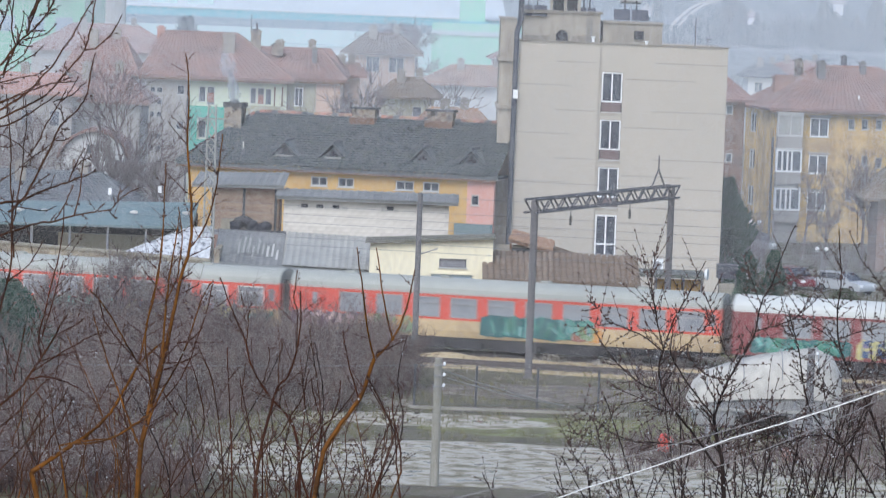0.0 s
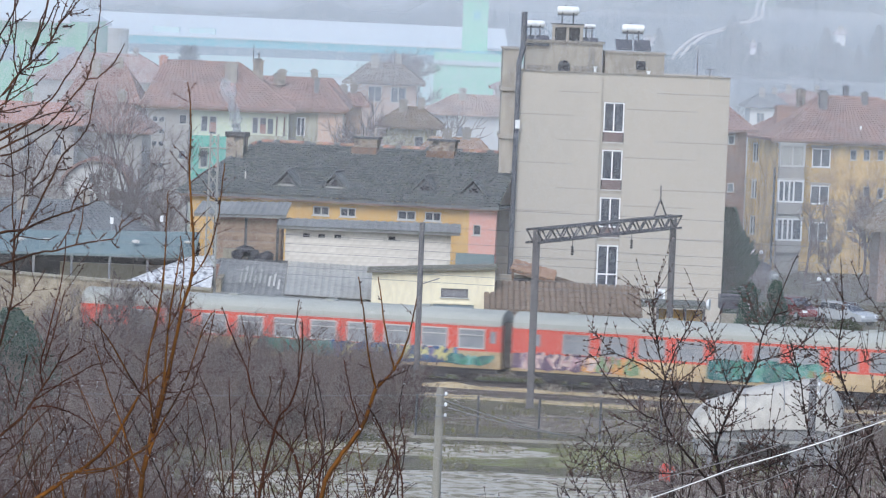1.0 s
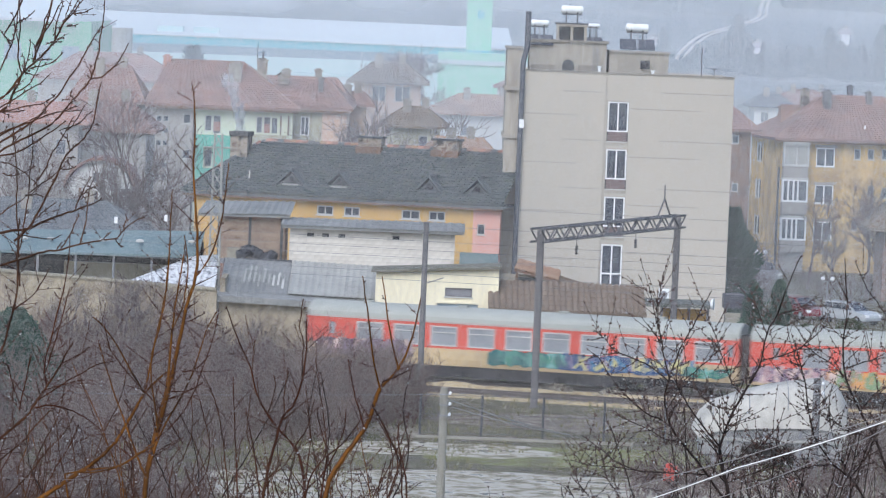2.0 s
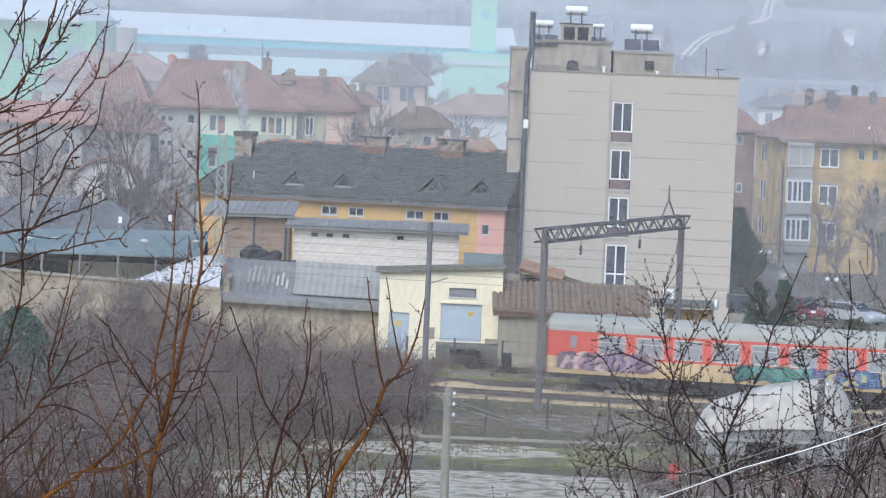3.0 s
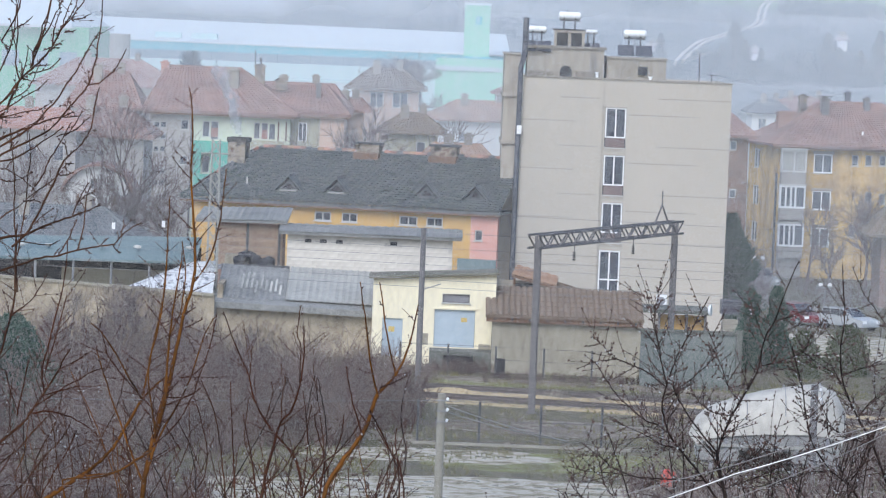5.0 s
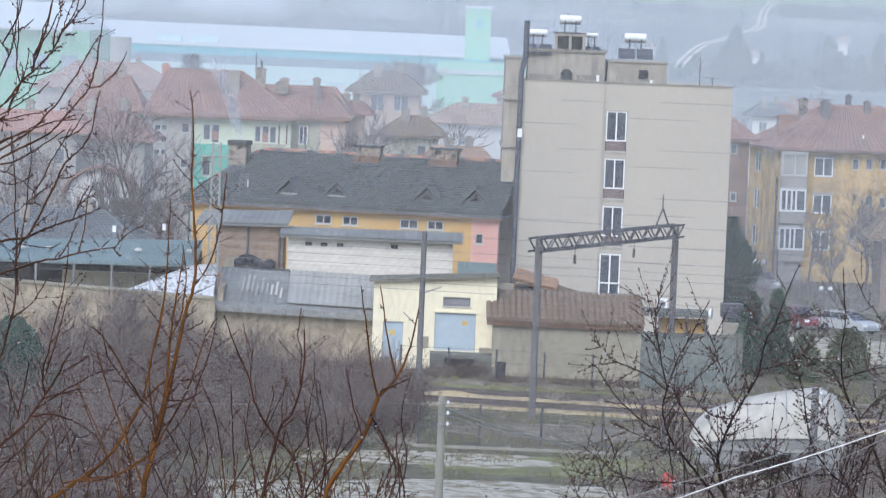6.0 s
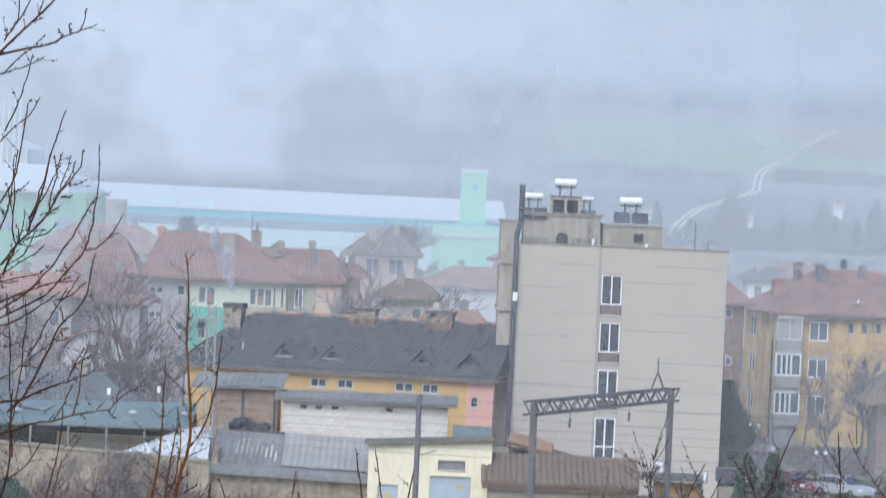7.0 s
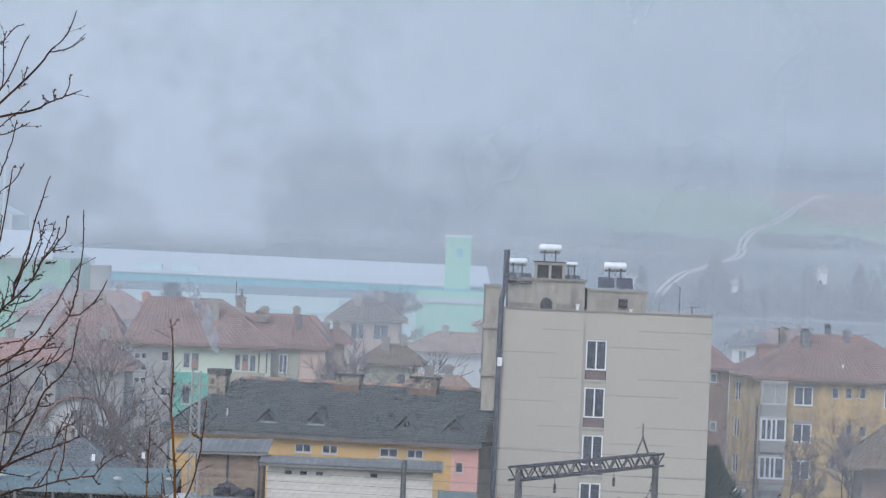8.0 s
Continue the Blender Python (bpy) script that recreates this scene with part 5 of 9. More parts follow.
# ---- apartment houses behind ----
def mint_house():
    """A hipped main block, with a lower wing set back at its right end."""
    Y = 330.0
    s = thing("apartment_house", -15, Y, 0, "three-storey apartment house with red hipped roof and mint loggias", "house")
    x0, xm, x1, top = -22.55, -11.6, -7.4, 11.2
    pairs = [(-22.28, -21.79), (-21.75, -21.26)]
    holes = [(a, b, z, z + 0.5) for a, b in pairs for z in (9.79, 8.87, 7.88, 6.15, 5.2)]
    holes += [(-20.16, -19.54, 9.7, 10.48), (-20.16, -19.52, 6.95, 7.68)]
    part("wall", pierced(x0, -19.3, 0, top, Y, Y + 0.35, holes), STUCCO_GREY, s)
    loggia = [(-18.46, -17.88, 9.2, 10.45), (-17.82, -17.18, 9.0, 10.45), (-14.43, -13.93, 9.2, 10.5), (-13.86, -13.3, 9.2, 10.5), (-18.4, -17.8, 6.4, 7.75)]
    part("wall", pierced(-19.297, xm, 0, top, Y + 0.1, Y + 0.45, loggia), MINT, s, "mint plastered loggia wall")
    part("wall", pierced(xm + 0.003, -9.3, 0, top, Y + 1.3, Y + 1.6, [(-11.0, -10.3, 9.1, 10.6)]), MINT_OLD, s, "weathered pale green wall")
    part("wall", box(-9.297, x1, Y + 1.2, Y + 1.6, 0, top), PEACH, s, "peach plastered end bay")
    window(s, -10.99, -10.31, 9.11, 10.59, Y + 1.3, 1, sill=False, glass=FAR_GLASS)
    part("wall", box(xm - 0.3, xm, Y + 0.46, Y + 11, 0, top), MINT, s)
    part("wall", box(x1 - 0.3, x1, Y + 1.603, Y + 11, 0, top), PEACH, s)
    part("wall", box(x0, x0 + 0.3, Y + 0.353, Y + 11, 0, top), STUCCO_GREY, s)
    for h in holes:
        window(s, h[0] + 0.01, h[1] - 0.01, h[2] + 0.01, h[3] - 0.01, Y, 0, t=0.05, frame_mat=GREY_FRAME, sill=h[1] - h[0] > 0.55, glass=GLASS)
    for h in loggia:
        window(s, h[0] + 0.01, h[1] - 0.01, h[2] + 0.01, h[3] - 0.01, Y + 0.1, 0, t=0.06, frame_mat=GREY_FRAME, sill=False, glass=FAR_GLASS)
    for a, b, m in ((-17.76, -17.24, CURTAIN), (-13.8, -13.36, CURTAIN), (-13.2, -12.78, FAR_GLASS)):
        part("shutter", box(a, b, Y + 0.04, Y + 0.098, 9.22, 9.95 if m is CURTAIN else 10.4), m, s)
    # netted loggia: parapet, lower bay and posts
    part("balcony", box(-19.1, -16.3, Y - 1.0, Y + 0.08, 8.0, 8.9), GREEN_NET, s, "turquoise netted balcony")
    part("balcony", box(-19.0, -16.5, Y - 1.0, Y + 0.08, 4.6, 6.3), GREEN_NET, s, "turquoise netted balcony")
    for x in (-19.0, -17.65, -16.4):
        part("balcony_post", box(x - 0.05, x + 0.05, Y - 0.98, Y - 0.9, 6.302, 7.998), GREEN_NET, s)
    part("net_screen", box(-18.95, -18.45, Y - 0.96, Y - 0.93, 6.31, 7.99), GREEN_NET, s)
    part("net_screen", box(-17.6, -16.45, Y - 0.96, Y - 0.93, 6.31, 7.99), GREEN_NET, s)
    part("balcony", box(-14.6, -12.0, Y - 0.5, Y + 0.08, 8.2, 9.1), MINT_OLD, s)
    for x in (-12.5, -11.9):
        part("loggia_post", box(x - 0.06, x + 0.06, Y - 0.02, Y + 0.09, 9.1, 10.6), TIMBER, s)
    part("pipe", box(-19.36, -19.22, Y - 0.15, Y - 0.01, 0, 10.6), STEEL_DARK, s)
    # Dark boards put the shade below the eaves into colour.
    part("eave_board", box(x0 - 0.55, xm + 0.4, Y - 0.55, Y - 0.4, top - 0.32, top - 0.13), TIMBER, s)
    part("eave_board", box(xm + 0.41, x1 + 0.3, Y + 0.8, Y + 0.95, top - 0.22, top - 0.05), TIMBER, s)
    hip_roof("roof", s, x0, xm, Y, Y + 11, top, 3.35, 0.62, RED_TILE, 1.45, inset2=4.85)
    hip_roof("wing_roof", s, -15.2, x1, Y + 1.3, Y + 12.5, top + 0.12, 2.15, 0.45, RED_TILE, 3.3, inset2=2.1)
    part("link_roof", box(-14.0, -10.5, Y + 11.8, Y + 12.4, top, 13.0), RED_TILE, s)
    for x, y, z0, z1, w, d, m in ((-16.35, Y + 3.0, 12.4, 14.4, 0.95, 0.7, CONCRETE_DARK), (-14.35, Y + 5.5, 13.0, 14.75, 0.8, 0.6, SOOTY), (-21.9, Y + 5.4, 14.0, 14.75, 0.6, 0.6, RED_TILE_NEW),
                                 (-9.6, Y + 4.2, 12.0, 13.5, 0.4, 0.4, POLE_CONC), (-12.6, Y + 5.0, 13.0, 13.7, 0.9, 0.6, SOOTY)):
        chimney(s, x, y, z0, z1, w, d, m)
    bm = bmesh.new()
    rod(bm, (-14.3, Y + 5.5, 14.9), (-14.3, Y + 5.5, 15.5), 0.09)
    part("flue", bm, PIPE_BLACK, s)
    bm = bmesh.new()
    rod(bm, (-14.75, Y + 5.5, 14.6), (-14.75, Y + 5.5, 16.1), 0.035)
    part("aerial", bm, STEEL_DARK, s)


def ochre_house():
    """Built square to its own front, then turned so that its end wall shows; u runs along the front from the corner."""
    X, Y = 26.75, 330.0
    s = thing("apartment_house", X, Y, 0, "ochre brick apartment house with red hipped roof and white windows", "house")
    top, wide, deep = 10.45, 14.0, 8.6
    holes = []
    for z in (8.3, 5.4, 2.5):
        holes.append((X + 2.85, X + 4.4, z, z + 1.5))
    small = [(5.95, 8.95), (7.05, 8.97), (8.2, 9.0), (7.15, 6.1), (5.95, 3.36), (8.3, 6.0), (7.2, 3.3)]
    small = [(X + u, X + u + 0.54, z, z + 0.84) for u, z in small]
    big = [(X + 10.2, X + 11.7, z, z + 1.5) for z in (8.3, 5.4, 2.5)]
    part("wall", pierced(X, X + wide, 0, top, Y, Y + 0.35, holes + small + big), YELLOW2, s)
    # the end wall is laid flat to the front, then turned on the corner
    side = [(1.2, 3.0, z, z + 1.55) for z in (8.3, 5.4, 2.5)]
    bm = pierced(0, deep - 0.4, 0, top, 0, 0.3, side)
    turn = Matrix.Translation((X, Y + deep, 0)) @ Matrix.Rotation(-math.pi / 2, 4, "Z")
    bm.transform(turn)
    part("wall", bm, YELLOW2, s)
    for a, b, z0, z1 in side:
        bm, p = bmesh.new(), box(a + 0.05, b - 0.05, 0.13, 0.15, z0 + 0.05, z1 - 0.05)
        for q in ((a, b, z0, z0 + 0.1), (a, b, z1 - 0.1, z1), (a, a + 0.12, z0 + 0.1, z1 - 0.1), (b - 0.12, b, z0 + 0.1, z1 - 0.1), ((a + b) / 2 - 0.06, (a + b) / 2 + 0.06, z0 + 0.1, z1 - 0.1)):
            bx(bm, q[0], q[1], 0.06, 0.16, q[2], q[3])
        bm.transform(turn), p.transform(turn)
        w = part("window", bm, GREY_FRAME, s)
        part("pane", p, FAR_GLASS, w)
    part("wall", box(X, X + wide, Y + deep + 0.003, Y + deep + 0.3, 0, top), YELLOW2, s)
    part("wall", box(X + wide - 0.3, X + wide, Y + 0.353, Y + deep, 0, top), YELLOW2, s)
    for h in holes + big:
        window(s, h[0] + 0.01, h[1] - 0.01, h[2] + 0.01, h[3] - 0.01, Y, 1, t=0.09, glass=FAR_GLASS)
        part("surround", box(h[0] - 0.12, h[1] + 0.12, Y - 0.03, Y - 0.003, h[3] + 0.01, h[3] + 0.22), STUCCO_GREY, s)
    for h in small:
        window(s, h[0] + 0.01, h[1] - 0.01, h[2] + 0.01, h[3] - 0.01, Y, 0, t=0.05, frame_mat=GREY_FRAME, glass=FAR_GLASS)
    # corner bays: glazed loggias one above the other with grey aprons between
    part("bay_wall", box(X + 0.12, X + 2.0, Y - 0.45, Y - 0.005, 0, 10.25), STUCCO_GREY, s)
    for z, m, p in ((8.3, GREY_FRAME, SHEET_LIGHT), (5.5, WHITE_FRAME, FAR_GLASS), (2.5, WHITE_FRAME, FAR_GLASS)):
        cuts = ((0.1, 0.42), (0.54, 0.84), (0.96, 1.2), (1.32, 1.95)) if p is FAR_GLASS else ((0.1, 1.0), (1.1, 1.95))
        bm = pierced(X + 0.0, X + 2.06, z, z + 1.78, Y - 0.85, Y - 0.47, [(X + a, X + b, z + 0.14, z + 1.64) for a, b in cuts])
        b = part("bay_window", bm, m, s)
        part("pane", box(X + 0.05, X + 2.0, Y - 0.72, Y - 0.66, z + 0.12, z + 1.66), p, b)
        part("bay_apron", box(X + 0.03, X + 2.02, Y - 0.8, Y - 0.47, z - 0.9, z - 0.004), STUCCO_GREY, b)
        part("bay_head", box(X - 0.04, X + 2.1, Y - 0.9, Y - 0.47, z + 1.784, z + 1.9), GREY_FRAME, b)
    bm = bmesh.new()
    rod(bm, (X - 0.16, Y - 0.1, 0.2), (X - 0.16, Y - 0.1, 8.2), 0.09)
    part("drain_pipe", bm, STEEL_DARK, s)
    # Dark board: the eave's shadow is drawn as a brown strip.
    part("eave_board", box(X - 0.6, X + wide + 0.6, Y - 0.66, Y - 0.5, top - 0.3, top - 0.13), TIMBER, s)
    hip_roof("roof", s, X, X + wide, Y, Y + deep, top, 3.35, 0.75, RED_TILE, 5.3)
    for u, v, z0, z1, w, d, m in ((1.7, 4.2, 11.4, 12.75, 1.6, 0.8, BRICK_RED), (3.2, 5.2, 12.6, 14.1, 0.6, 0.6, SOOTY), (4.4, 3.0, 12.3, 14.0, 0.6, 0.6, POLE_CONC), (6.9, 5.2, 13.0, 14.5, 0.4, 0.4, PIPE_BLACK), (8.0, 3.6, 12.4, 14.1, 0.45, 0.45, POLE_CONC)):
        chimney(s, X + u, Y + v, z0, z1, w, d, m)
    part("chimney_plate", box(X + 3.85, X + 4.95, Y + 2.6, Y + 3.4, 14.26, 14.32), STEEL_DARK, s)
    bm = bmesh.new()
    rod(bm, (X + 6.9, Y + 0.6, 10.9), (X + 6.9, Y + 0.6, 11.65), 0.07)
    part("vent_pipe", bm, WHITE_FRAME, s)
    s.rotation_euler.z = radians(11)


def side_roof():
    """The corner of a red kiosk whose hipped roof comes in from the side."""
    Y = 300.0
    s = thing("red_pavilion", 35, Y, 0, "dark red pavilion with a brown hipped roof", "pavilion")
    part("wall", box(31.9, 38, Y, Y + 6, 0, 5.2), BRICK_RED, s)
    hip_roof("roof", s, 31.6, 38.5, Y - 0.5, Y + 6.5, 5.2, 2.9, 0.9, BROWN_TILE, 3.0)


def plain_house(x0, x1, y, z0, top, rise, wall_mat, roof_mat, label, wins=(), inset=2.5, depth=9):
    s = thing("house", (x0 + x1) / 2, y, z0, label, "house", "houses of the town")
    holes = [(a, a + w, b, b + h) for a, w, b, h in wins]
    part("wall", pierced(x0, x1, z0, top, y, y + 0.3, holes), wall_mat, s)
    part("wall", box(x0, x0 + 0.3, y + 0.303, y + depth, z0, top), wall_mat, s)
    part("wall", box(x1 - 0.3, x1, y + 0.303, y + depth, z0, top), wall_mat, s)
    part("wall", box(x0, x1, y + depth + 0.003, y + depth + 0.3, z0, top), wall_mat, s)
    for h in holes:
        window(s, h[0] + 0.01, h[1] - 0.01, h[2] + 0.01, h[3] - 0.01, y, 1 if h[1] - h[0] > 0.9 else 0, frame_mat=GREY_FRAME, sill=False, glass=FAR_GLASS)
    hip_roof("roof", s, x0, x1, y, y + depth, top, rise, 0.7, roof_mat, inset, 0.45)
    chimney(s, x0 + (x1 - x0) * 0.35, y + depth * 0.35, top + rise * 0.5, top + rise + 0.5, 0.7, 0.6)
    chimney(s, x0 + (x1 - x0) * 0.7, y + depth * 0.5, top + rise * 0.6, top + rise + 0.6, 0.6, 0.6)
    return s


mint_house()
ochre_house()
side_roof()
plain_house(-1.0, 9.0, 415, 0, 9.05, 1.8, WHITE_WALL, ORANGE_BROWN, "white plastered house with a faded orange-brown tile roof", [(1.97, 0.7, 6.85, 1.05)], 3.4, 10)
plain_house(-15.8, -8.2, 352, 0, 11.3, 1.85, MINT_OLD, RED_TILE, "apartment house with a muted red roof", (), 1.4)
plain_house(-9.0, -6.5, 362, 0, 10.9, 1.0, PEACH, RED_TILE, "small low house with a dull red roof", (), 0.9, 5)
plain_house(-0.6, 3.4, 300, 0, 9.3, 1.05, PEACH, ORANGE_BROWN, "low house with a pinkish brown tile roof", (), 1.0, 5)
plain_house(-7.8, -1.9, 376, 0, 12.6, 1.7, PEACH, BROWN_TILE, "old peach house with a faded hipped roof", [(-6.2, 1.2, 10.9, 1.4), (-4.2, 1.4, 10.9, 1.4)], 2.2, 10)
plain_house(-4.4, 0.0, 352, 0, 9.55, 1.5, MINT_OLD, BROWN_TILE, "low old house with a brown hipped tile roof", [(-1.8, 0.8, 7.6, 1.2)], 2.0, 8)
plain_house(-30.0, -24.9, 345, 0, 10.8, 2.8, STUCCO_GREY, RED_TILE, "grey stucco house with a dull red roof", [(-29, 0.9, 7.5, 1.1), (-27, 0.9, 7.5, 1.1)], 1.6)
plain_house(-38, -25.4, 296, 0, 10.55, 1.2, STUCCO_GREY, RED_TILE_NEW, "house with an orange tile roof and grey walls", [(-29, 0.9, 8.2, 1.2), (-27, 0.8, 8.2, 1.2)], 1.7)
plain_house(-27.2, -20.9, 300, 0, 10.0, 2.0, STUCCO_GREY, RED_TILE, "grey-beige house with a broad dull red tile roof", [(-24.26, 0.6, 8.5, 0.5), (-22.6, 0.6, 6.9, 0.8)], 2.4, 9)


def arched_house():
    """A low white house whose dark tile roof bows over its gable."""
    Y = 290.0
    s = thing("house", -23.3, Y, 0, "low white house with a bowed dark tile roof", "house", "houses of the town")
    arch = [(-23.3 + 2.5 * math.sin(a), 6.35 + 1.95 * max(0.0, math.cos(a)) ** 1.2) for a in (math.pi / 2 * (k / 8 - 1) for k in range(17))]
    bm = pierced(-25.4, -21.2, 0, 6.4, Y, Y + 0.3, [(-23.85, -23.4, 4.9, 6.1)])
    part("wall", bm, WHITE_WALL, s)
    bm = bmesh.new()
    prism(bm, [(-25.4, 6.4)] + [(-23.3 + (x + 23.3) * 0.88, 6.4 + (z - 6.35) * 0.9) for x, z in arch[1:-1]] + [(-21.2, 6.4)], Y, Y + 0.3)
    part("gable", bm, WHITE_WALL, s)
    window(s, -23.84, -23.41, 4.91, 6.09, Y, 0, frame_mat=TIMBER, sill=False, glass=FAR_GLASS)
    part("gable_window", box(-23.75, -23.35, Y - 0.03, Y - 0.004, 6.75, 7.35), FAR_GLASS, s)
    bm = bmesh.new()
    prism(bm, [(x, z + 0.1) for x, z in arch] + [(-23.3 + (x + 23.3) * 0.95, z - 0.06) for x, z in arch[::-1]], Y - 0.4, Y + 6)
    part("roof", bm, RED_TILE, s)
    for x in (-24.6, -22.1):
        part("porch_post", box(x - 0.1, x + 0.1, Y - 0.45, Y - 0.25, 0, 6.3), TIMBER, s)


arched_house()
plain_house(-31, -19.5, 274, 0, 4.0, 2.0, STUCCO_GREY, SLATE, "low shed-like house with a dark worn tile roof", (), 3.0, 8)
plain_house(14, 23.0, 312, 0, 11.5, 2.6, BRICK_DULL, RED_TILE, "dull brick house with a muted red roof behind the hotel", [(21.62, 0.52, 10.38, 0.72), (21.72, 0.5, 6.85, 0.7)], 3.2)
plain_house(38.6, 43.2, 520, 0, 8.6, 1.6, WHITE_WALL, SLATE, "white house with a flat grey roof", [(39.4, 1.0, 6.6, 1.3), (41.4, 1.0, 6.6, 1.3)], 2.2)
plain_house(43, 54, 560, 0, 8.2, 1.8, WHITE_WALL, RED_TILE, "long white house with a muted red roof", [(45, 1.4, 6, 1.4), (49, 1.4, 6, 1.4)], 5)
plain_house(8, 20, 600, 0, 8.0, 2.0, WHITE_WALL, RED_TILE, "pale house with a muted red roof", (), 4)
plain_house(-46, -30, 480, 0, 9.5, 3.0, STUCCO_GREY, RED_TILE, "far grey house with a dull red roof", (), 5)


# ---- factory across the flat ----
def factory():
    Y = 700.0
    f = thing("factory_hall", -25, Y, 0, "long white and pale blue factory hall with strip glazing", "factory")
    bm = bmesh.new()
    slab(bm, [(-110, Y - 0.25, 12.75), (11.5, Y - 0.25, 12.3), (11.5, Y + 60, 15.4), (-110, Y + 60, 15.9)], 0.2)
    part("roof", bm, FACT_WHITE, f, "white sheet roof")
    part("upper_wall", box(-110, 11, Y, Y + 0.5, 10.95, 12.3), FACT_BLUE, f)
    part("lower_wall", box(-110, 11, Y, Y + 0.5, 0, 9.5), FACT_PALE, f)
    for i in range(22):
        part("strip_window", box(-109 + i * 5.46, -109 + i * 5.46 + 5.4, Y + 0.1, Y + 0.4, 9.502, 10.948), FACT_GLASS, f)
    for x in (-52.7,):
        bm = bmesh.new()
        rod(bm, (x, Y - 12, 0), (x, Y - 12, 13.4 if x < -40 else 12.6), 2.0, n=20)
        part("silo", bm, SHEET_LIGHT, f, "grey metal silo")
    for x in (-48.1, -42.0):
        part("roof_vent", box(x, x + 4.3, Y + 8, Y + 11, 12.6, 13.85), FACT_PALE, f)
    part("annexe", box(-24, -12, Y - 30, Y - 18, 0, 7.2), FACT_WHITE, f)
    part("annexe_roof", box(-24.3, -11.7, Y - 30.3, Y - 17.7, 7.202, 7.5), FACT_PALE, f)
    t = thing("factory_tower", 5.9, Y - 8, 0, "slim pale green factory tower", "tower")
    part("shaft", pierced(3.65, 7.8, 0, 20.4, Y - 8, Y - 7.6, [(5.4, 6.5, 17.2, 18.6)]), FACT_GREEN, t)
    part("louvre", box(5.41, 6.49, Y - 7.9, Y - 7.8, 17.21, 18.59), FACT_BLUE, t)
    part("shaft", box(3.65, 4.0, Y - 7.597, Y - 3, 0, 20.4), FACT_GREEN, t)
    part("shaft", box(7.45, 7.8, Y - 7.597, Y - 3, 0, 20.4), FACT_GREEN, t)
    part("back", box(4.0, 7.45, Y - 3.4, Y - 3, 0, 20.4), FACT_GREEN, t)
    part("rim", box(3.5, 7.95, Y - 8.15, Y - 2.9, 20.402, 20.8), FACT_WHITE, t)
    part("collar", box(3.7, 8.2, Y - 8.3, Y - 8.01, 11.6, 12.0), FACT_BLUE, t)
    part("base", box(-0.8, 14, Y - 12, Y - 8.4, 0, 11.6), FACT_GREEN, t)
    part("base_band", box(-0.9, 14.1, Y - 12.2, Y - 12.002, 9.6, 10.4), FACT_HAZED, t)
    g = thing("green_hall", -68, 640, 0, "pale green factory hall with a light gabled roof", "factory")
    part("wall", box(-95, -53.5, 640, 640.5, 0, 14.6), FACT_TEAL, g)
    part("wall", box(-54, -53.5, 640.503, 680, 0, 14.6), FACT_TEAL, g)
    for i in range(9):
        part("window", box(-93 + i * 4.4, -90.4 + i * 4.4, 639.9, 639.998, 8.4, 10.8), FACT_GLASS, g)
    bm = bmesh.new()
    slab(bm, [(-96, 638, 14.8), (-56, 638, 14.8), (-58, 660, 18.6), (-96, 660, 18.6)], 0.4)
    slab(bm, [(-56, 638, 14.8), (-53, 682, 14.2), (-58, 660, 18.6)], 0.4)
    part("roof", bm, FACT_WHITE, g)
    u = thing("white_silo_house", -76, 690, 0, "white gabled silo house behind the hall", "factory")
    bm = bmesh.new()
    prism(bm, [(-84, 0), (-67.5, 0), (-67.5, 21), (-72, 23), (-76, 24.8), (-84, 21)], 690, 720)
    part("house", bm, FACT_WHITE, u)
    for i in range(4):
        bm = bmesh.new()
        rod(bm, (-71.5 + i * 0.9, 689, 0), (-71.5 + i * 0.9, 689, 29), 0.25)
        part("mast_leg", bm, FACT_WHITE, u)


factory()
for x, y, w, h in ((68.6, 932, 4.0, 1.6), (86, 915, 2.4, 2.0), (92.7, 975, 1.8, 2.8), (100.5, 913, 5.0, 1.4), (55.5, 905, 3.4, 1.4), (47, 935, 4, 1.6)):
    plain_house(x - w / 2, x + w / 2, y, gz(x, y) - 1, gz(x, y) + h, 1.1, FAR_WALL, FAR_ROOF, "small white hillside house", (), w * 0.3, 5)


# ---- far conifers and the mist on the hill ----
def conifer(x, y, z, h, r, label, seed, group="", material=None, sprays=2600):
    rnd = random.Random(seed)
    t = thing("conifer", x, y, z, label, "tree", group)
    bm = bmesh.new()
    rod(bm, (x, y, z - 0.2), (x, y, z + h * 0.9), h * 0.02, h * 0.005, n=6)
    part("trunk", bm, BARK_GREY, t)
    verts, faces = [], []
    for i in range(sprays):
        u = rnd.random() ** 0.8
        a = rnd.random() * 2 * math.pi
        k = r * (1 - u) ** 0.62 * (0.45 + 0.6 * rnd.random()) * (1 if u > 0.06 else 0.8)
        k *= 1 + 0.75 * noise.noise(Vector((math.cos(a) * 1.3, math.sin(a) * 1.3, u * 5 + seed)))
        c = Vector((x + k * math.cos(a), y + k * math.sin(a), z + 0.03 * h + u * h * 0.97))
        s = h * 0.02 * (0.6 + rnd.random())
        d = Vector((math.cos(a), math.sin(a), 0.7 + rnd.random() * 0.8)).normalized()
        p = d.orthogonal().normalized() * s * 0.5
        q = d.cross(p)
        b = len(verts)
        verts += [c - p, c + p, c + q, c + d * s * 2.2, c - q]
        faces += [(b, b + 2, b + 3), (b + 2, b + 1, b + 3), (b + 1, b + 4, b + 3), (b + 4, b, b + 3)]
    raw("crown", verts, faces, material or CONIFER, t)


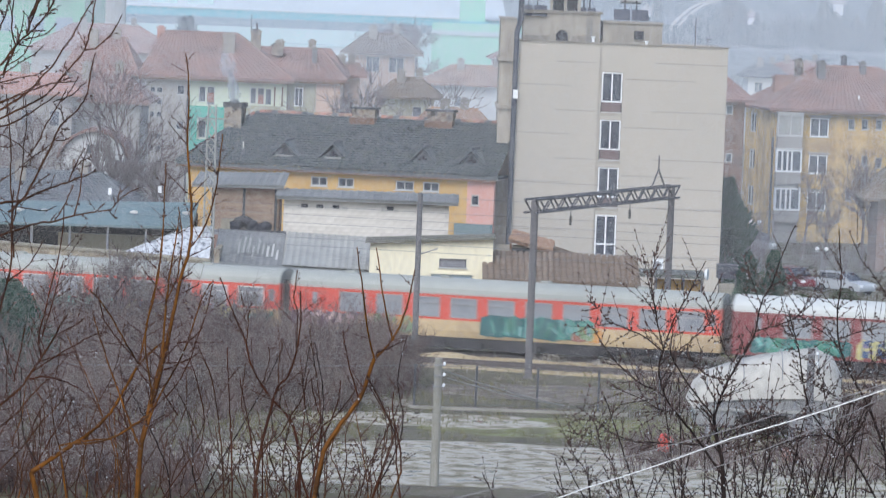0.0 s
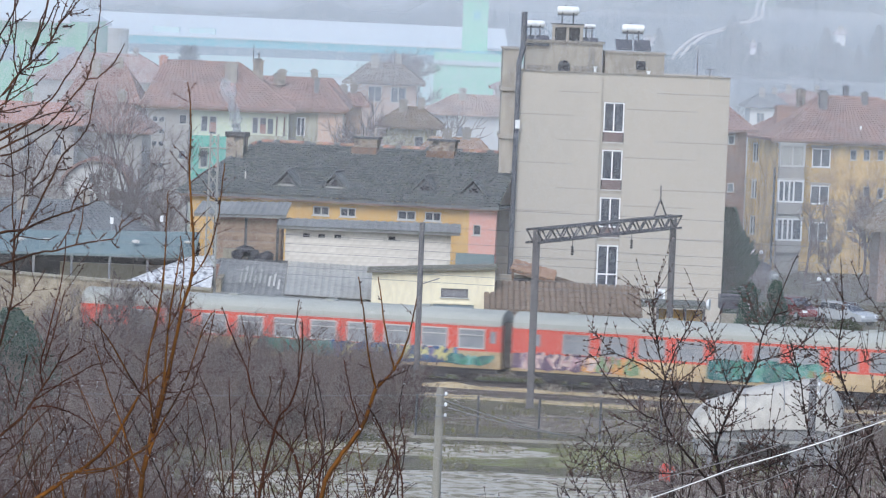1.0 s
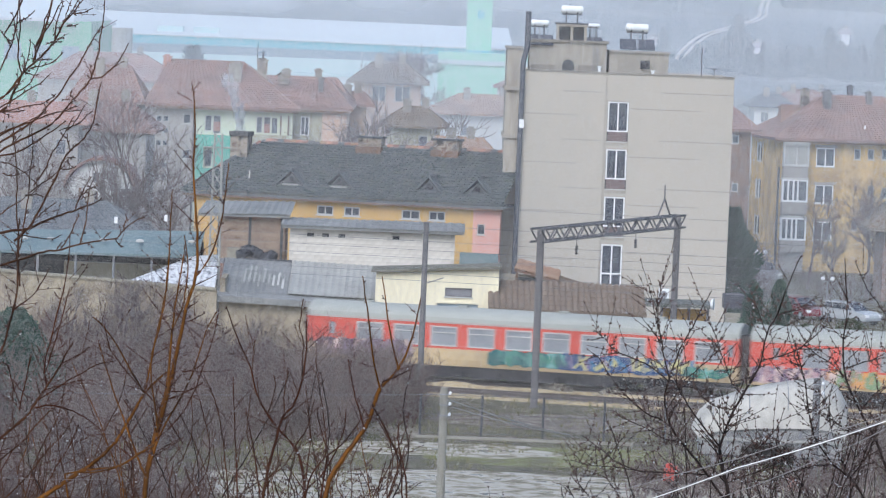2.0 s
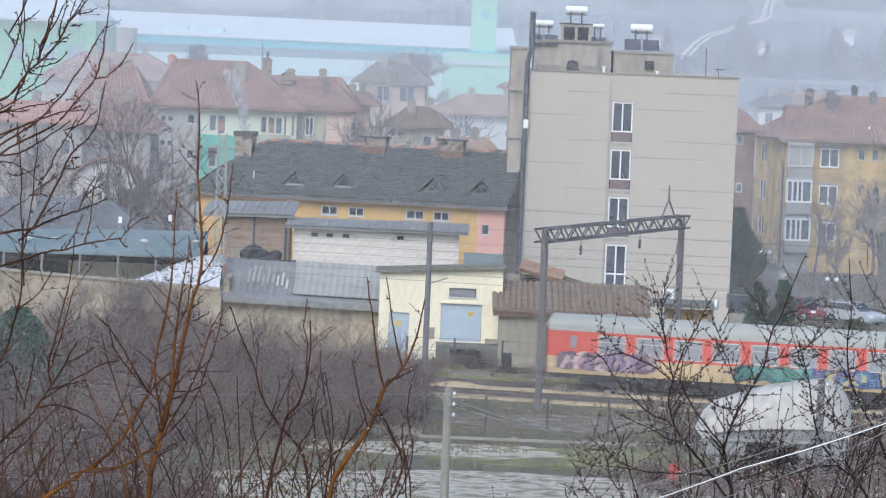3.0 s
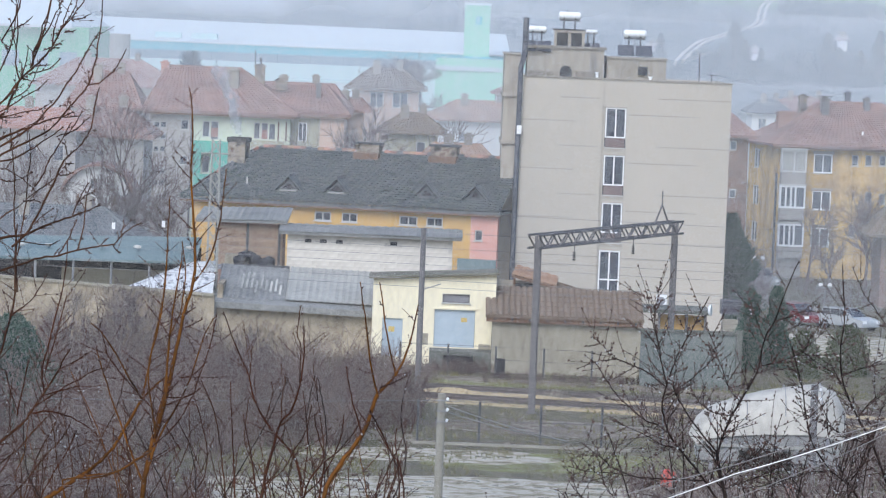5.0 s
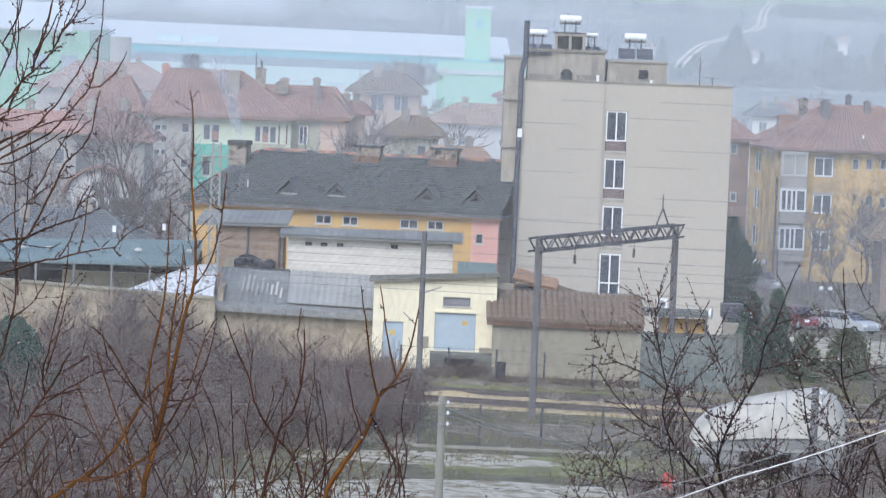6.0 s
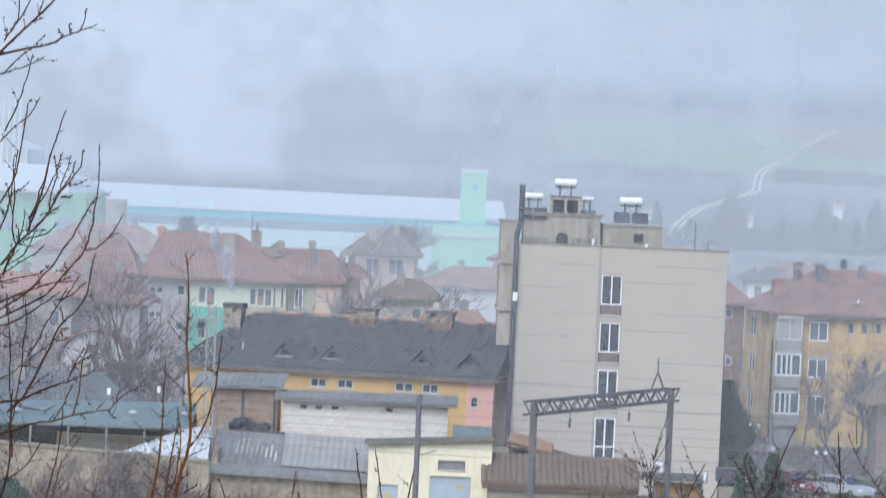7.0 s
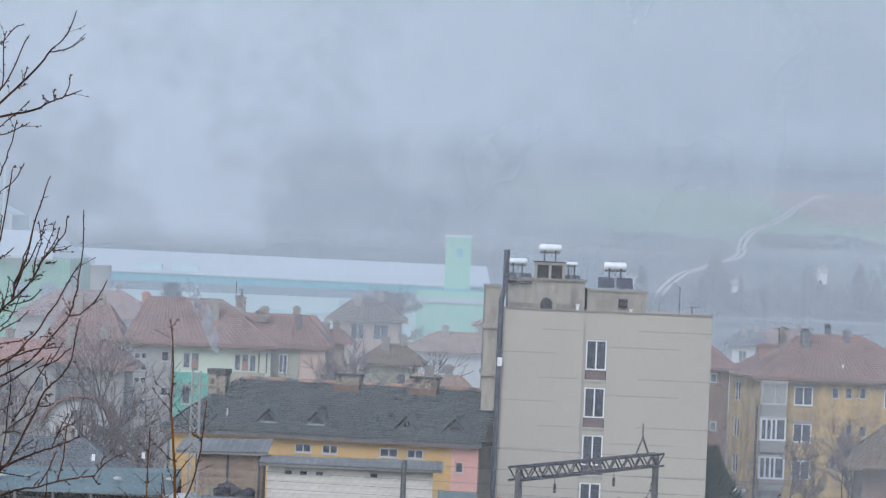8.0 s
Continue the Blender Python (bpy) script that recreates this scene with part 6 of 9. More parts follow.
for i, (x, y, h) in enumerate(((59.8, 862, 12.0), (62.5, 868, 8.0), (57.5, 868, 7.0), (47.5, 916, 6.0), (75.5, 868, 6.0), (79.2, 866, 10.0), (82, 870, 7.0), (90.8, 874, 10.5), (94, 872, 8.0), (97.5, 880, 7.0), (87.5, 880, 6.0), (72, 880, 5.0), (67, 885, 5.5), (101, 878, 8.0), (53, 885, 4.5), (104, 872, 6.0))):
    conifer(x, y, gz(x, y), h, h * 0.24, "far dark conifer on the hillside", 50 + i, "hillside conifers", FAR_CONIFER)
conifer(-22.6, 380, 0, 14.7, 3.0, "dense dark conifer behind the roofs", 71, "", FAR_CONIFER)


# A gently waved upright see-through sheet stands in for the hill's mist.
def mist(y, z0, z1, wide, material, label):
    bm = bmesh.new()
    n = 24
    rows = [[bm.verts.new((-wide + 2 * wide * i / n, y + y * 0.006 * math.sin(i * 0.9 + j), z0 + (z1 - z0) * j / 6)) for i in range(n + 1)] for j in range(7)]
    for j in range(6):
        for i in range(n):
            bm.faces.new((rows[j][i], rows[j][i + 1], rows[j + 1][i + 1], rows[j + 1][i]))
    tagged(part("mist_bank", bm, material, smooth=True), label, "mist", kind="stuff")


# Pale threads whose colour and coverage stand in for haze.
HAZE_THREAD = mat("haze_thread_grey", (192, 199, 210), (186, 194, 206), 0.9, 1, 4, 0)


NEAR_HAZE_THREAD = mat("near_haze_thread_grey", (196, 194, 195), (190, 188, 190), 0.9, 1, 4, 0)


def haze_curtain(y, z1, half, spacing, cover, label, z_least=None):
    """Haze stand-in: a flat curtain of thin pale opaque threads at depth y, closely and evenly spaced, each broken into
    lengths.
    """
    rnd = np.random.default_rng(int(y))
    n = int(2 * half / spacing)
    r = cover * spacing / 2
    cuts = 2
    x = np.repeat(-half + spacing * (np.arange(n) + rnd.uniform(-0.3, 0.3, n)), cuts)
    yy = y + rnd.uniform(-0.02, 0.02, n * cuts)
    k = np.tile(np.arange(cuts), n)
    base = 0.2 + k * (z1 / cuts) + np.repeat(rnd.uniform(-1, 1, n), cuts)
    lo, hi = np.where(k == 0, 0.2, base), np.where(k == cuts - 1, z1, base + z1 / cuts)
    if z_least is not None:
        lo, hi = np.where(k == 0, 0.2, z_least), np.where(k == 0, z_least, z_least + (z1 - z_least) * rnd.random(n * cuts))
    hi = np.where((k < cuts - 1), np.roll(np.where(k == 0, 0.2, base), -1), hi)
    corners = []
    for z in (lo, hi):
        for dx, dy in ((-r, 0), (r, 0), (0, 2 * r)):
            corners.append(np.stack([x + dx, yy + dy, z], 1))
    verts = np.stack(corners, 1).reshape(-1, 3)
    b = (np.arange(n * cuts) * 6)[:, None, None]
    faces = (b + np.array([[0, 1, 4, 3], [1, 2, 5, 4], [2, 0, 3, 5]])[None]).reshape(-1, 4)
    me = bpy.data.meshes.new("haze_curtain")
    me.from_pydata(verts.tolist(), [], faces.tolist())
    me.materials.append(NEAR_HAZE_THREAD if y < 200 else HAZE_THREAD)
    tagged(new("haze_curtain", me), label, "rain", kind="stuff")


# Added curtains at set depths lay haze over everything behind them.
haze_curtain(160, 33, 22, 0.003, 0.105, "curtain of fine grey haze threads before the railway")
haze_curtain(260.7, 42, 36, 0.0045, 0.07, "curtain of fine grey haze threads before the hotel")
haze_curtain(292.5, 46, 40, 0.005, 0.14, "curtain of fine grey haze threads between the houses")
haze_curtain(600, 21, 84, 0.0105, 0.12, "curtain of fine grey haze threads before the factory")
haze_curtain(845, 50, 118, 0.015, 0.12, "curtain of fine grey haze threads at the foot of the hill", 6)
haze_curtain(369.6, 54, 53, 0.0065, 0.28, "curtain of fine grey haze threads over the far flat")
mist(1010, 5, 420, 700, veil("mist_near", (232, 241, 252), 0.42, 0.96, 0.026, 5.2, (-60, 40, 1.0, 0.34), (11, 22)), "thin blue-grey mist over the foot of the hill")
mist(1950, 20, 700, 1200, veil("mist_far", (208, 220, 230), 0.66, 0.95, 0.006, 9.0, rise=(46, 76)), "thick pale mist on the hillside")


# ---- catenary gantry, masts and poles ----
def gantry():
    a, b = Vector((5.24, 210.6, 0)), Vector((13.1, 229, 0))
    g = thing("catenary_gantry", *a, "grey steel lattice catenary portal on two posts", "gantry")
    u = (b - a).normalized()
    side = Vector((u.y, -u.x, 0))
    for p, top in ((a, 8.95), (b, 9.1)):
        bm = bmesh.new()
        for k, l in ((-0.11, -0.11), (0.11, -0.11), (-0.11, 0.11), (0.11, 0.11)):
            c = p + u * k + side * l
            rod(bm, c, c + Vector((0, 0, top)), 0.055, n=4)
        bx(bm, p.x - 0.09, p.x + 0.09, p.y - 0.09, p.y + 0.09, 0, top - 0.3)
        bx(bm, p.x - 0.24, p.x + 0.24, p.y - 0.24, p.y + 0.24, 0, 0.1)
        part("post", bm, POLE_CONC, g)
    bm = bmesh.new()
    L = (b - a).length
    lo, hi = 8.35, 9.0
    e0, e1 = -0.7, L + 0.5
    for l in (-0.28, 0.28):
        for z in (lo, hi):
            p = a + u * e0 + side * l
            q = a + u * e1 + side * l
            rod(bm, p + Vector((0, 0, z)), q + Vector((0, 0, z + 0.04)), 0.065, n=5)
        k = 22
        for i in range(k):
            s0, s1 = e0 + (e1 - e0) * i / k, e0 + (e1 - e0) * (i + 1) / k
            dz0, dz1 = 0.04 * (s0 - e0) / (e1 - e0), 0.04 * (s1 - e0) / (e1 - e0)
            z0, z1 = (lo, hi) if i % 2 else (hi, lo)
            rod(bm, a + u * s0 + side * l + Vector((0, 0, z0 + dz0)), a + u * s1 + side * l + Vector((0, 0, z1 + dz1)), 0.045, n=5)
    part("lattice_beam", bm, POLE_CONC, g)
    c = a + u * (L * 0.89) + Vector((0, 0, 9.05))
    bm = bmesh.new()
    rod(bm, c - u * 1.0, c + Vector((0, 0, 0.95)), 0.05)
    rod(bm, c + u * 1.0, c + Vector((0, 0, 0.95)), 0.05)
    rod(bm, c + Vector((0, 0, 0.9)), c + Vector((0, 0, 1.7)), 0.04)
    part("peak", bm, POLE_CONC, g)
    for s in (0.25, 0.68):
        c = a + u * (L * s)
        bm = bmesh.new()
        rod(bm, c + Vector((0, 0, 8.4)), c + Vector((0, 0, 7.5)), 0.02)
        for k in range(4):
            rod(bm, c + Vector((0, 0, 7.95 - k * 0.12)), c + Vector((0, 0, 7.87 - k * 0.12)), 0.1, 0.06, n=8)
        part("insulator", bm, STEEL_DARK, g)


def wire(name, p, q, sag, r, material, label, category="wire", n=16):
    p, q = Vector(p), Vector(q)
    pts = [p.lerp(q, i / n) - Vector((0, 0, 4 * sag * (i / n) * (1 - i / n))) for i in range(n + 1)]
    v, f = [], []
    tube(v, f, pts, r, r, 5)
    return tagged(raw(name, v, f, material), label, category)


gantry()
for n, z, k in ((0, 7.25, 0.3), (0, 5.75, 0.02), (-5.2, 7.2, 0.35), (-5.2, 5.7, 0.02), (-8.2, 9.1, 0.4), (5.5, 7.4, 0.3), (5.5, 9.4, 0.35)):
    wire("overhead_wire", along(-80, n, z), along(80, n, z), k, 0.012, WIRE, "thin dark overhead wire along the railway", n=24)


def pole(x, y, top, r, label, name="concrete_pole", material=None, brackets=0):
    p = thing(name, x, y, gz(x, y), label, "pole", "poles by the railway")
    bm = bmesh.new()
    rod(bm, (x, y, gz(x, y) - 0.2), (x, y, top), r, r * 0.8, n=12)
    part("shaft", bm, material or POLE_CONC, p)
    for i in range(brackets):
        z = top - 0.25 - i * 0.42
        bm = bmesh.new()
        rod(bm, (x - r, y - r - 0.05, z), (x + r + 0.06, y - r - 0.05, z), 0.025)
        part("bracket", bm, STEEL_GREY, p)
        bm = bmesh.new()
        blob(bm, (x + r + 0.04, y - r - 0.05, z + 0.06), (0.07, 0.07, 0.09), i, 0.1, 1)
        part("insulator", bm, TANK_WHITE, p, "white porcelain insulator")
    return p


pole(-0.5, 206, 9.35, 0.165, "slim grey concrete catenary pole")
pole(0.57, 165, 5.05, 0.19, "pale square-cut concrete post with white insulators", "concrete_post", POST_CONC, 3)
pole(16.95, 184, 4.35, 0.2, "grey concrete pole beside the white tank with white insulators", brackets=2)
for k, z in ((0.7, 4.6), (0.9, 4.3)):
    wire("guy_wire", (k, 165, z), (6.6, 195, 0.3), 0.1, 0.02, CABLE_GREY, "thin pale guy wire to the ground")
wire("post_wire", (0.7, 165, 4.8), (-40, 150, 6.0), 0.5, 0.012, WIRE, "thin wire from the post")


def mast():
    m = thing("lattice_mast", -12.75, 243, 4.3, "pale steel lattice mast standing among the sheds", "mast")
    bm = bmesh.new()
    w0, w1, z0, z1 = 0.34, 0.22, 0.0, 12.0
    cs = [(-1, -1), (1, -1), (1, 1), (-1, 1)]

    def at(i, z):
        w = w0 + (w1 - w0) * (z - z0) / (z1 - z0)
        return Vector((-12.75 + cs[i % 4][0] * w, 243 + cs[i % 4][1] * w, z))
    for i in range(4):
        rod(bm, at(i, z0), at(i, z1), 0.05, n=5)
        k = 16
        for j in range(k):
            za, zb = z1 * j / k, z1 * (j + 1) / k
            rod(bm, at(i, za), at(i + 1, zb), 0.028, n=4)
            rod(bm, at(i + 1, za), at(i, zb), 0.028, n=4)
    part("lattice", bm, SHEET_LIGHT, m)
    bm = bmesh.new()
    rod(bm, (-13.6, 243, 11.2), (-12.0, 243, 11.2), 0.05)
    part("crossarm", bm, SHEET_LIGHT, m)


mast()


# ---- fences, wall pieces, lamps and cars by the hotel ----
def fence(x0, x1, y0, y1, n, h, label, mesh_rows=3):
    f = thing("wire_fence", x0, y0, 0, label, "fence")
    for i in range(n):
        u = i / (n - 1)
        x, y = x0 + (x1 - x0) * u, y0 + (y1 - y0) * u
        bm = bmesh.new()
        rod(bm, (x, y, -0.1), (x, y, h), 0.055, n=6)
        part("post", bm, STEEL_DARK, f)
    for k in range(mesh_rows):
        z = 0.25 + (h - 0.3) * k / (mesh_rows - 1)
        bm = bmesh.new()
        rod(bm, (x0, y0, z), (x1, y1, z), 0.014, n=4)
        part("strand", bm, STEEL_DARK, f)
    return f


fence(-0.4, 16.7, 194.1, 195.7, 7, 2.05, "dark steel wire fence along the wet yard")
fence(-1.6, 14.2, 231.3, 229.6, 7, 1.7, "thin dark wire fence along the railway")
part("curb", box(-0.6, 9.5, 194.0, 194.25, 0, 0.12), POST_CONC, thing("curb", -0.6, 194, 0, "low pale concrete curb below the fence", "curb", kind="structure"))

g = thing("garden_wall", 14, 228, 0, "dark green-grey plastered garden wall by the hotel", "wall", kind="structure")
part("wall", box(11.45, 16.6, 228, 228.3, 0, 3.05), mat("green_grey_plaster", (114, 120, 117), (78, 86, 88), 0.9, 1.4, 8, 0.2, streak=2), g)
part("coping", box(11.4, 16.62, 227.9, 228.4, 3.052, 3.2), DOCK, g)
part("pillar", box(16.63, 16.95, 227.85, 228.45, 0, 3.3), DOCK, g)
t = thing("terrace", 14, 245, 0, "covered hotel terrace with a dark flat roof", "terrace")
part("wall", box(13.4, 16.1, 245.6, 245.9, 0, 2.75), YELLOW, t)
part("roof", box(12.0, 16.25, 244.6, 249, 2.9, 3.1), DOCK, t)
for x in (13.3, 14.9, 16.0):
    part("pillar", box(x - 0.08, x + 0.08, 244.8, 245.0, 0, 2.898), POLE_CONC, t)
part("bench", box(14.0, 14.7, 245.2, 245.58, 0.4, 1.6), OCHRE_SIGN, t)
w = thing("stair_steps", 17.6, 246, 0, "pale concrete steps up to the hotel", "steps")
for k in range(7):
    part("step", box(17.1, 18.0, 244.5 + k * 0.3, 244.8 + k * 0.3, 0, 0.9 + 0.28 * k), POST_CONC, w)
a = thing("awning_box", 17.9, 250, 0, "dark grey box-shaped awning beside the hotel steps", "awning")
part("canopy", box(17.25, 18.45, 250, 251.5, 2.6, 3.4), PIPE_BLACK, a)
for x in (17.35, 18.35):
    part("post", box(x - 0.05, x + 0.05, 250.05, 250.15, 0, 2.598), STEEL_DARK, a)
k = thing("air_conditioner", 14.15, 267.6, 3.0, "white wall-mounted air conditioner unit", "air conditioner")
part("case", box(14.31, 14.96, 267.4, 267.98, 1.65, 2.45), TANK_WHITE, k)
bm = bmesh.new()
rod(bm, (14.6, 267.37, 2.06), (14.6, 267.41, 2.06), 0.26, n=18)
part("fan", bm, STEEL_GREY, k)
bm = bmesh.new()
rod(bm, (14.6, 267.35, 2.06), (14.6, 267.372, 2.06), 0.1, n=10)
part("fan_hub", bm, STEEL_DARK, k)
part("bracket", box(14.36, 14.9, 267.45, 267.98, 1.58, 1.645), STEEL_DARK, k)
d = thing("satellite_dish", 16.2, 244.6, 3.1, "small white satellite dish on the terrace roof", "satellite dish")
bm = bmesh.new()
rod(bm, (16.26, 244.4, 3.2), (16.12, 244.5, 3.2), 0.36, 0.24, n=18)
bm.transform(Matrix.Translation((16.2, 244.5, 3.2)) @ Matrix.Rotation(radians(22), 4, "Z") @ Matrix.Translation((-16.2, -244.5, -3.2)))
part("dish", bm, TANK_WHITE, d)
bm = bmesh.new()
rod(bm, (16.18, 244.7, 3.1), (16.18, 244.55, 3.2), 0.04)
part("stand", bm, STEEL_GREY, d)

conifer(19.5, 276, 0, 7.2, 2.2, "broad dark green conifer beside the hotel", 81, sprays=7000)
conifer(18.35, 241, 0, 4.6, 0.95, "dense dark cypress beside the hotel", 82, sprays=7000)
conifer(20.0, 243, 0, 4.7, 1.0, "short dense conical cypress", 83, sprays=7000)


def car(x, y, yaw, paint, label):
    """An estate car along its own x, front at +x, wheels on z = 0."""
    c = thing("car", 0, 0, 0, label, "car", "parked cars")
    bm = bmesh.new()
    prism(bm, [(-2.1, 0.32), (2.1, 0.32), (2.15, 0.6), (2.02, 0.78), (1.0, 0.92), (-2.05, 0.95), (-2.14, 0.6)], -0.84, 0.84)
    bmesh.ops.bevel(bm, geom=bm.edges[:], offset=0.06, segments=2, affect="EDGES")
    body = part("body", bm, paint, c)
    bm = bmesh.new()
    prism(bm, [(-2.0, 0.94), (0.95, 0.92), (0.15, 1.42), (-1.65, 1.45)], -0.72, 0.72)
    bmesh.ops.bevel(bm, geom=bm.edges[:], offset=0.06, segments=2, affect="EDGES")
    part("cabin", bm, paint, c)
    for s in (-1, 1):
        for o in ([(-1.85, 0.98), (-1.05, 0.98), (-1.05, 1.36), (-1.6, 1.36)], [(-0.97, 0.98), (-0.2, 0.98), (-0.2, 1.36), (-0.97, 1.36)], [(-0.12, 0.98), (0.72, 0.98), (0.12, 1.36), (-0.12, 1.36)]):
            bm = bmesh.new()
            prism(bm, o, s * 0.725 - 0.01, s * 0.725 + 0.01)
            part("side_window", bm, GLASS, c)
        part("headlight", box(2.0, 2.12, s * 0.62 - 0.16, s * 0.62 + 0.16, 0.58, 0.74), TANK_WHITE, c)
    bm = bmesh.new()
    slab(bm, [(0.98, -0.62, 0.95), (0.98, 0.62, 0.95), (0.22, 0.6, 1.42), (0.22, -0.6, 1.42)], 0.03)
    part("windscreen", bm, GLASS, c)
    for px in (-1.32, 1.36):
        for s in (-1, 1):
            bm = bmesh.new()
            rod(bm, (px, s * 0.78 - 0.1, 0.31), (px, s * 0.78 + 0.1, 0.31), 0.31, n=18)
            w = part("wheel", bm, TYRE, c)
            bm = bmesh.new()
            rod(bm, (px, s * 0.885, 0.31), (px, s * 0.9, 0.31), 0.19, n=14)
            part("rim", bm, STEEL_GREY, w)
    c.matrix_basis = pose(x, y, 0.012, 0, 0, yaw)


car(27.5, 276.8, -50, CAR_WHITE, "silver estate car parked on wet asphalt")
car(24.5, 279.5, -66, CAR_RED, "maroon hatchback parked by the cypress")
car(24.7, 317, -75, CAR_WHITE, "white car parked before the ochre house")


def street_lamp(x, y, h, label):
    s = thing("street_lamp", x, y, gz(x, y), label, "street lamp", "globe street lamps")
    bm = bmesh.new()
    rod(bm, (x, y, gz(x, y)), (x, y, gz(x, y) + h), 0.07, 0.05, n=8)
    rod(bm, (x - 0.34, y, h - 0.1), (x + 0.34, y, h - 0.1), 0.035)
    part("post", bm, STEEL_GREY, s)
    for k in (-0.32, 0.32):
        bm = bmesh.new()
        blob(bm, (x + k, y, h + 0.08), (0.15, 0.15, 0.15), 0, 0.0, 2)
        part("globe", bm, LAMP_GLOBE, s, "white glass globe", smooth=True)


street_lamp(23.18, 300, 3.12, "globe street lamp with two white globes")
street_lamp(27.1, 290, 2.0, "globe street lamp with two white globes")


# ---- white tank wagon-like tent in the near yard ----
def tarp_tank():
    t = thing("covered_tank", 15.5, 186, 0, "rounded tank under white tarpaulin on a grey frame", "tank")
    bm = bmesh.new()
    prof = [(-3.75, 1.6), (-3.45, 2.4), (-3.0, 2.85), (-1.75, 3.38), (-0.5, 3.68), (0.7, 3.95), (1.85, 4.1), (2.7, 3.72), (3.15, 2.9), (3.2, 2.1)]
    k = 9
    rows = []
    for j in range(k):
        a = math.pi * j / (k - 1)
        row = []
        for i, (x, z) in enumerate(prof):
            sag = 0.12 * noise.noise(Vector((x * 0.9, j * 0.8, 2)))
            row.append(bm.verts.new((15.5 + x * (0.92 + 0.08 * math.sin(a)), 186 + 1.5 - 1.5 * math.cos(a) * 1.0, 1.2 + (z - 1.2) * (math.sin(a) ** 0.45 if 0 < j < k - 1 else 0.25) + sag)))
        rows.append(row)
    for a, b in zip(rows, rows[1:]):
        for i in range(len(prof) - 1):
            bm.faces.new((a[i], a[i + 1], b[i + 1], b[i]))
    part("tarpaulin", bm, TANK_TARP, t, "white wrinkled tarpaulin", smooth=True)
    for x, z in ((12.6, 2.9), (14.2, 3.5), (15.9, 3.93), (17.5, 4.08)):
        bm = bmesh.new()
        pts = [(x, 186 + 1.5 - 1.53 * math.cos(a), 1.2 + (z - 1.17) * max(0.25, math.sin(a)) ** 0.45) for a in (math.pi * k / 12 for k in range(1, 12))]
        for p, q in zip(pts, pts[1:]):
            rod(bm, p, q, 0.022, n=5)
        part("strap", bm, STEEL_GREY, t)
    part("lower_body", box(12.1, 18.35, 186.12, 188.7, 0.62, 2.0), TANK_SIDE, t, "dull grey stained tank side")
    for x in (13.3, 14.9, 16.5, 17.8):
        part("side_rib", box(x - 0.05, x + 0.05, 186.06, 186.118, 0.64, 1.95), STEEL_GREY, t)
    part("side_rail", box(12.1, 18.4, 186.02, 186.058, 1.25, 1.38), SHEET_LIGHT, t)
    part("frame", box(12.3, 18.4, 186.2, 188.6, 0.5, 0.618), STEEL_DARK, t)
    for x in (12.7, 14.5, 16.4, 18.2):
        part("leg", box(x - 0.12, x + 0.12, 186.25, 186.5, 0, 0.498), STEEL_GREY, t)
        part("skirt", box(13.9, 16.2, 185.9, 186.015, 0.3, 1.15), SHEET_LIGHT, t)


tarp_tank()
for x, y, h, r, m, label in ((10.5, 180.3, 0.72, 0.36, RED_PLASTIC, "crumpled red plastic drum on the ground"), (15.55, 178, 0.6, 0.26, RED_TILE_NEW, "small orange plastic bucket on the ground")):
    q = thing("plastic_drum", x, y, 0, label, "drum")
    bm = bmesh.new()
    rod(bm, (x, y, 0), (x, y, h * 0.75), r * 0.85, r, n=16)
    rod(bm, (x, y, h * 0.75), (x + 0.05, y, h), r, r * 0.6, n=16)
    for v in bm.verts:
        v.co += Vector((1, 0.4, 0.6)) * 0.16 * r * noise.noise(v.co * 5)
    part("shell", bm, m, q)
    bm = bmesh.new()
    rod(bm, (x - r, y, h * 0.95), (x - r * 0.5, y - r, h * 0.7), 0.02)
    part("handle", bm, STEEL_GREY, q)


# Barrel shape made up for a small dark stump by the shed.
b = thing("barrel", 3.95, 231.6, 0, "dark barrel-shaped object by the shed wall", "barrel")
bm = bmesh.new()
rod(bm, (3.95, 231.6, 0), (3.95, 231.6, 0.95), 0.26, n=16)
part("drum", bm, UNDER, b)
for z in (0.3, 0.62):
    bm = bmesh.new()
    rod(bm, (3.95, 231.6, z), (3.95, 231.6, z + 0.04), 0.275, n=16)
    part("hoop", bm, STEEL_DARK, b)
rnd = random.Random(12)
verts, faces = [], []
for cx, cy, spread, n in ((6.6, 219.6, 1.0, 260), (9.5, 217.9, 1.3, 260), (-2.2, 195.2, 0.9, 200)):
    for _ in range(n):
        dx, dy = rnd.gauss(0, spread * 0.5), rnd.gauss(0, spread * 0.3)
        z, e = max(0.0, 0.42 * math.exp(-(dx * dx + dy * dy * 2) / spread)) * rnd.random(), rnd.uniform(0.05, 0.14)
        c, k = Vector((cx + dx, cy + dy, z)), len(verts)
        verts += [c + Vector((rnd.uniform(-e, e), rnd.uniform(-e, e), rnd.uniform(-e * 0.5, e))) for _ in range(4)]
        faces += [(k, k + 1, k + 2), (k, k + 2, k + 3), (k, k + 3, k + 1), (k + 1, k + 3, k + 2)]
tagged(raw("rubble_heaps", verts, faces, STONE), "pale low heaps of rubble beside the tracks", "rubble", kind="stuff")


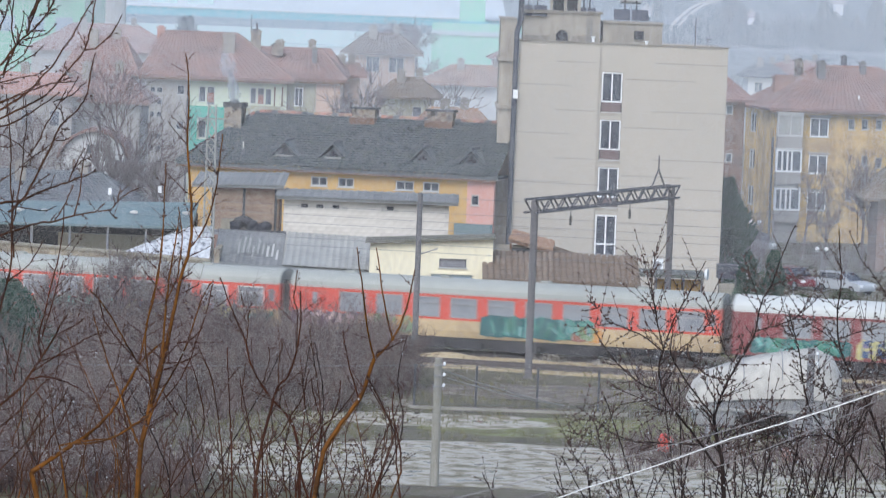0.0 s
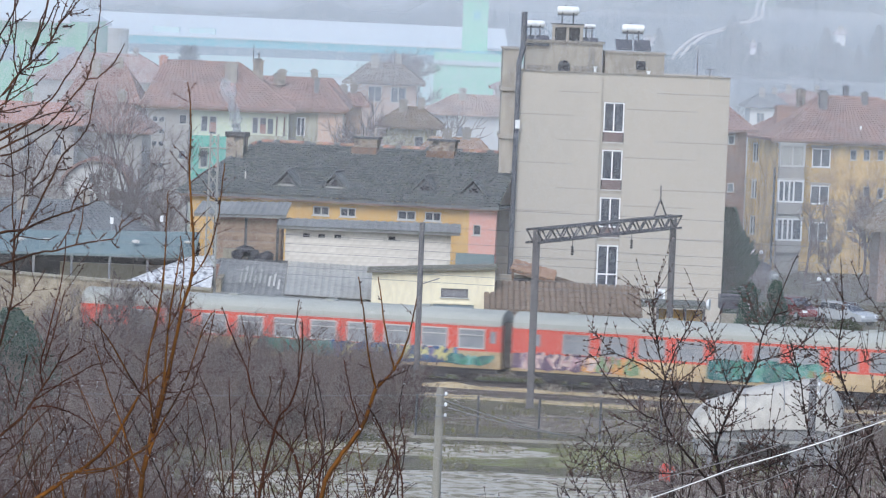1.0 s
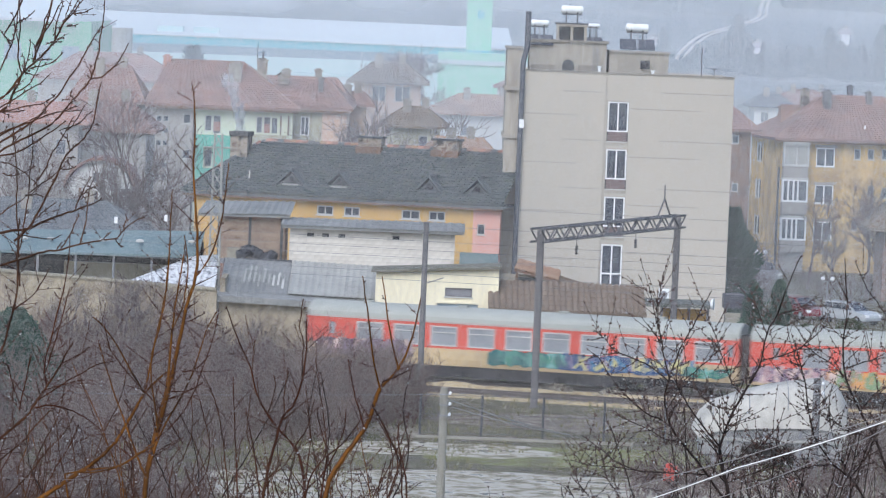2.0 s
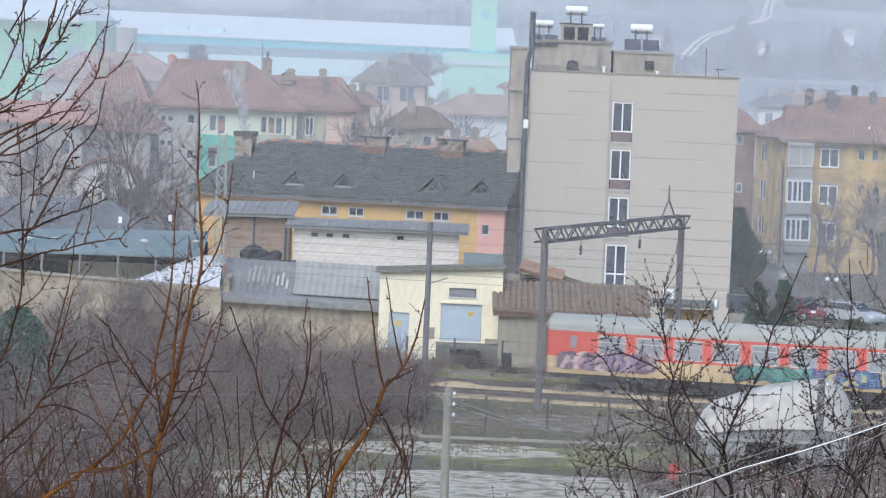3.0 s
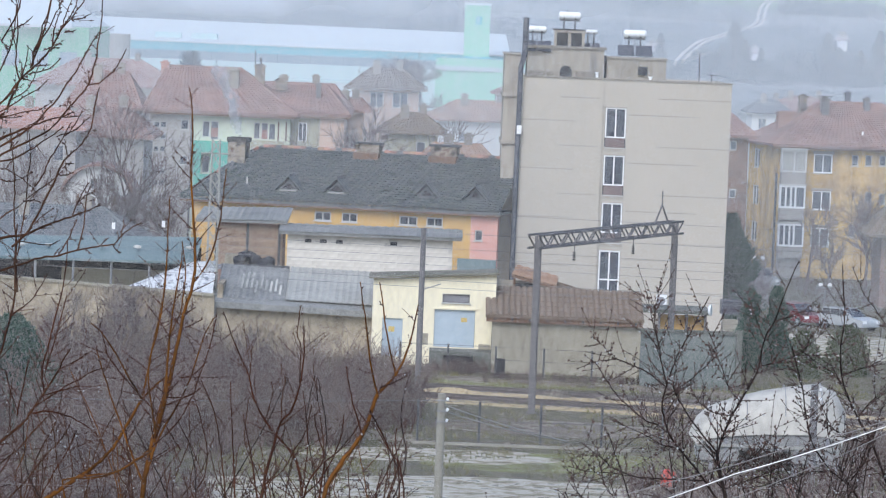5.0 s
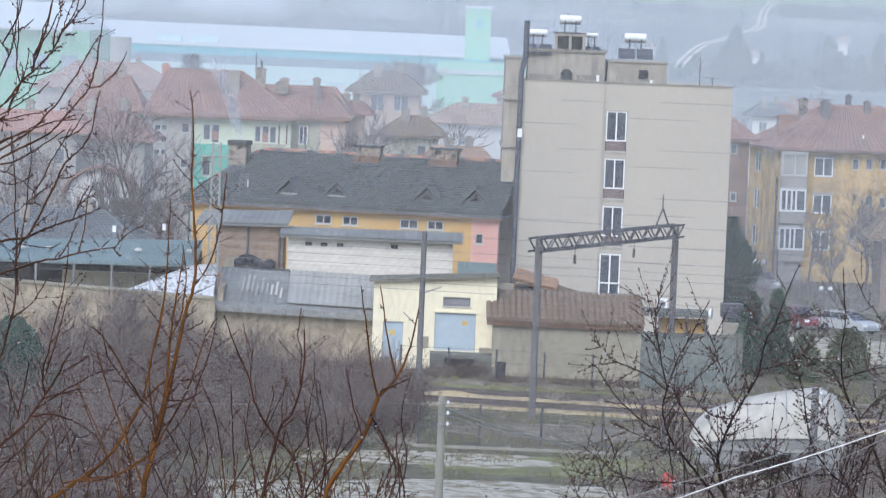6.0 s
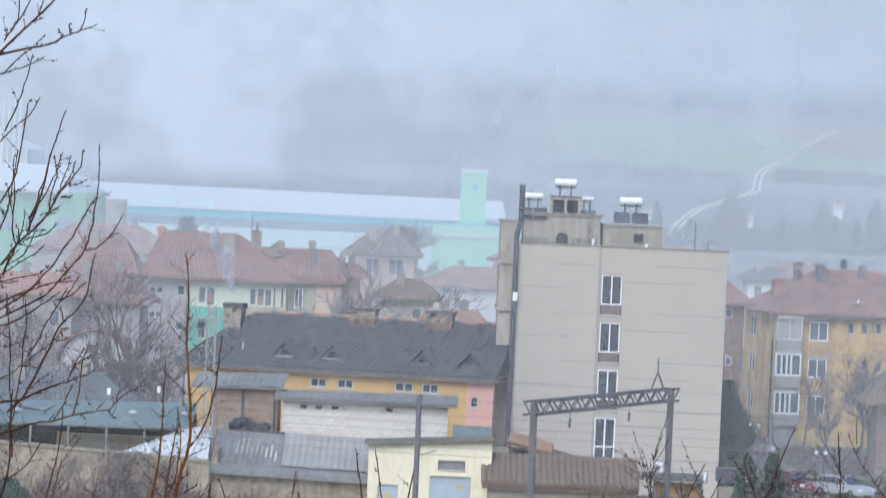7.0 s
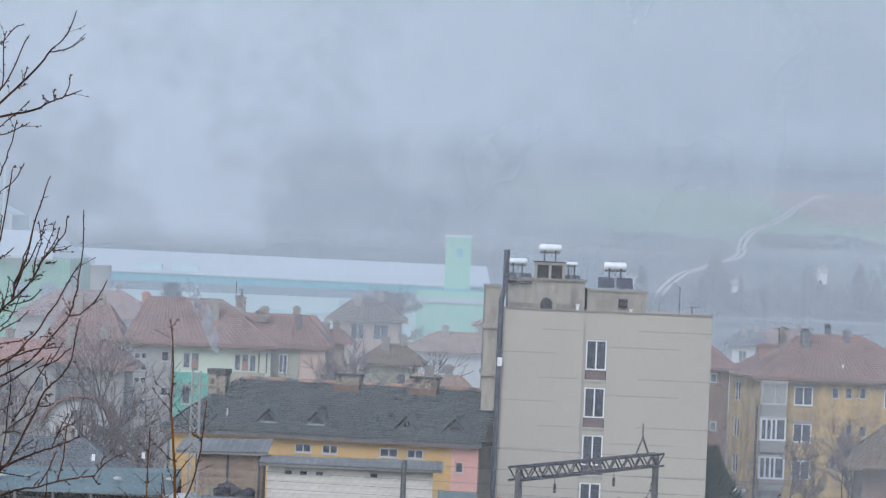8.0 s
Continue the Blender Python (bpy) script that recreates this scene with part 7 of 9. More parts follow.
# ---- hedgerow at the foot of the far field ----
rnd = random.Random(91)
verts, faces = [], []
for _ in range(26000):
    u = rnd.random()
    x, y = (20 + 58 * u, 1120 - 30 * u + rnd.uniform(-25, 25)) if rnd.random() < 0.55 else (90 + 49 * u, 1128 - 45 * u * u + rnd.uniform(-10, 10))
    h = 4.2 * (0.7 + 0.8 * noise.noise(Vector((x * 0.06, 1, 0)))) * rnd.random()
    c = Vector((x, y, gz(x, y) + max(0.2, h)))
    d = Vector((rnd.uniform(-1, 1), rnd.uniform(-1, 1), rnd.uniform(0.2, 1.4))).normalized() * 0.4
    o = d.orthogonal() * 0.45
    b = len(verts)
    verts += [c - o, c + o, c + d, c + d.cross(o).normalized() * 0.35]
    faces += [(b, b + 1, b + 2), (b, b + 3, b + 2)]
tagged(raw("hedgerow", verts, faces, FAR_HEDGE), "far blue-grey hedgerow at the foot of the field", "hedge", kind="stuff")


# ---- small wood and gardens at the foot of the hill ----
verts, faces = [], []
for _ in range(26000):
    x, y = 42 + 72 * rnd.random(), rnd.uniform(852, 915)
    h = 5.5 * max(0.05, 0.35 + 1.3 * noise.noise(Vector((x * 0.11, y * 0.02, 4)))) * rnd.random()
    c = Vector((x, y, gz(x, y) + max(0.1, h)))
    d = Vector((rnd.uniform(-1, 1), rnd.uniform(-1, 1), rnd.uniform(0.2, 1.6))).normalized() * 0.34
    o = d.orthogonal() * 0.35
    b = len(verts)
    verts += [c - o, c + o, c + d, c + d.cross(o).normalized() * 0.3]
    faces += [(b, b + 1, b + 2), (b, b + 3, b + 2)]
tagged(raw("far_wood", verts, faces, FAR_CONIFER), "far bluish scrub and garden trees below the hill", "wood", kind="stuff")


# ---- small white blocks among the sheds, put on added posts ----
# What the white blocks are is open; the posts are made up.
for x, y, z in ((-19.95, 262, 5.72), (-16.85, 262, 5.95)):
    e = thing("white_tag_post", x, y, 0, "small white block on a thin added post", "lamp", "yard lamps")
    bm = bmesh.new()
    rod(bm, (x, y, 0), (x, y, z - 0.25), 0.05)
    part("post", bm, STEEL_GREY, e)
    part("head", box(x - 0.1, x + 0.1, y - 0.1, y + 0.1, z - 0.2, z + 0.2), LAMP_GLOBE, e, "small white block")


# ---- bare trees and shrubs of the middle distance ----
def wander(rnd, p, d, length, bend, n, lift=0.0):
    pts = [Vector(p)]
    d = Vector(d).normalized()
    for _ in range(n):
        d = (d + Vector((rnd.uniform(-bend, bend), rnd.uniform(-bend, bend), rnd.uniform(-bend, bend) + lift))).normalized()
        pts.append(pts[-1] + d * length / n)
    return pts


def bare_tree(x, y, h, seed, label, spread=0.5, levels=4, z=None, group="bare trees", fine=0.014):
    rnd = random.Random(seed)
    z = gz(x, y) if z is None else z
    t = thing("bare_tree", x, y, z, label, "tree", group)
    verts, faces, tv, tf = [], [], [], []

    def grow(p, d, length, r, level):
        pts = wander(rnd, p, d, length, 0.16, 4, 0.05)
        tube(*((verts, faces) if level >= levels - 1 else (tv, tf)), pts, r, r * 0.55, 5 if level >= levels - 1 else 3)
        if level == 0:
            return
        for k in range(rnd.randint(4, 6)):
            u = rnd.uniform(0.35, 1.0)
            i = min(3, int(u * 4))
            q = pts[i].lerp(pts[i + 1], u * 4 - i) if u < 1 else pts[-1]
            a = rnd.random() * 2 * math.pi
            e = (pts[i + 1] - pts[i]).normalized()
            o = e.orthogonal().normalized()
            side = o * math.cos(a) + e.cross(o) * math.sin(a)
            grow(q, e * 0.7 + side * spread * rnd.uniform(0.6, 1.4) + Vector((0, 0, 0.15)), length * rnd.uniform(0.5, 0.72), max(fine, r * 0.52), level - 1)

    grow((x, y, z - 0.2), (rnd.uniform(-0.05, 0.05), 0, 1), h * 0.42, h * (0.016 if h < 12 else 0.011), levels)
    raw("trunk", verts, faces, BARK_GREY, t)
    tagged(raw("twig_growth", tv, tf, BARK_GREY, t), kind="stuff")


bare_tree(-20.9, 286, 18.0, 1, "large bare grey tree before the apartment house", 0.65, fine=0.022)
bare_tree(-23.4, 286, 13.0, 2, "bare grey tree between the houses", 0.6)
bare_tree(-27.0, 285, 12.5, 31, "bare grey tree before the orange roof", 0.65)
bare_tree(-25.0, 283.5, 10.0, 32, "bare grey tree beside the low house", 0.65)
bare_tree(-29.0, 284.5, 11.0, 33, "bare grey tree before the orange roof", 0.6)
bare_tree(-22.0, 284, 10.0, 34, "bare grey tree beside the low house", 0.65)
bare_tree(-17.8, 284, 11.5, 12, "bare grey tree behind the canopy", 0.6)
bare_tree(-4.9, 322, 16.8, 3, "bare tree between the roofs", 0.65, fine=0.028)
bare_tree(-6.4, 320, 16.0, 4, "bare tree between the roofs", 0.6, fine=0.028)
bare_tree(27.4, 309, 8.5, 5, "thin bare tree before the ochre house", 0.45)
bare_tree(31.2, 304, 10.0, 6, "bare tree before the ochre house", 0.6)
bare_tree(33.6, 318, 9.5, 7, "bare tree beside the ochre house", 0.6)
bare_tree(29.4, 312, 7.0, 8, "small bare tree before the ochre house", 0.55)
bare_tree(21.4, 322, 11.0, 9, "bare tree behind the hotel", 0.5)
bare_tree(22.8, 335, 10.0, 10, "bare tree behind the hotel", 0.55)
bare_tree(-4.0, 560, 19.0, 11, "far bare tree before the factory", 0.75, 5, fine=0.024)
bare_tree(-5.8, 566, 17.0, 13, "far bare tree before the factory", 0.75, 5, fine=0.024)
bare_tree(1.0, 500, 12.6, 35, "far bare tree behind the white house", 0.7, fine=0.035)
bare_tree(3.2, 504, 12.3, 36, "far bare tree behind the white house", 0.7, fine=0.035)
bare_tree(-0.8, 506, 11.5, 37, "far bare tree behind the white house", 0.7, fine=0.035)
bare_tree(-24.5, 372, 14.2, 14, "bare tree among the far roofs", 0.6)
bare_tree(-14.8, 201, 7.6, 15, "bare tree standing in the thicket", 0.55)
bare_tree(-17.4, 203, 7.0, 16, "bare tree standing in the thicket", 0.6)
bare_tree(-12.2, 204, 7.0, 17, "bare tree standing in the thicket", 0.5)
bare_tree(-8.8, 204, 5.2, 18, "bare tree standing in the thicket", 0.55)


def thicket(name, boxes, material, label, seed, stems=9, sides=7):
    """Dense bare scrub: clumps of stems with side twigs. boxes: (x0, x1, y0, y1, clumps, height)."""
    rnd = random.Random(seed)
    verts, faces = [], []
    for x0, x1, y0, y1, n, h0 in boxes:
        for _ in range(n):
            x, y = rnd.uniform(x0, x1), rnd.uniform(y0, y1)
            h = h0 * rnd.uniform(0.6, 1.1) * (0.85 + 0.5 * noise.noise(Vector((x * 0.35, y * 0.2, seed))))
            for _ in range(stems):
                a, k = rnd.random() * 6.283, rnd.uniform(0.0, 0.55)
                p = Vector((x + rnd.uniform(-0.4, 0.4), y + rnd.uniform(-0.4, 0.4), gz(x, y) - 0.05))
                pts = wander(rnd, p, (k * math.cos(a), k * math.sin(a), 1), h * rnd.uniform(0.6, 1.0), 0.2, 4)
                tube(verts, faces, pts, 0.028, 0.008)
                for _ in range(sides):
                    i = rnd.randint(1, 3)
                    q = pts[i].lerp(pts[i + 1], rnd.random())
                    b = rnd.random() * 6.283
                    tube(verts, faces, wander(rnd, q, (math.cos(b), math.sin(b), rnd.uniform(0.2, 1.3)), h * rnd.uniform(0.1, 0.3), 0.3, 2), 0.011, 0.005)
    tagged(raw(name, verts, faces, material), label, "shrubs", kind="stuff")


thicket("thicket", [(-27, -11.5, 169, 207, 330, 5.2), (-12, -3.2, 190, 208, 270, 4.9), (-4.0, -0.4, 199, 209, 70, 3.9), (-12, -8, 183, 192, 30, 2.0), (-19, -9, 200, 208, 110, 6.6), (-27, -18, 200, 208, 60, 6.0), (-22, -8.6, 156, 171, 230, 2.1)],
        THICKET, "dense purple-brown bare scrub below the railway", 21)
thicket("scrub", [(-26, -13.5, 262, 284, 110, 6.0), (19.4, 24, 296, 330, 50, 6.0), (27, 35, 296, 316, 26, 2.4)], BARK_GREY, "grey bare scrub among the houses", 22, 7, 5)
thicket("scrub", [(-4.5, 3.6, 230.5, 233.4, 60, 1.0), (3.0, 17, 226.8, 229.5, 70, 0.9), (10.5, 21, 196, 214, 90, 1.4), (8.5, 20, 172, 184, 150, 1.5), (19, 23, 186, 200, 40, 2.6)], THICKET, "low brown scrub and weeds beside the tracks", 23, 7, 5)


def leafy(name, x, y, rx, ry, h, seed, material, label, n=900):
    """An evergreen shrub of many small leaf sprays with an uneven outline."""
    rnd = random.Random(seed)
    t = thing(name, x, y, gz(x, y), label, "shrub")
    verts, faces = [], []
    for _ in range(n):
        a, u, k = rnd.random() * 6.283, rnd.random(), rnd.random() ** 0.4
        w = math.sqrt(max(0.05, 1 - (2 * u - 0.7) ** 2 / 1.7)) * k
        w *= 0.8 + 0.5 * noise.noise(Vector((math.cos(a) * 1.5, math.sin(a) * 1.5, u * 3 + seed)))
        c = Vector((x + rx * w * math.cos(a), y + ry * w * math.sin(a), gz(x, y) + u * h))
        d = Vector((rnd.uniform(-1, 1), rnd.uniform(-1, 1), rnd.uniform(-0.3, 1))).normalized() * 0.1
        o = d.orthogonal() * 0.6
        b = len(verts)
        verts += [c - o * 0.6, c + d * 0.6 + o * 0.6, c + d * 1.5, c + d * 0.6 - o * 0.8]
        faces.append((b, b + 1, b + 2, b + 3))
    raw("foliage", verts, faces, material, t)
    bm = bmesh.new()
    rod(bm, (x, y, gz(x, y) - 0.1), (x, y, gz(x, y) + h * 0.6), 0.06, 0.02)
    part("stem", bm, BARK_GREY, t)


leafy("evergreen_shrub", -18.6, 188, 2.1, 1.6, 5.7, 31, CONIFER, "blue-green evergreen shrub in the thicket", 9000)
leafy("evergreen_shrub", -20.2, 188, 1.7, 1.6, 5.0, 32, CONIFER, "blue-green evergreen shrub in the thicket", 6000)
leafy("hedge_shrub", 23.9, 240.5, 1.6, 1.4, 2.9, 33, HEDGE, "rounded dull green shrub by the car park", 4500)
leafy("hedge_shrub", 21.9, 245.7, 1.1, 1.1, 2.1, 34, HEDGE, "dull green shrub by the garden wall", 4000)
leafy("hedge_shrub", 21.2, 238, 1.3, 1.0, 1.5, 35, HEDGE, "low dull green shrub by the car park", 2600)


# ---- the near trees, an arm's reach below the eye ----
DROP = bpy.data.materials.new("raindrop")
DROP.use_nodes = True
DROP.node_tree.nodes["Principled BSDF"].inputs["Base Color"].default_value = (0.93, 0.95, 0.97, 1)
DROP.node_tree.nodes["Principled BSDF"].inputs["Roughness"].default_value = 0.03
DROP.node_tree.nodes["Principled BSDF"].inputs["IOR"].default_value = 1.33
DROP.node_tree.nodes["Principled BSDF"].inputs["Transmission Weight"].default_value = 0.55
BUD = mat("bud_scale", (86, 62, 56), (52, 40, 40), 0.6, 30, 200, 0)


class Tree:
    """A near tree: limbs laid one by one, from which twigs, buds and raindrops grow."""

    def __init__(self, name, x, y, label, bark, bark2, opt, seed):
        self.rnd, self.opt, self.bark, self.bark2 = random.Random(seed), opt, bark, bark2
        self.starts = []
        self.tv, self.tf, self.bv, self.bf, self.dv, self.df = [], [], [], [], [], []
        self.t = thing(name, x, y, gz(x, y), label, "tree", "near trees")
        self.foot = Vector((x, y, gz(x, y)))

    def node(self, v, f, c, r, long=1.0, axis=Vector((0, 0, 1))):
        b = len(v)
        o = axis.orthogonal().normalized() * r
        q = axis.cross(o).normalized() * r
        v += [c - axis * r * long, c + o, c + q, c - o, c - q, c + axis * r * long * 1.4]
        f += [(b, b + 2, b + 1), (b, b + 3, b + 2), (b, b + 4, b + 3), (b, b + 1, b + 4), (b + 5, b + 1, b + 2), (b + 5, b + 2, b + 3), (b + 5, b + 3, b + 4), (b + 5, b + 4, b + 1)]

    def dress(self, pts, r):
        """Buds and drops along a twig."""
        for a, b in zip(pts, pts[1:]):
            if self.rnd.random() < self.opt["buds"]:
                d = (b - a).normalized()
                s = d.orthogonal().normalized() * (r + 0.0015)
                s.rotate(Matrix.Rotation(self.rnd.random() * 6.283, 3, d))
                self.node(self.bv, self.bf, a.lerp(b, self.rnd.random()) + s, self.rnd.uniform(0.0022, 0.004), 1.3, (d + s.normalized()).normalized())
            if self.rnd.random() < self.opt["drops"] * 0.15:
                self.drop(a.lerp(b, self.rnd.random()) - Vector((0, 0, r + 0.002)))

    def drop(self, c):
        r = self.rnd.uniform(0.0015, 0.0031)
        b = len(self.dv)
        for j in range(1, 4):
            for i in range(6):
                w = 6.283 * i / 6
                s = math.sin(math.pi * j / 4)
                self.dv.append(c + Vector((r * s * math.cos(w), r * s * math.sin(w), r * math.cos(math.pi * j / 4))))
        self.dv += [c + Vector((0, 0, r)), c - Vector((0, 0, r))]
        for i in range(6):
            k = (i + 1) % 6
            self.df += [(b + 18, b + i, b + k), (b + 19, b + 12 + k, b + 12 + i)]
            for j in range(2):
                self.df.append((b + j * 6 + i, b + j * 6 + 6 + i, b + j * 6 + 6 + k, b + j * 6 + k))

    def twig(self, p, d, length, r, level):
        n = max(3, int(length / 0.022))
        pts = wander(self.rnd, p, d, length, self.opt.get("bend", 0.08), n, 0.02)
        tube(self.tv, self.tf, pts, r, max(0.0008, r * 0.45), 4)
        self.dress(pts, r)
        if self.rnd.random() < self.opt["buds"]:
            self.node(self.bv, self.bf, pts[-1], 0.0022, 1.6, (pts[-1] - pts[-2]).normalized())
        if level and length > 0.05:
            for _ in range(self.rnd.randint(1, 4)):
                i = self.rnd.randint(1, n - 1)
                e = (pts[i] - pts[i - 1]).normalized()
                s = e.orthogonal().normalized()
                s.rotate(Matrix.Rotation(self.rnd.random() * 6.283, 3, e))
                self.twig(pts[i], e * 0.6 + s * 0.8 + Vector((0, 0, 0.2)), length * self.rnd.uniform(0.25, 0.6), max(0.0009, r * 0.6), level - 1)

    def limb(self, r0, r1, *pts):
        rnd = self.rnd
        pts = [Vector(p) for p in pts]
        if pts[0].z < 18.93 or pts[0].x < -1.28 or not self.starts:
            self.starts.append((pts[0], r0))
        path = []
        for i in range(len(pts) - 1):
            p0, p1, p2, p3 = (pts[max(0, min(len(pts) - 1, k))] for k in (i - 1, i, i + 1, i + 2))
            m = max(3, int((p2 - p1).length / 0.028))
            for s in range(m):
                u = s / m
                c = 0.5 * (2 * p1 + (p2 - p0) * u + (2 * p0 - 5 * p1 + 4 * p2 - p3) * u * u + (3 * p1 - p0 - 3 * p2 + p3) * u ** 3)
                k = 0.0016 if path else 0
                path.append(c + Vector((rnd.uniform(-k, k), rnd.uniform(-k, k), rnd.uniform(-k, k))))
        path.append(pts[-1])
        v, f = [], []
        tube(v, f, path, r0, r1, 8)
        o = ORIGIN[self.t]
        ob = raw("limb", v, f, self.bark if r0 > 0.0026 else self.bark2, self.t)
        ob.data.polygons.foreach_set("use_smooth", [True] * len(f))
        n = len(path)
        self.dress(path, r1)
        length = sum((b - a).length for a, b in zip(path, path[1:]))
        for _ in range(int(self.opt["n"] * min(1.6, length / 0.4))):
            u = 0.08 + 0.89 * rnd.random() ** 1.25
            i = int(u * (n - 1))
            r = r0 + (r1 - r0) * u
            e = (path[i + 1] - path[i]).normalized()
            s = e.orthogonal().normalized()
            s.rotate(Matrix.Rotation(rnd.random() * 6.283, 3, e))
            a, b = self.opt["length"]
            self.twig(path[i], e * 0.55 + s * 0.9 + Vector((0, 0, self.opt["up"] * rnd.random())), rnd.uniform(a, b) ** 1.0, min(0.0022, max(0.0009, r * self.opt.get("fine", 0.5))), self.opt.get("levels", 1))

    def done(self):
        if not self.tv:
            return
        top = self.starts[0]
        for p, r in self.starts:
            v, f = [], []
            base = self.foot - Vector((0, 0, 0.2)) if p == top[0] else self.foot + Vector((0, 0, 0.12))
            side = (p - base) * 0.5 + Vector((0, 0, 0.1 if p == top[0] else -0.05))
            tube(v, f, [base, base + side * 0.6, base + side, p], max(r * 1.3, 0.006) if p != top[0] else max(r * 1.3, 0.014), r, 10)
            raw("trunk" if p == top[0] else "limb", v, f, self.bark, self.t)
        tagged(raw("twig_growth", self.tv, self.tf, self.bark2, self.t), kind="stuff")
        tagged(raw("bud_growth", self.bv, self.bf, BUD, self.t), kind="stuff")
        ob = raw("raindrop_film", self.dv, self.df, DROP, self.t)
        ob.data.polygons.foreach_set("use_smooth", [True] * len(self.df))
        tagged(ob, "clear raindrops", kind="stuff")


t = Tree("young_tree", -0.85, 12, "young fruit tree with smooth orange-brown bark, bare and wet", BARK_ORANGE, BARK_RED, dict(n=10, length=(0.012, 0.13), buds=0.8, drops=0.6, up=0.3, levels=0, bend=0.06), 3)
t.limb(0.0103, 0.0062, (-0.808, 12.00, 18.374), (-0.807, 12.03, 18.828), (-0.794, 12.05, 18.956), (-0.756, 12.07, 19.118), (-0.733, 12.10, 19.248))
t.limb(0.0055, 0.0015, (-0.727, 12.00, 19.256), (-0.706, 12.03, 19.385), (-0.683, 12.05, 19.481), (-0.683, 12.07, 19.577), (-0.703, 12.10, 19.770), (-0.707, 12.12, 19.932), (-0.721, 12.15, 20.032))
t.limb(0.0027, 0.0014, (-0.679, 12.00, 19.482), (-0.631, 11.93, 19.556), (-0.603, 11.87, 19.672), (-0.589, 11.80, 19.816))
t.limb(0.0075, 0.0027, (-1.112, 12.00, 18.819), (-0.976, 12.07, 18.913), (-0.903, 12.15, 18.982), (-0.832, 12.22, 19.114), (-0.770, 12.30, 19.176))
t.limb(0.0041, 0.0014, (-0.748, 12.00, 19.132), (-0.747, 12.05, 19.284), (-0.743, 12.10, 19.378), (-0.729, 12.15, 19.506), (-0.728, 12.20, 19.555))
t.limb(0.0041, 0.0017, (-0.782, 12.00, 18.995), (-0.819, 11.90, 18.975), (-0.890, 11.80, 18.940), (-0.977, 11.70, 18.939))
t.limb(0.0034, 0.0014, (-0.790, 12.00, 18.946), (-0.760, 12.06, 19.038), (-0.696, 12.12, 19.165), (-0.656, 12.19, 19.309), (-0.628, 12.25, 19.363))
t.limb(0.0027, 0.0014, (-0.771, 12.00, 19.044), (-0.803, 12.05, 19.217), (-0.775, 12.10, 19.377), (-0.767, 12.15, 19.602), (-0.769, 12.20, 19.711))
t.limb(0.0027, 0.0014, (-0.813, 12.00, 19.136), (-0.860, 11.93, 19.224), (-0.917, 11.87, 19.324), (-0.953, 11.80, 19.368))
t.limb(0.0034, 0.0014, (-0.800, 12.00, 18.896), (-0.848, 12.07, 18.985), (-0.916, 12.13, 19.139), (-0.966, 12.20, 19.263))
t.limb(0.0029, 0.0015, (-0.823, 12.10, 19.126), (-0.808, 12.12, 19.210), (-0.796, 12.14, 19.291), (-0.780, 12.16, 19.388), (-0.772, 12.18, 19.469), (-0.771, 12.20, 19.567))
t.limb(0.0028, 0.0015, (-0.805, 12.10, 18.931), (-0.788, 12.11, 19.032), (-0.760, 12.12, 19.146), (-0.755, 12.14, 19.244), (-0.753, 12.15, 19.308), (-0.725, 12.16, 19.374), (-0.717, 12.17, 19.439), (-0.715, 12.19, 19.504), (-0.729, 12.20, 19.585))
t.limb(0.0027, 0.0013, (-1.034, 12.00, 18.898), (-0.956, 12.03, 18.912), (-0.893, 12.05, 18.920), (-0.839, 12.07, 18.948), (-0.798, 12.10, 18.983))
t.limb(0.0019, 0.0013, (-0.709, 12.00, 19.205), (-0.669, 12.05, 19.215), (-0.638, 12.10, 19.247))
t.limb(0.0019, 0.0013, (-0.746, 12.00, 19.149), (-0.690, 12.05, 19.148), (-0.654, 12.10, 19.169))
t.limb(0.0019, 0.0013, (-0.782, 12.00, 19.003), (-0.718, 12.02, 19.068), (-0.681, 12.04, 19.133), (-0.653, 12.06, 19.214), (-0.625, 12.08, 19.319), (-0.616, 12.10, 19.383))
t.limb(0.0019, 0.0013, (-0.704, 12.10, 18.987), (-0.755, 12.08, 19.065), (-0.811, 12.07, 19.130), (-0.845, 12.05, 19.166), (-0.886, 12.03, 19.215), (-0.919, 12.02, 19.263), (-0.936, 12.00, 19.332))
t.limb(0.0016, 0.0013, (-0.698, 12.00, 19.351), (-0.674, 12.05, 19.360), (-0.656, 12.10, 19.368))
t.limb(0.0016, 0.0013, (-0.719, 12.00, 19.257), (-0.747, 12.05, 19.276), (-0.771, 12.10, 19.276))
t.limb(0.0018, 0.0013, (-0.839, 12.00, 18.957), (-0.872, 12.05, 19.002), (-0.901, 12.10, 19.028))
t.done()

t = Tree("forked_tree", -0.42, 12.3, "slim forked sapling with ochre bark, bare and wet", BARK_ORANGE, BARK_RED, dict(n=5, length=(0.012, 0.07), buds=0.8, drops=0.3, up=0.6, levels=0), 15)
t.limb(0.0092, 0.0059, (-0.360, 12.30, 18.345), (-0.296, 12.33, 18.813), (-0.267, 12.35, 18.908), (-0.189, 12.38, 19.025), (-0.147, 12.40, 19.145))
t.limb(0.0046, 0.0016, (-0.146, 12.30, 19.155), (-0.096, 12.37, 19.204), (-0.058, 12.43, 19.297), (-0.038, 12.50, 19.407))
t.limb(0.0033, 0.0015, (-0.146, 12.30, 19.155), (-0.171, 12.27, 19.256), (-0.192, 12.23, 19.390), (-0.208, 12.20, 19.487))
t.limb(0.0030, 0.0015, (-0.095, 12.30, 19.210), (-0.125, 12.35, 19.318), (-0.154, 12.40, 19.476))
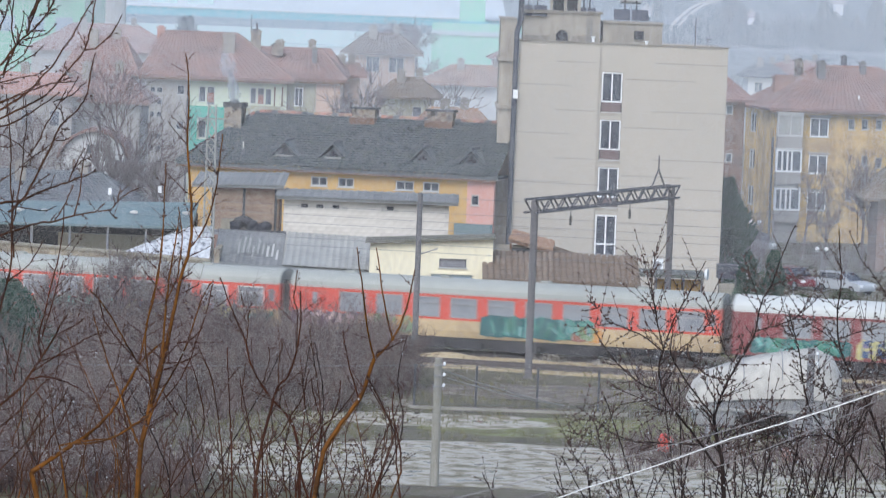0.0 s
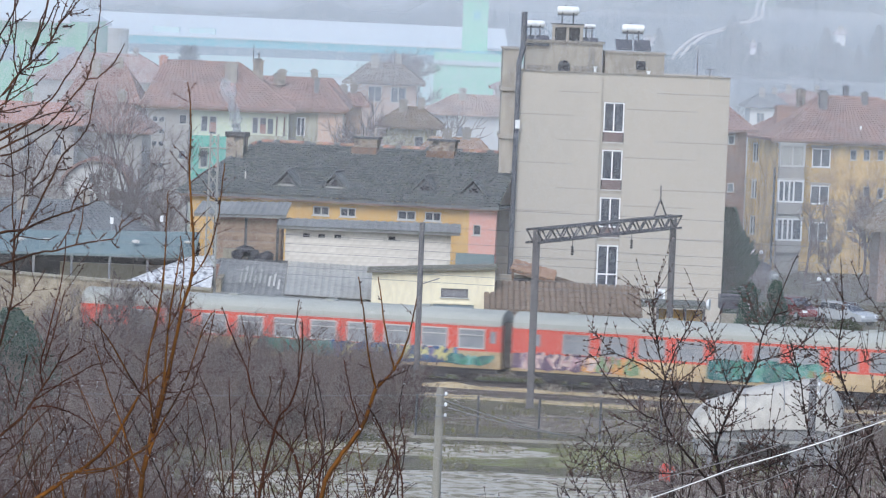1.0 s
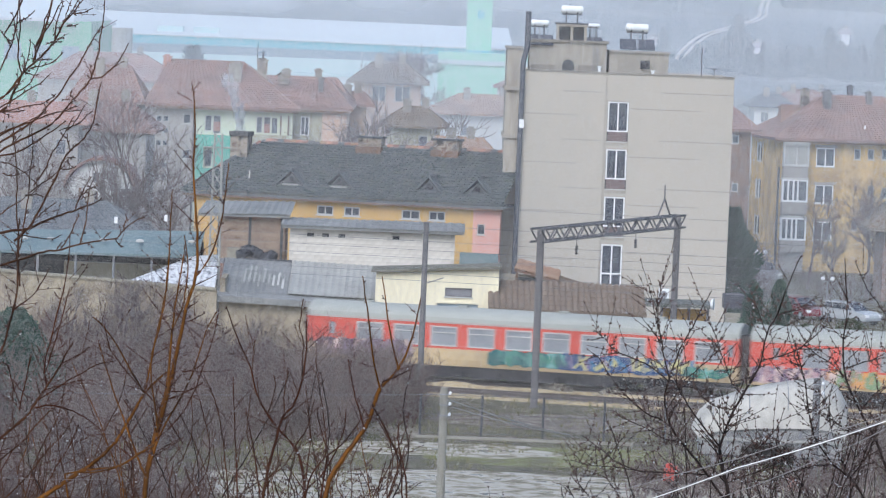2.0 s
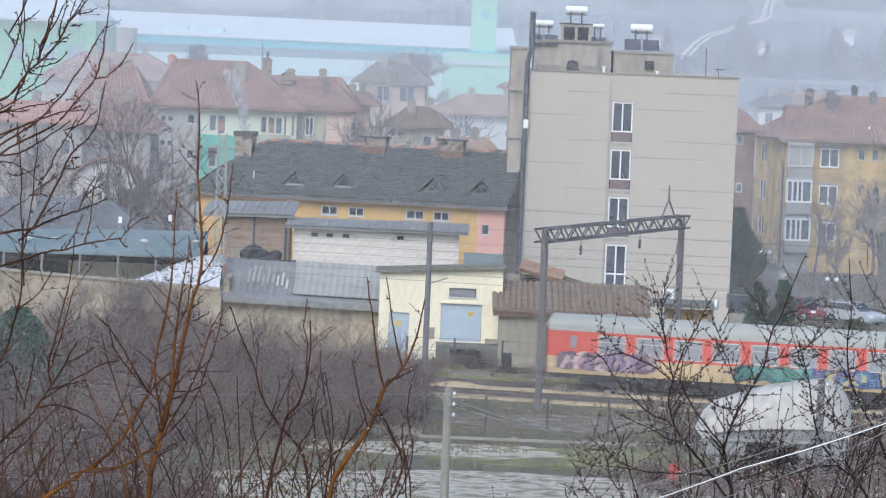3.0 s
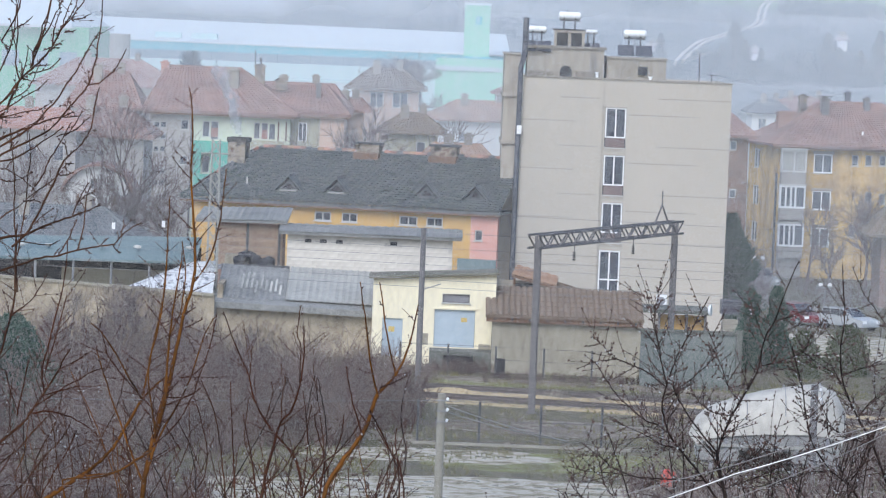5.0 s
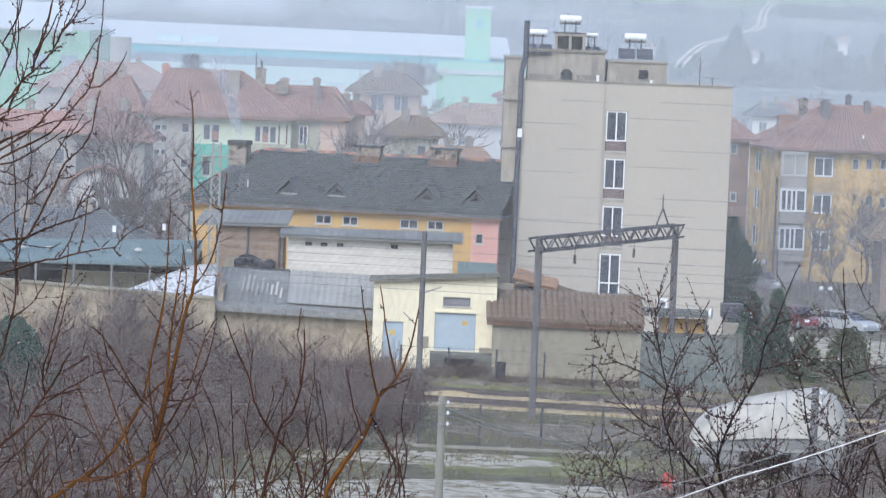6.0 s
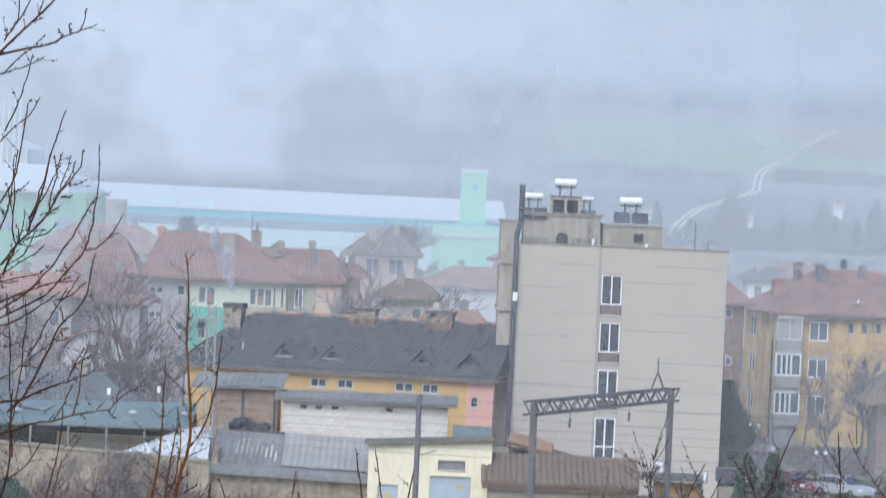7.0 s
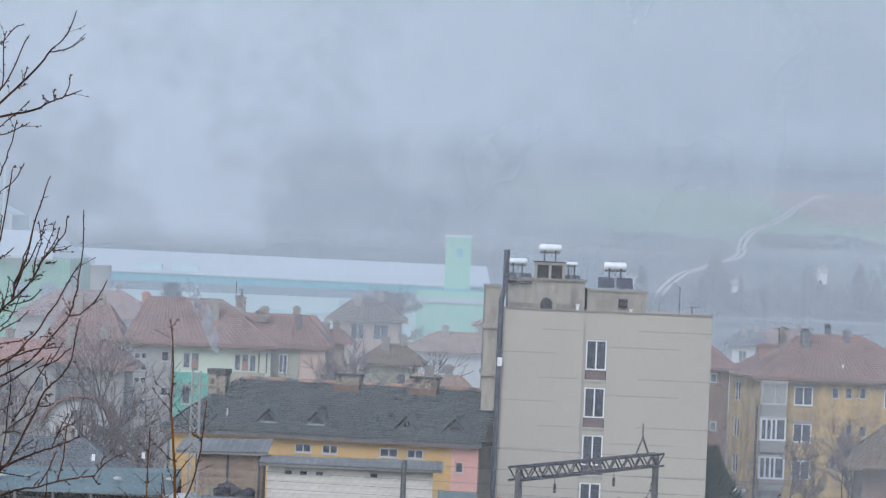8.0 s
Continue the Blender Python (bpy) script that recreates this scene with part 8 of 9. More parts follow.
t.limb(0.0023, 0.0015, (-0.140, 12.30, 19.172), (-0.094, 12.20, 19.202), (-0.058, 12.10, 19.229))
t.limb(0.0026, 0.0015, (-0.166, 12.30, 19.104), (-0.104, 12.40, 18.979), (-0.059, 12.50, 18.869))
t.limb(0.0026, 0.0015, (-0.055, 12.30, 18.825), (-0.064, 12.33, 18.905), (-0.088, 12.37, 19.000), (-0.087, 12.40, 19.047))
t.limb(0.0026, 0.0015, (-0.188, 12.30, 19.037), (-0.226, 12.35, 19.147), (-0.244, 12.40, 19.225))
t.done()

t = Tree("sapling_clump", -0.45, 12.8, "clump of thin dark reddish saplings with buds and raindrops", BARK_RED, BARK_BROWN, dict(n=9, length=(0.02, 0.14), buds=0.8, drops=0.4, up=0.7, levels=0, bend=0.09), 25)
t.limb(0.0051, 0.0015, (-0.358, 12.60, 18.666), (-0.361, 12.62, 18.774), (-0.373, 12.64, 18.857), (-0.395, 12.67, 18.922), (-0.450, 12.69, 18.978), (-0.490, 12.71, 19.025), (-0.524, 12.73, 19.082), (-0.544, 12.76, 19.148), (-0.592, 12.78, 19.248), (-0.631, 12.80, 19.339))
t.limb(0.0017, 0.0014, (-0.540, 12.70, 19.153), (-0.539, 12.75, 19.201), (-0.538, 12.80, 19.240))
t.limb(0.0019, 0.0014, (-0.488, 12.70, 19.027), (-0.470, 12.75, 19.091), (-0.477, 12.80, 19.133))
t.limb(0.0055, 0.0017, (-0.495, 12.50, 18.673), (-0.485, 12.52, 18.781), (-0.474, 12.54, 18.873), (-0.453, 12.57, 18.965), (-0.434, 12.59, 19.036), (-0.407, 12.61, 19.062), (-0.391, 12.63, 19.114), (-0.379, 12.66, 19.181), (-0.377, 12.68, 19.247), (-0.382, 12.70, 19.314))
t.limb(0.0020, 0.0014, (-0.435, 12.60, 19.039), (-0.437, 12.65, 19.102), (-0.429, 12.70, 19.158))
t.limb(0.0019, 0.0014, (-0.388, 12.70, 19.142), (-0.389, 12.73, 19.242), (-0.403, 12.77, 19.291), (-0.395, 12.80, 19.370))
t.limb(0.0034, 0.0014, (-0.325, 12.70, 18.655), (-0.365, 12.72, 18.783), (-0.322, 12.74, 18.834), (-0.278, 12.76, 18.913), (-0.255, 12.78, 18.985), (-0.253, 12.80, 19.038))
t.limb(0.0030, 0.0014, (-0.367, 12.70, 18.765), (-0.347, 12.72, 18.849), (-0.307, 12.75, 18.908), (-0.329, 12.77, 18.982), (-0.342, 12.80, 19.040))
t.limb(0.0026, 0.0014, (-0.302, 12.70, 18.905), (-0.261, 12.73, 18.938), (-0.221, 12.77, 18.988), (-0.198, 12.80, 19.037))
t.limb(0.0031, 0.0014, (-0.485, 12.70, 18.648), (-0.511, 12.73, 18.824), (-0.535, 12.77, 18.932), (-0.559, 12.80, 19.031))
t.limb(0.0027, 0.0014, (-0.564, 12.70, 18.645), (-0.574, 12.73, 18.822), (-0.591, 12.77, 18.990), (-0.601, 12.80, 19.125))
t.limb(0.0026, 0.0014, (-0.588, 12.70, 18.644), (-0.607, 12.72, 18.838), (-0.626, 12.75, 18.956), (-0.654, 12.77, 19.056), (-0.692, 12.80, 19.131))
t.limb(0.0022, 0.0014, (-0.475, 12.60, 18.841), (-0.426, 12.62, 18.883), (-0.395, 12.65, 18.941), (-0.364, 12.67, 18.991), (-0.348, 12.70, 19.075))
t.limb(0.0020, 0.0014, (-0.392, 12.60, 18.665), (-0.415, 12.63, 18.805), (-0.403, 12.67, 18.888), (-0.394, 12.70, 18.953))
t.limb(0.0020, 0.0014, (-0.213, 12.60, 18.672), (-0.244, 12.63, 18.778), (-0.272, 12.67, 18.824), (-0.258, 12.70, 18.890))
t.limb(0.0027, 0.0014, (-0.050, 12.60, 18.678), (-0.071, 12.62, 18.811), (-0.079, 12.65, 18.906), (-0.106, 12.67, 18.950), (-0.161, 12.70, 19.028))
t.limb(0.0017, 0.0014, (-0.078, 12.60, 18.911), (-0.066, 12.70, 18.949))
t.limb(0.0017, 0.0014, (-0.085, 12.60, 18.874), (-0.093, 12.65, 18.928), (-0.104, 12.70, 18.973))
t.limb(0.0020, 0.0014, (-0.118, 12.60, 18.676), (-0.117, 12.63, 18.791), (-0.113, 12.67, 18.865), (-0.108, 12.70, 18.904))
t.done()

t = Tree("old_fruit_tree", -1.85, 11.6, "old bare fruit tree with dark bark and many twigs", BARK_BROWN, BARK_BROWN, dict(n=4, length=(0.01, 0.06), buds=0.6, drops=0.4, up=0.6, levels=0), 38)
t.limb(0.0093, 0.0066, (-1.628, 11.60, 18.531), (-1.476, 11.65, 18.972), (-1.382, 11.70, 19.255))
t.limb(0.0053, 0.0033, (-1.374, 11.60, 19.389), (-1.355, 11.63, 20.107), (-1.349, 11.67, 20.497), (-1.335, 11.70, 20.669))
t.limb(0.0026, 0.0014, (-1.127, 11.60, 20.079), (-1.095, 11.62, 20.182), (-1.078, 11.65, 20.284), (-1.060, 11.67, 20.363), (-1.042, 11.70, 20.424))
t.limb(0.0023, 0.0014, (-1.208, 11.60, 20.154), (-1.168, 11.62, 20.241), (-1.152, 11.65, 20.359), (-1.147, 11.67, 20.437), (-1.140, 11.70, 20.449))
t.limb(0.0020, 0.0014, (-1.215, 11.60, 20.324), (-1.174, 11.63, 20.373), (-1.140, 11.67, 20.406), (-1.117, 11.70, 20.455))
t.limb(0.0020, 0.0014, (-1.201, 11.60, 20.356), (-1.176, 11.63, 20.420), (-1.159, 11.67, 20.484), (-1.142, 11.70, 20.575))
t.limb(0.0040, 0.0014, (-1.302, 11.60, 20.546), (-1.183, 11.64, 20.580), (-1.095, 11.68, 20.604), (-1.052, 11.72, 20.631), (-1.009, 11.76, 20.650), (-0.974, 11.80, 20.668))
t.limb(0.0017, 0.0014, (-1.008, 11.60, 20.641), (-0.996, 11.62, 20.669), (-0.995, 11.65, 20.706))
t.limb(0.0017, 0.0014, (-1.031, 11.60, 20.628), (-1.036, 11.62, 20.644), (-1.036, 11.63, 20.663))
t.limb(0.0013, 0.0014, (-1.049, 11.60, 20.627), (-1.059, 11.62, 20.635), (-1.067, 11.63, 20.646))
t.limb(0.0040, 0.0014, (-1.285, 11.60, 20.508), (-1.184, 11.63, 20.618), (-1.127, 11.66, 20.680), (-1.085, 11.69, 20.730), (-1.058, 11.71, 20.772), (-1.030, 11.74, 20.803), (-1.010, 11.77, 20.839), (-0.999, 11.80, 20.889))
t.limb(0.0019, 0.0014, (-1.050, 11.60, 20.764), (-1.010, 11.62, 20.773), (-0.981, 11.63, 20.790), (-0.960, 11.65, 20.809))
t.limb(0.0013, 0.0014, (-1.121, 11.60, 20.678), (-1.116, 11.62, 20.703), (-1.114, 11.63, 20.722))
t.limb(0.0023, 0.0014, (-1.212, 11.60, 20.605), (-1.185, 11.62, 20.653), (-1.158, 11.65, 20.702), (-1.133, 11.67, 20.775), (-1.118, 11.70, 20.812))
t.limb(0.0020, 0.0014, (-1.233, 11.60, 20.744), (-1.179, 11.63, 20.794), (-1.158, 11.67, 20.828), (-1.135, 11.70, 20.842))
t.limb(0.0020, 0.0014, (-1.197, 11.60, 20.636), (-1.179, 11.63, 20.669), (-1.186, 11.67, 20.764), (-1.181, 11.70, 20.821))
t.limb(0.0017, 0.0014, (-1.208, 11.60, 20.519), (-1.180, 11.62, 20.552), (-1.137, 11.63, 20.593), (-1.105, 11.65, 20.629))
t.limb(0.0017, 0.0014, (-1.223, 11.60, 20.511), (-1.179, 11.62, 20.529), (-1.135, 11.63, 20.547), (-1.103, 11.65, 20.569))
t.limb(0.0039, 0.0014, (-1.299, 11.60, 19.931), (-1.208, 11.61, 19.981), (-1.179, 11.62, 20.013), (-1.155, 11.63, 20.048), (-1.129, 11.64, 20.077), (-1.100, 11.65, 20.104), (-1.076, 11.67, 20.141), (-1.058, 11.68, 20.181), (-1.036, 11.69, 20.210), (-1.015, 11.70, 20.242), (-0.996, 11.71, 20.269), (-0.993, 11.72, 20.316))
t.limb(0.0039, 0.0031, (-1.297, 11.60, 19.892), (-1.254, 11.62, 19.921), (-1.203, 11.65, 19.949), (-1.191, 11.67, 19.975), (-1.179, 11.70, 20.011), (-1.167, 11.72, 20.043))
t.limb(0.0023, 0.0013, (-1.155, 11.60, 20.045), (-1.169, 11.62, 20.076), (-1.173, 11.65, 20.130), (-1.172, 11.67, 20.192), (-1.179, 11.70, 20.231), (-1.174, 11.72, 20.309))
t.limb(0.0016, 0.0012, (-1.169, 11.60, 20.130), (-1.186, 11.66, 20.176), (-1.201, 11.72, 20.214))
t.limb(0.0016, 0.0012, (-1.168, 11.60, 20.192), (-1.151, 11.66, 20.202), (-1.138, 11.72, 20.221))
t.limb(0.0023, 0.0013, (-1.269, 11.60, 19.971), (-1.226, 11.62, 20.034), (-1.200, 11.64, 20.105), (-1.190, 11.66, 20.137), (-1.183, 11.68, 20.176), (-1.183, 11.70, 20.223), (-1.183, 11.72, 20.293))
t.limb(0.0016, 0.0012, (-1.193, 11.60, 20.129), (-1.209, 11.66, 20.144), (-1.234, 11.72, 20.164))
t.limb(0.0028, 0.0013, (-1.122, 11.60, 20.086), (-1.121, 11.62, 20.124), (-1.109, 11.65, 20.163), (-1.105, 11.67, 20.195), (-1.093, 11.70, 20.234), (-1.084, 11.72, 20.297))
t.limb(0.0023, 0.0013, (-1.119, 11.60, 20.123), (-1.099, 11.62, 20.164), (-1.082, 11.65, 20.196), (-1.067, 11.67, 20.235), (-1.058, 11.70, 20.267), (-1.049, 11.72, 20.306))
t.limb(0.0020, 0.0013, (-1.069, 11.60, 20.142), (-1.069, 11.63, 20.181), (-1.065, 11.66, 20.212), (-1.061, 11.69, 20.243), (-1.072, 11.72, 20.298))
t.limb(0.0020, 0.0013, (-1.058, 11.60, 20.172), (-1.040, 11.64, 20.205), (-1.024, 11.68, 20.237), (-1.012, 11.72, 20.284))
t.limb(0.0017, 0.0012, (-1.043, 11.60, 20.194), (-1.040, 11.64, 20.228), (-1.034, 11.68, 20.252), (-1.025, 11.72, 20.299))
t.limb(0.0017, 0.0012, (-1.018, 11.60, 20.217), (-0.995, 11.66, 20.221), (-0.977, 11.72, 20.234))
t.limb(0.0016, 0.0012, (-1.037, 11.60, 20.182), (-1.027, 11.66, 20.184), (-1.016, 11.72, 20.188))
t.limb(0.0016, 0.0012, (-1.082, 11.60, 20.134), (-1.072, 11.66, 20.138), (-1.060, 11.72, 20.137))
t.limb(0.0016, 0.0012, (-1.075, 11.60, 20.131), (-1.066, 11.66, 20.143), (-1.056, 11.72, 20.149))
t.limb(0.0020, 0.0012, (-1.132, 11.60, 20.062), (-1.105, 11.64, 20.070), (-1.078, 11.68, 20.083), (-1.056, 11.72, 20.107))
t.limb(0.0017, 0.0012, (-1.114, 11.60, 20.086), (-1.100, 11.66, 20.086), (-1.085, 11.72, 20.088))
t.limb(0.0017, 0.0012, (-1.147, 11.60, 20.050), (-1.134, 11.66, 20.044), (-1.120, 11.72, 20.043))
t.limb(0.0020, 0.0012, (-1.237, 11.60, 19.938), (-1.179, 11.63, 19.974), (-1.136, 11.66, 20.006), (-1.108, 11.69, 20.025), (-1.088, 11.72, 20.049))
t.limb(0.0019, 0.0012, (-1.176, 11.60, 19.993), (-1.142, 11.64, 20.014), (-1.124, 11.68, 20.053), (-1.116, 11.72, 20.087))
t.limb(0.0016, 0.0012, (-1.152, 11.60, 20.053), (-1.157, 11.66, 20.080), (-1.169, 11.72, 20.101))
t.limb(0.0016, 0.0012, (-1.148, 11.60, 20.061), (-1.145, 11.66, 20.099), (-1.148, 11.72, 20.141))
t.limb(0.0020, 0.0012, (-1.252, 11.60, 19.933), (-1.186, 11.63, 19.945), (-1.134, 11.66, 19.959), (-1.098, 11.69, 19.968), (-1.071, 11.72, 19.992))
t.limb(0.0017, 0.0012, (-1.206, 11.60, 19.942), (-1.181, 11.66, 19.939), (-1.155, 11.72, 19.944))
t.limb(0.0031, 0.0014, (-1.294, 11.60, 19.799), (-1.204, 11.61, 19.861), (-1.144, 11.62, 19.900), (-1.112, 11.64, 19.926), (-1.089, 11.65, 19.957), (-1.057, 11.66, 19.994), (-1.032, 11.67, 20.038), (-1.008, 11.68, 20.073), (-0.987, 11.70, 20.121), (-0.966, 11.71, 20.159), (-0.952, 11.72, 20.185))
t.limb(0.0028, 0.0014, (-1.296, 11.60, 19.845), (-1.206, 11.62, 19.882), (-1.162, 11.64, 19.902), (-1.117, 11.66, 19.921), (-1.081, 11.68, 19.937), (-1.044, 11.70, 19.946), (-1.015, 11.72, 19.962))
t.limb(0.0016, 0.0012, (-1.035, 11.60, 19.949), (-1.017, 11.66, 19.948), (-0.995, 11.72, 19.948))
t.limb(0.0016, 0.0012, (-1.089, 11.60, 19.939), (-1.093, 11.66, 19.953), (-1.103, 11.72, 19.962))
t.limb(0.0031, 0.0014, (-1.293, 11.60, 19.752), (-1.218, 11.61, 19.825), (-1.158, 11.62, 19.862), (-1.083, 11.63, 19.903), (-1.054, 11.64, 19.932), (-1.017, 11.65, 19.980), (-0.988, 11.67, 20.015), (-0.970, 11.68, 20.039), (-0.944, 11.69, 20.044), (-0.907, 11.70, 20.080), (-0.890, 11.71, 20.106), (-0.875, 11.72, 20.141))
t.limb(0.0023, 0.0013, (-0.965, 11.60, 20.039), (-0.956, 11.62, 20.084), (-0.949, 11.64, 20.123), (-0.948, 11.66, 20.167), (-0.944, 11.68, 20.201), (-0.945, 11.70, 20.248), (-0.948, 11.72, 20.334))
t.limb(0.0016, 0.0012, (-1.013, 11.60, 19.981), (-1.023, 11.66, 19.992), (-1.032, 11.72, 19.999))
t.limb(0.0016, 0.0012, (-0.963, 11.60, 20.041), (-0.978, 11.66, 20.044), (-0.988, 11.72, 20.048))
t.limb(0.0034, 0.0014, (-1.162, 11.60, 19.585), (-1.126, 11.61, 19.621), (-1.104, 11.62, 19.657), (-1.079, 11.63, 19.715), (-1.055, 11.64, 19.768), (-1.035, 11.65, 19.815), (-1.021, 11.66, 19.839), (-0.999, 11.67, 19.858), (-0.977, 11.68, 19.887), (-0.963, 11.69, 19.918), (-0.956, 11.70, 19.965), (-0.951, 11.71, 20.005), (-0.946, 11.72, 20.031))
t.limb(0.0016, 0.0012, (-1.015, 11.60, 19.841), (-1.029, 11.66, 19.863), (-1.037, 11.72, 19.883))
t.limb(0.0016, 0.0012, (-1.040, 11.60, 19.790), (-1.022, 11.66, 19.787), (-1.009, 11.72, 19.793))
t.limb(0.0016, 0.0012, (-1.023, 11.60, 19.822), (-1.010, 11.72, 19.816))
t.limb(0.0016, 0.0012, (-1.018, 11.60, 19.903), (-1.005, 11.66, 19.930), (-0.991, 11.72, 19.963))
t.limb(0.0017, 0.0012, (-1.048, 11.60, 19.894), (-1.006, 11.64, 19.910), (-0.986, 11.68, 19.930), (-0.967, 11.72, 19.949))
t.limb(0.0043, 0.0014, (-1.303, 11.60, 19.585), (-1.196, 11.62, 19.607), (-1.128, 11.63, 19.619), (-1.083, 11.65, 19.641), (-1.039, 11.67, 19.660), (-1.001, 11.69, 19.673), (-0.972, 11.70, 19.686), (-0.930, 11.72, 19.703))
t.limb(0.0019, 0.0012, (-0.997, 11.60, 19.678), (-0.991, 11.64, 19.706), (-0.972, 11.68, 19.730), (-0.947, 11.72, 19.742))
t.limb(0.0017, 0.0012, (-0.987, 11.60, 19.706), (-0.978, 11.66, 19.738), (-0.965, 11.72, 19.765))
t.limb(0.0033, 0.0013, (-1.299, 11.60, 19.486), (-1.131, 11.61, 19.539), (-1.086, 11.63, 19.556), (-1.033, 11.64, 19.565), (-0.980, 11.65, 19.582), (-0.934, 11.67, 19.591), (-0.889, 11.68, 19.600), (-0.867, 11.69, 19.623), (-0.837, 11.71, 19.648), (-0.814, 11.72, 19.660))
t.limb(0.0020, 0.0012, (-1.032, 11.60, 19.567), (-1.018, 11.64, 19.597), (-1.003, 11.68, 19.634), (-0.995, 11.72, 19.663))
t.limb(0.0020, 0.0012, (-0.980, 11.60, 19.585), (-0.972, 11.63, 19.631), (-0.968, 11.66, 19.676), (-0.968, 11.69, 19.730), (-0.957, 11.72, 19.763))
t.limb(0.0016, 0.0012, (-0.884, 11.60, 19.604), (-0.879, 11.66, 19.586), (-0.869, 11.72, 19.575))
t.limb(0.0016, 0.0012, (-0.861, 11.60, 19.627), (-0.861, 11.66, 19.649), (-0.864, 11.72, 19.668))
t.limb(0.0016, 0.0012, (-0.920, 11.60, 19.598), (-0.909, 11.66, 19.611), (-0.905, 11.72, 19.614))
t.limb(0.0025, 0.0013, (-1.142, 11.60, 19.461), (-1.150, 11.62, 19.538), (-1.154, 11.64, 19.599), (-1.164, 11.66, 19.676), (-1.168, 11.68, 19.753), (-1.178, 11.70, 19.831), (-1.189, 11.72, 19.908))
t.limb(0.0020, 0.0012, (-1.146, 11.60, 19.563), (-1.138, 11.62, 19.632), (-1.132, 11.65, 19.709), (-1.130, 11.67, 19.787), (-1.129, 11.70, 19.833), (-1.135, 11.72, 19.895))
t.limb(0.0026, 0.0013, (-1.264, 11.60, 19.815), (-1.173, 11.62, 19.826), (-1.129, 11.65, 19.850), (-1.101, 11.67, 19.869), (-1.065, 11.70, 19.898), (-1.041, 11.72, 19.917))
t.limb(0.0023, 0.0012, (-1.264, 11.60, 19.839), (-1.177, 11.64, 19.895), (-1.135, 11.68, 19.918), (-1.093, 11.72, 19.944))
t.limb(0.0020, 0.0012, (-1.257, 11.60, 19.621), (-1.199, 11.62, 19.661), (-1.155, 11.65, 19.693), (-1.112, 11.67, 19.733), (-1.068, 11.70, 19.765), (-1.040, 11.72, 19.796))
t.limb(0.0020, 0.0012, (-1.113, 11.60, 19.740), (-1.086, 11.62, 19.783), (-1.074, 11.65, 19.821), (-1.054, 11.67, 19.860), (-1.034, 11.70, 19.900), (-1.020, 11.72, 19.931))
t.limb(0.0017, 0.0012, (-1.248, 11.60, 19.804), (-1.189, 11.64, 19.797), (-1.145, 11.68, 19.770), (-1.114, 11.72, 19.735))
t.limb(0.0017, 0.0012, (-1.140, 11.60, 19.602), (-1.104, 11.64, 19.596), (-1.069, 11.68, 19.589), (-1.040, 11.72, 19.601))
t.limb(0.0017, 0.0012, (-1.200, 11.60, 19.771), (-1.173, 11.64, 19.763), (-1.138, 11.68, 19.778), (-1.122, 11.72, 19.788))
t.limb(0.0016, 0.0012, (-1.128, 11.60, 19.712), (-1.110, 11.66, 19.714), (-1.097, 11.72, 19.704))
t.limb(0.0016, 0.0012, (-1.102, 11.60, 19.650), (-1.085, 11.66, 19.671), (-1.060, 11.72, 19.690))
t.done()

t = Tree("young_tree", -1.55, 12.2, "young fruit tree with dark wet twigs and golden shoots", BARK_BROWN, BARK_RED, dict(n=12, length=(0.02, 0.14), buds=0.8, drops=0.7, up=0.5, levels=0, bend=0.09), 77)
t.limb(0.0074, 0.0033, (-1.408, 12.20, 18.733), (-1.333, 12.22, 18.866), (-1.273, 12.25, 18.940), (-1.179, 12.27, 19.029), (-1.163, 12.30, 19.056))
t.limb(0.0037, 0.0015, (-1.156, 12.20, 19.061), (-1.119, 12.22, 19.120), (-1.098, 12.24, 19.155), (-1.076, 12.26, 19.194), (-1.063, 12.28, 19.226), (-1.049, 12.30, 19.251))
t.limb(0.0020, 0.0013, (-1.073, 12.20, 19.198), (-1.035, 12.25, 19.215), (-0.999, 12.30, 19.240))
t.limb(0.0025, 0.0013, (-1.148, 12.20, 19.066), (-1.093, 12.22, 19.072), (-1.037, 12.25, 19.054), (-0.997, 12.27, 19.031), (-0.957, 12.30, 18.997))
t.limb(0.0020, 0.0013, (-1.121, 12.20, 19.117), (-1.073, 12.25, 19.130), (-1.017, 12.30, 19.143))
t.limb(0.0021, 0.0013, (-1.141, 12.20, 19.083), (-1.087, 12.22, 19.124), (-1.033, 12.25, 19.157), (-0.978, 12.27, 19.190), (-0.923, 12.30, 19.203))
t.limb(0.0025, 0.0015, (-1.122, 12.30, 19.119), (-1.133, 12.32, 19.180), (-1.114, 12.34, 19.270), (-1.095, 12.36, 19.370), (-1.081, 12.38, 19.452), (-1.078, 12.40, 19.559))
t.limb(0.0020, 0.0013, (-1.121, 12.30, 19.182), (-1.099, 12.35, 19.279), (-1.074, 12.40, 19.401))
t.limb(0.0026, 0.0013, (-1.327, 12.10, 19.093), (-1.236, 12.13, 19.200), (-1.205, 12.17, 19.124), (-1.186, 12.20, 19.069))
t.limb(0.0040, 0.0019, (-1.314, 12.00, 19.038), (-1.241, 12.02, 19.218), (-1.220, 12.03, 19.279), (-1.204, 12.05, 19.355), (-1.195, 12.07, 19.427), (-1.200, 12.08, 19.540), (-1.198, 12.10, 19.620))
t.limb(0.0023, 0.0013, (-1.196, 12.00, 19.364), (-1.144, 12.03, 19.407), (-1.124, 12.07, 19.443), (-1.107, 12.10, 19.481))
t.limb(0.0033, 0.0017, (-1.370, 12.30, 18.722), (-1.278, 12.33, 18.865), (-1.200, 12.35, 18.941), (-1.155, 12.38, 18.998), (-1.109, 12.40, 19.048))
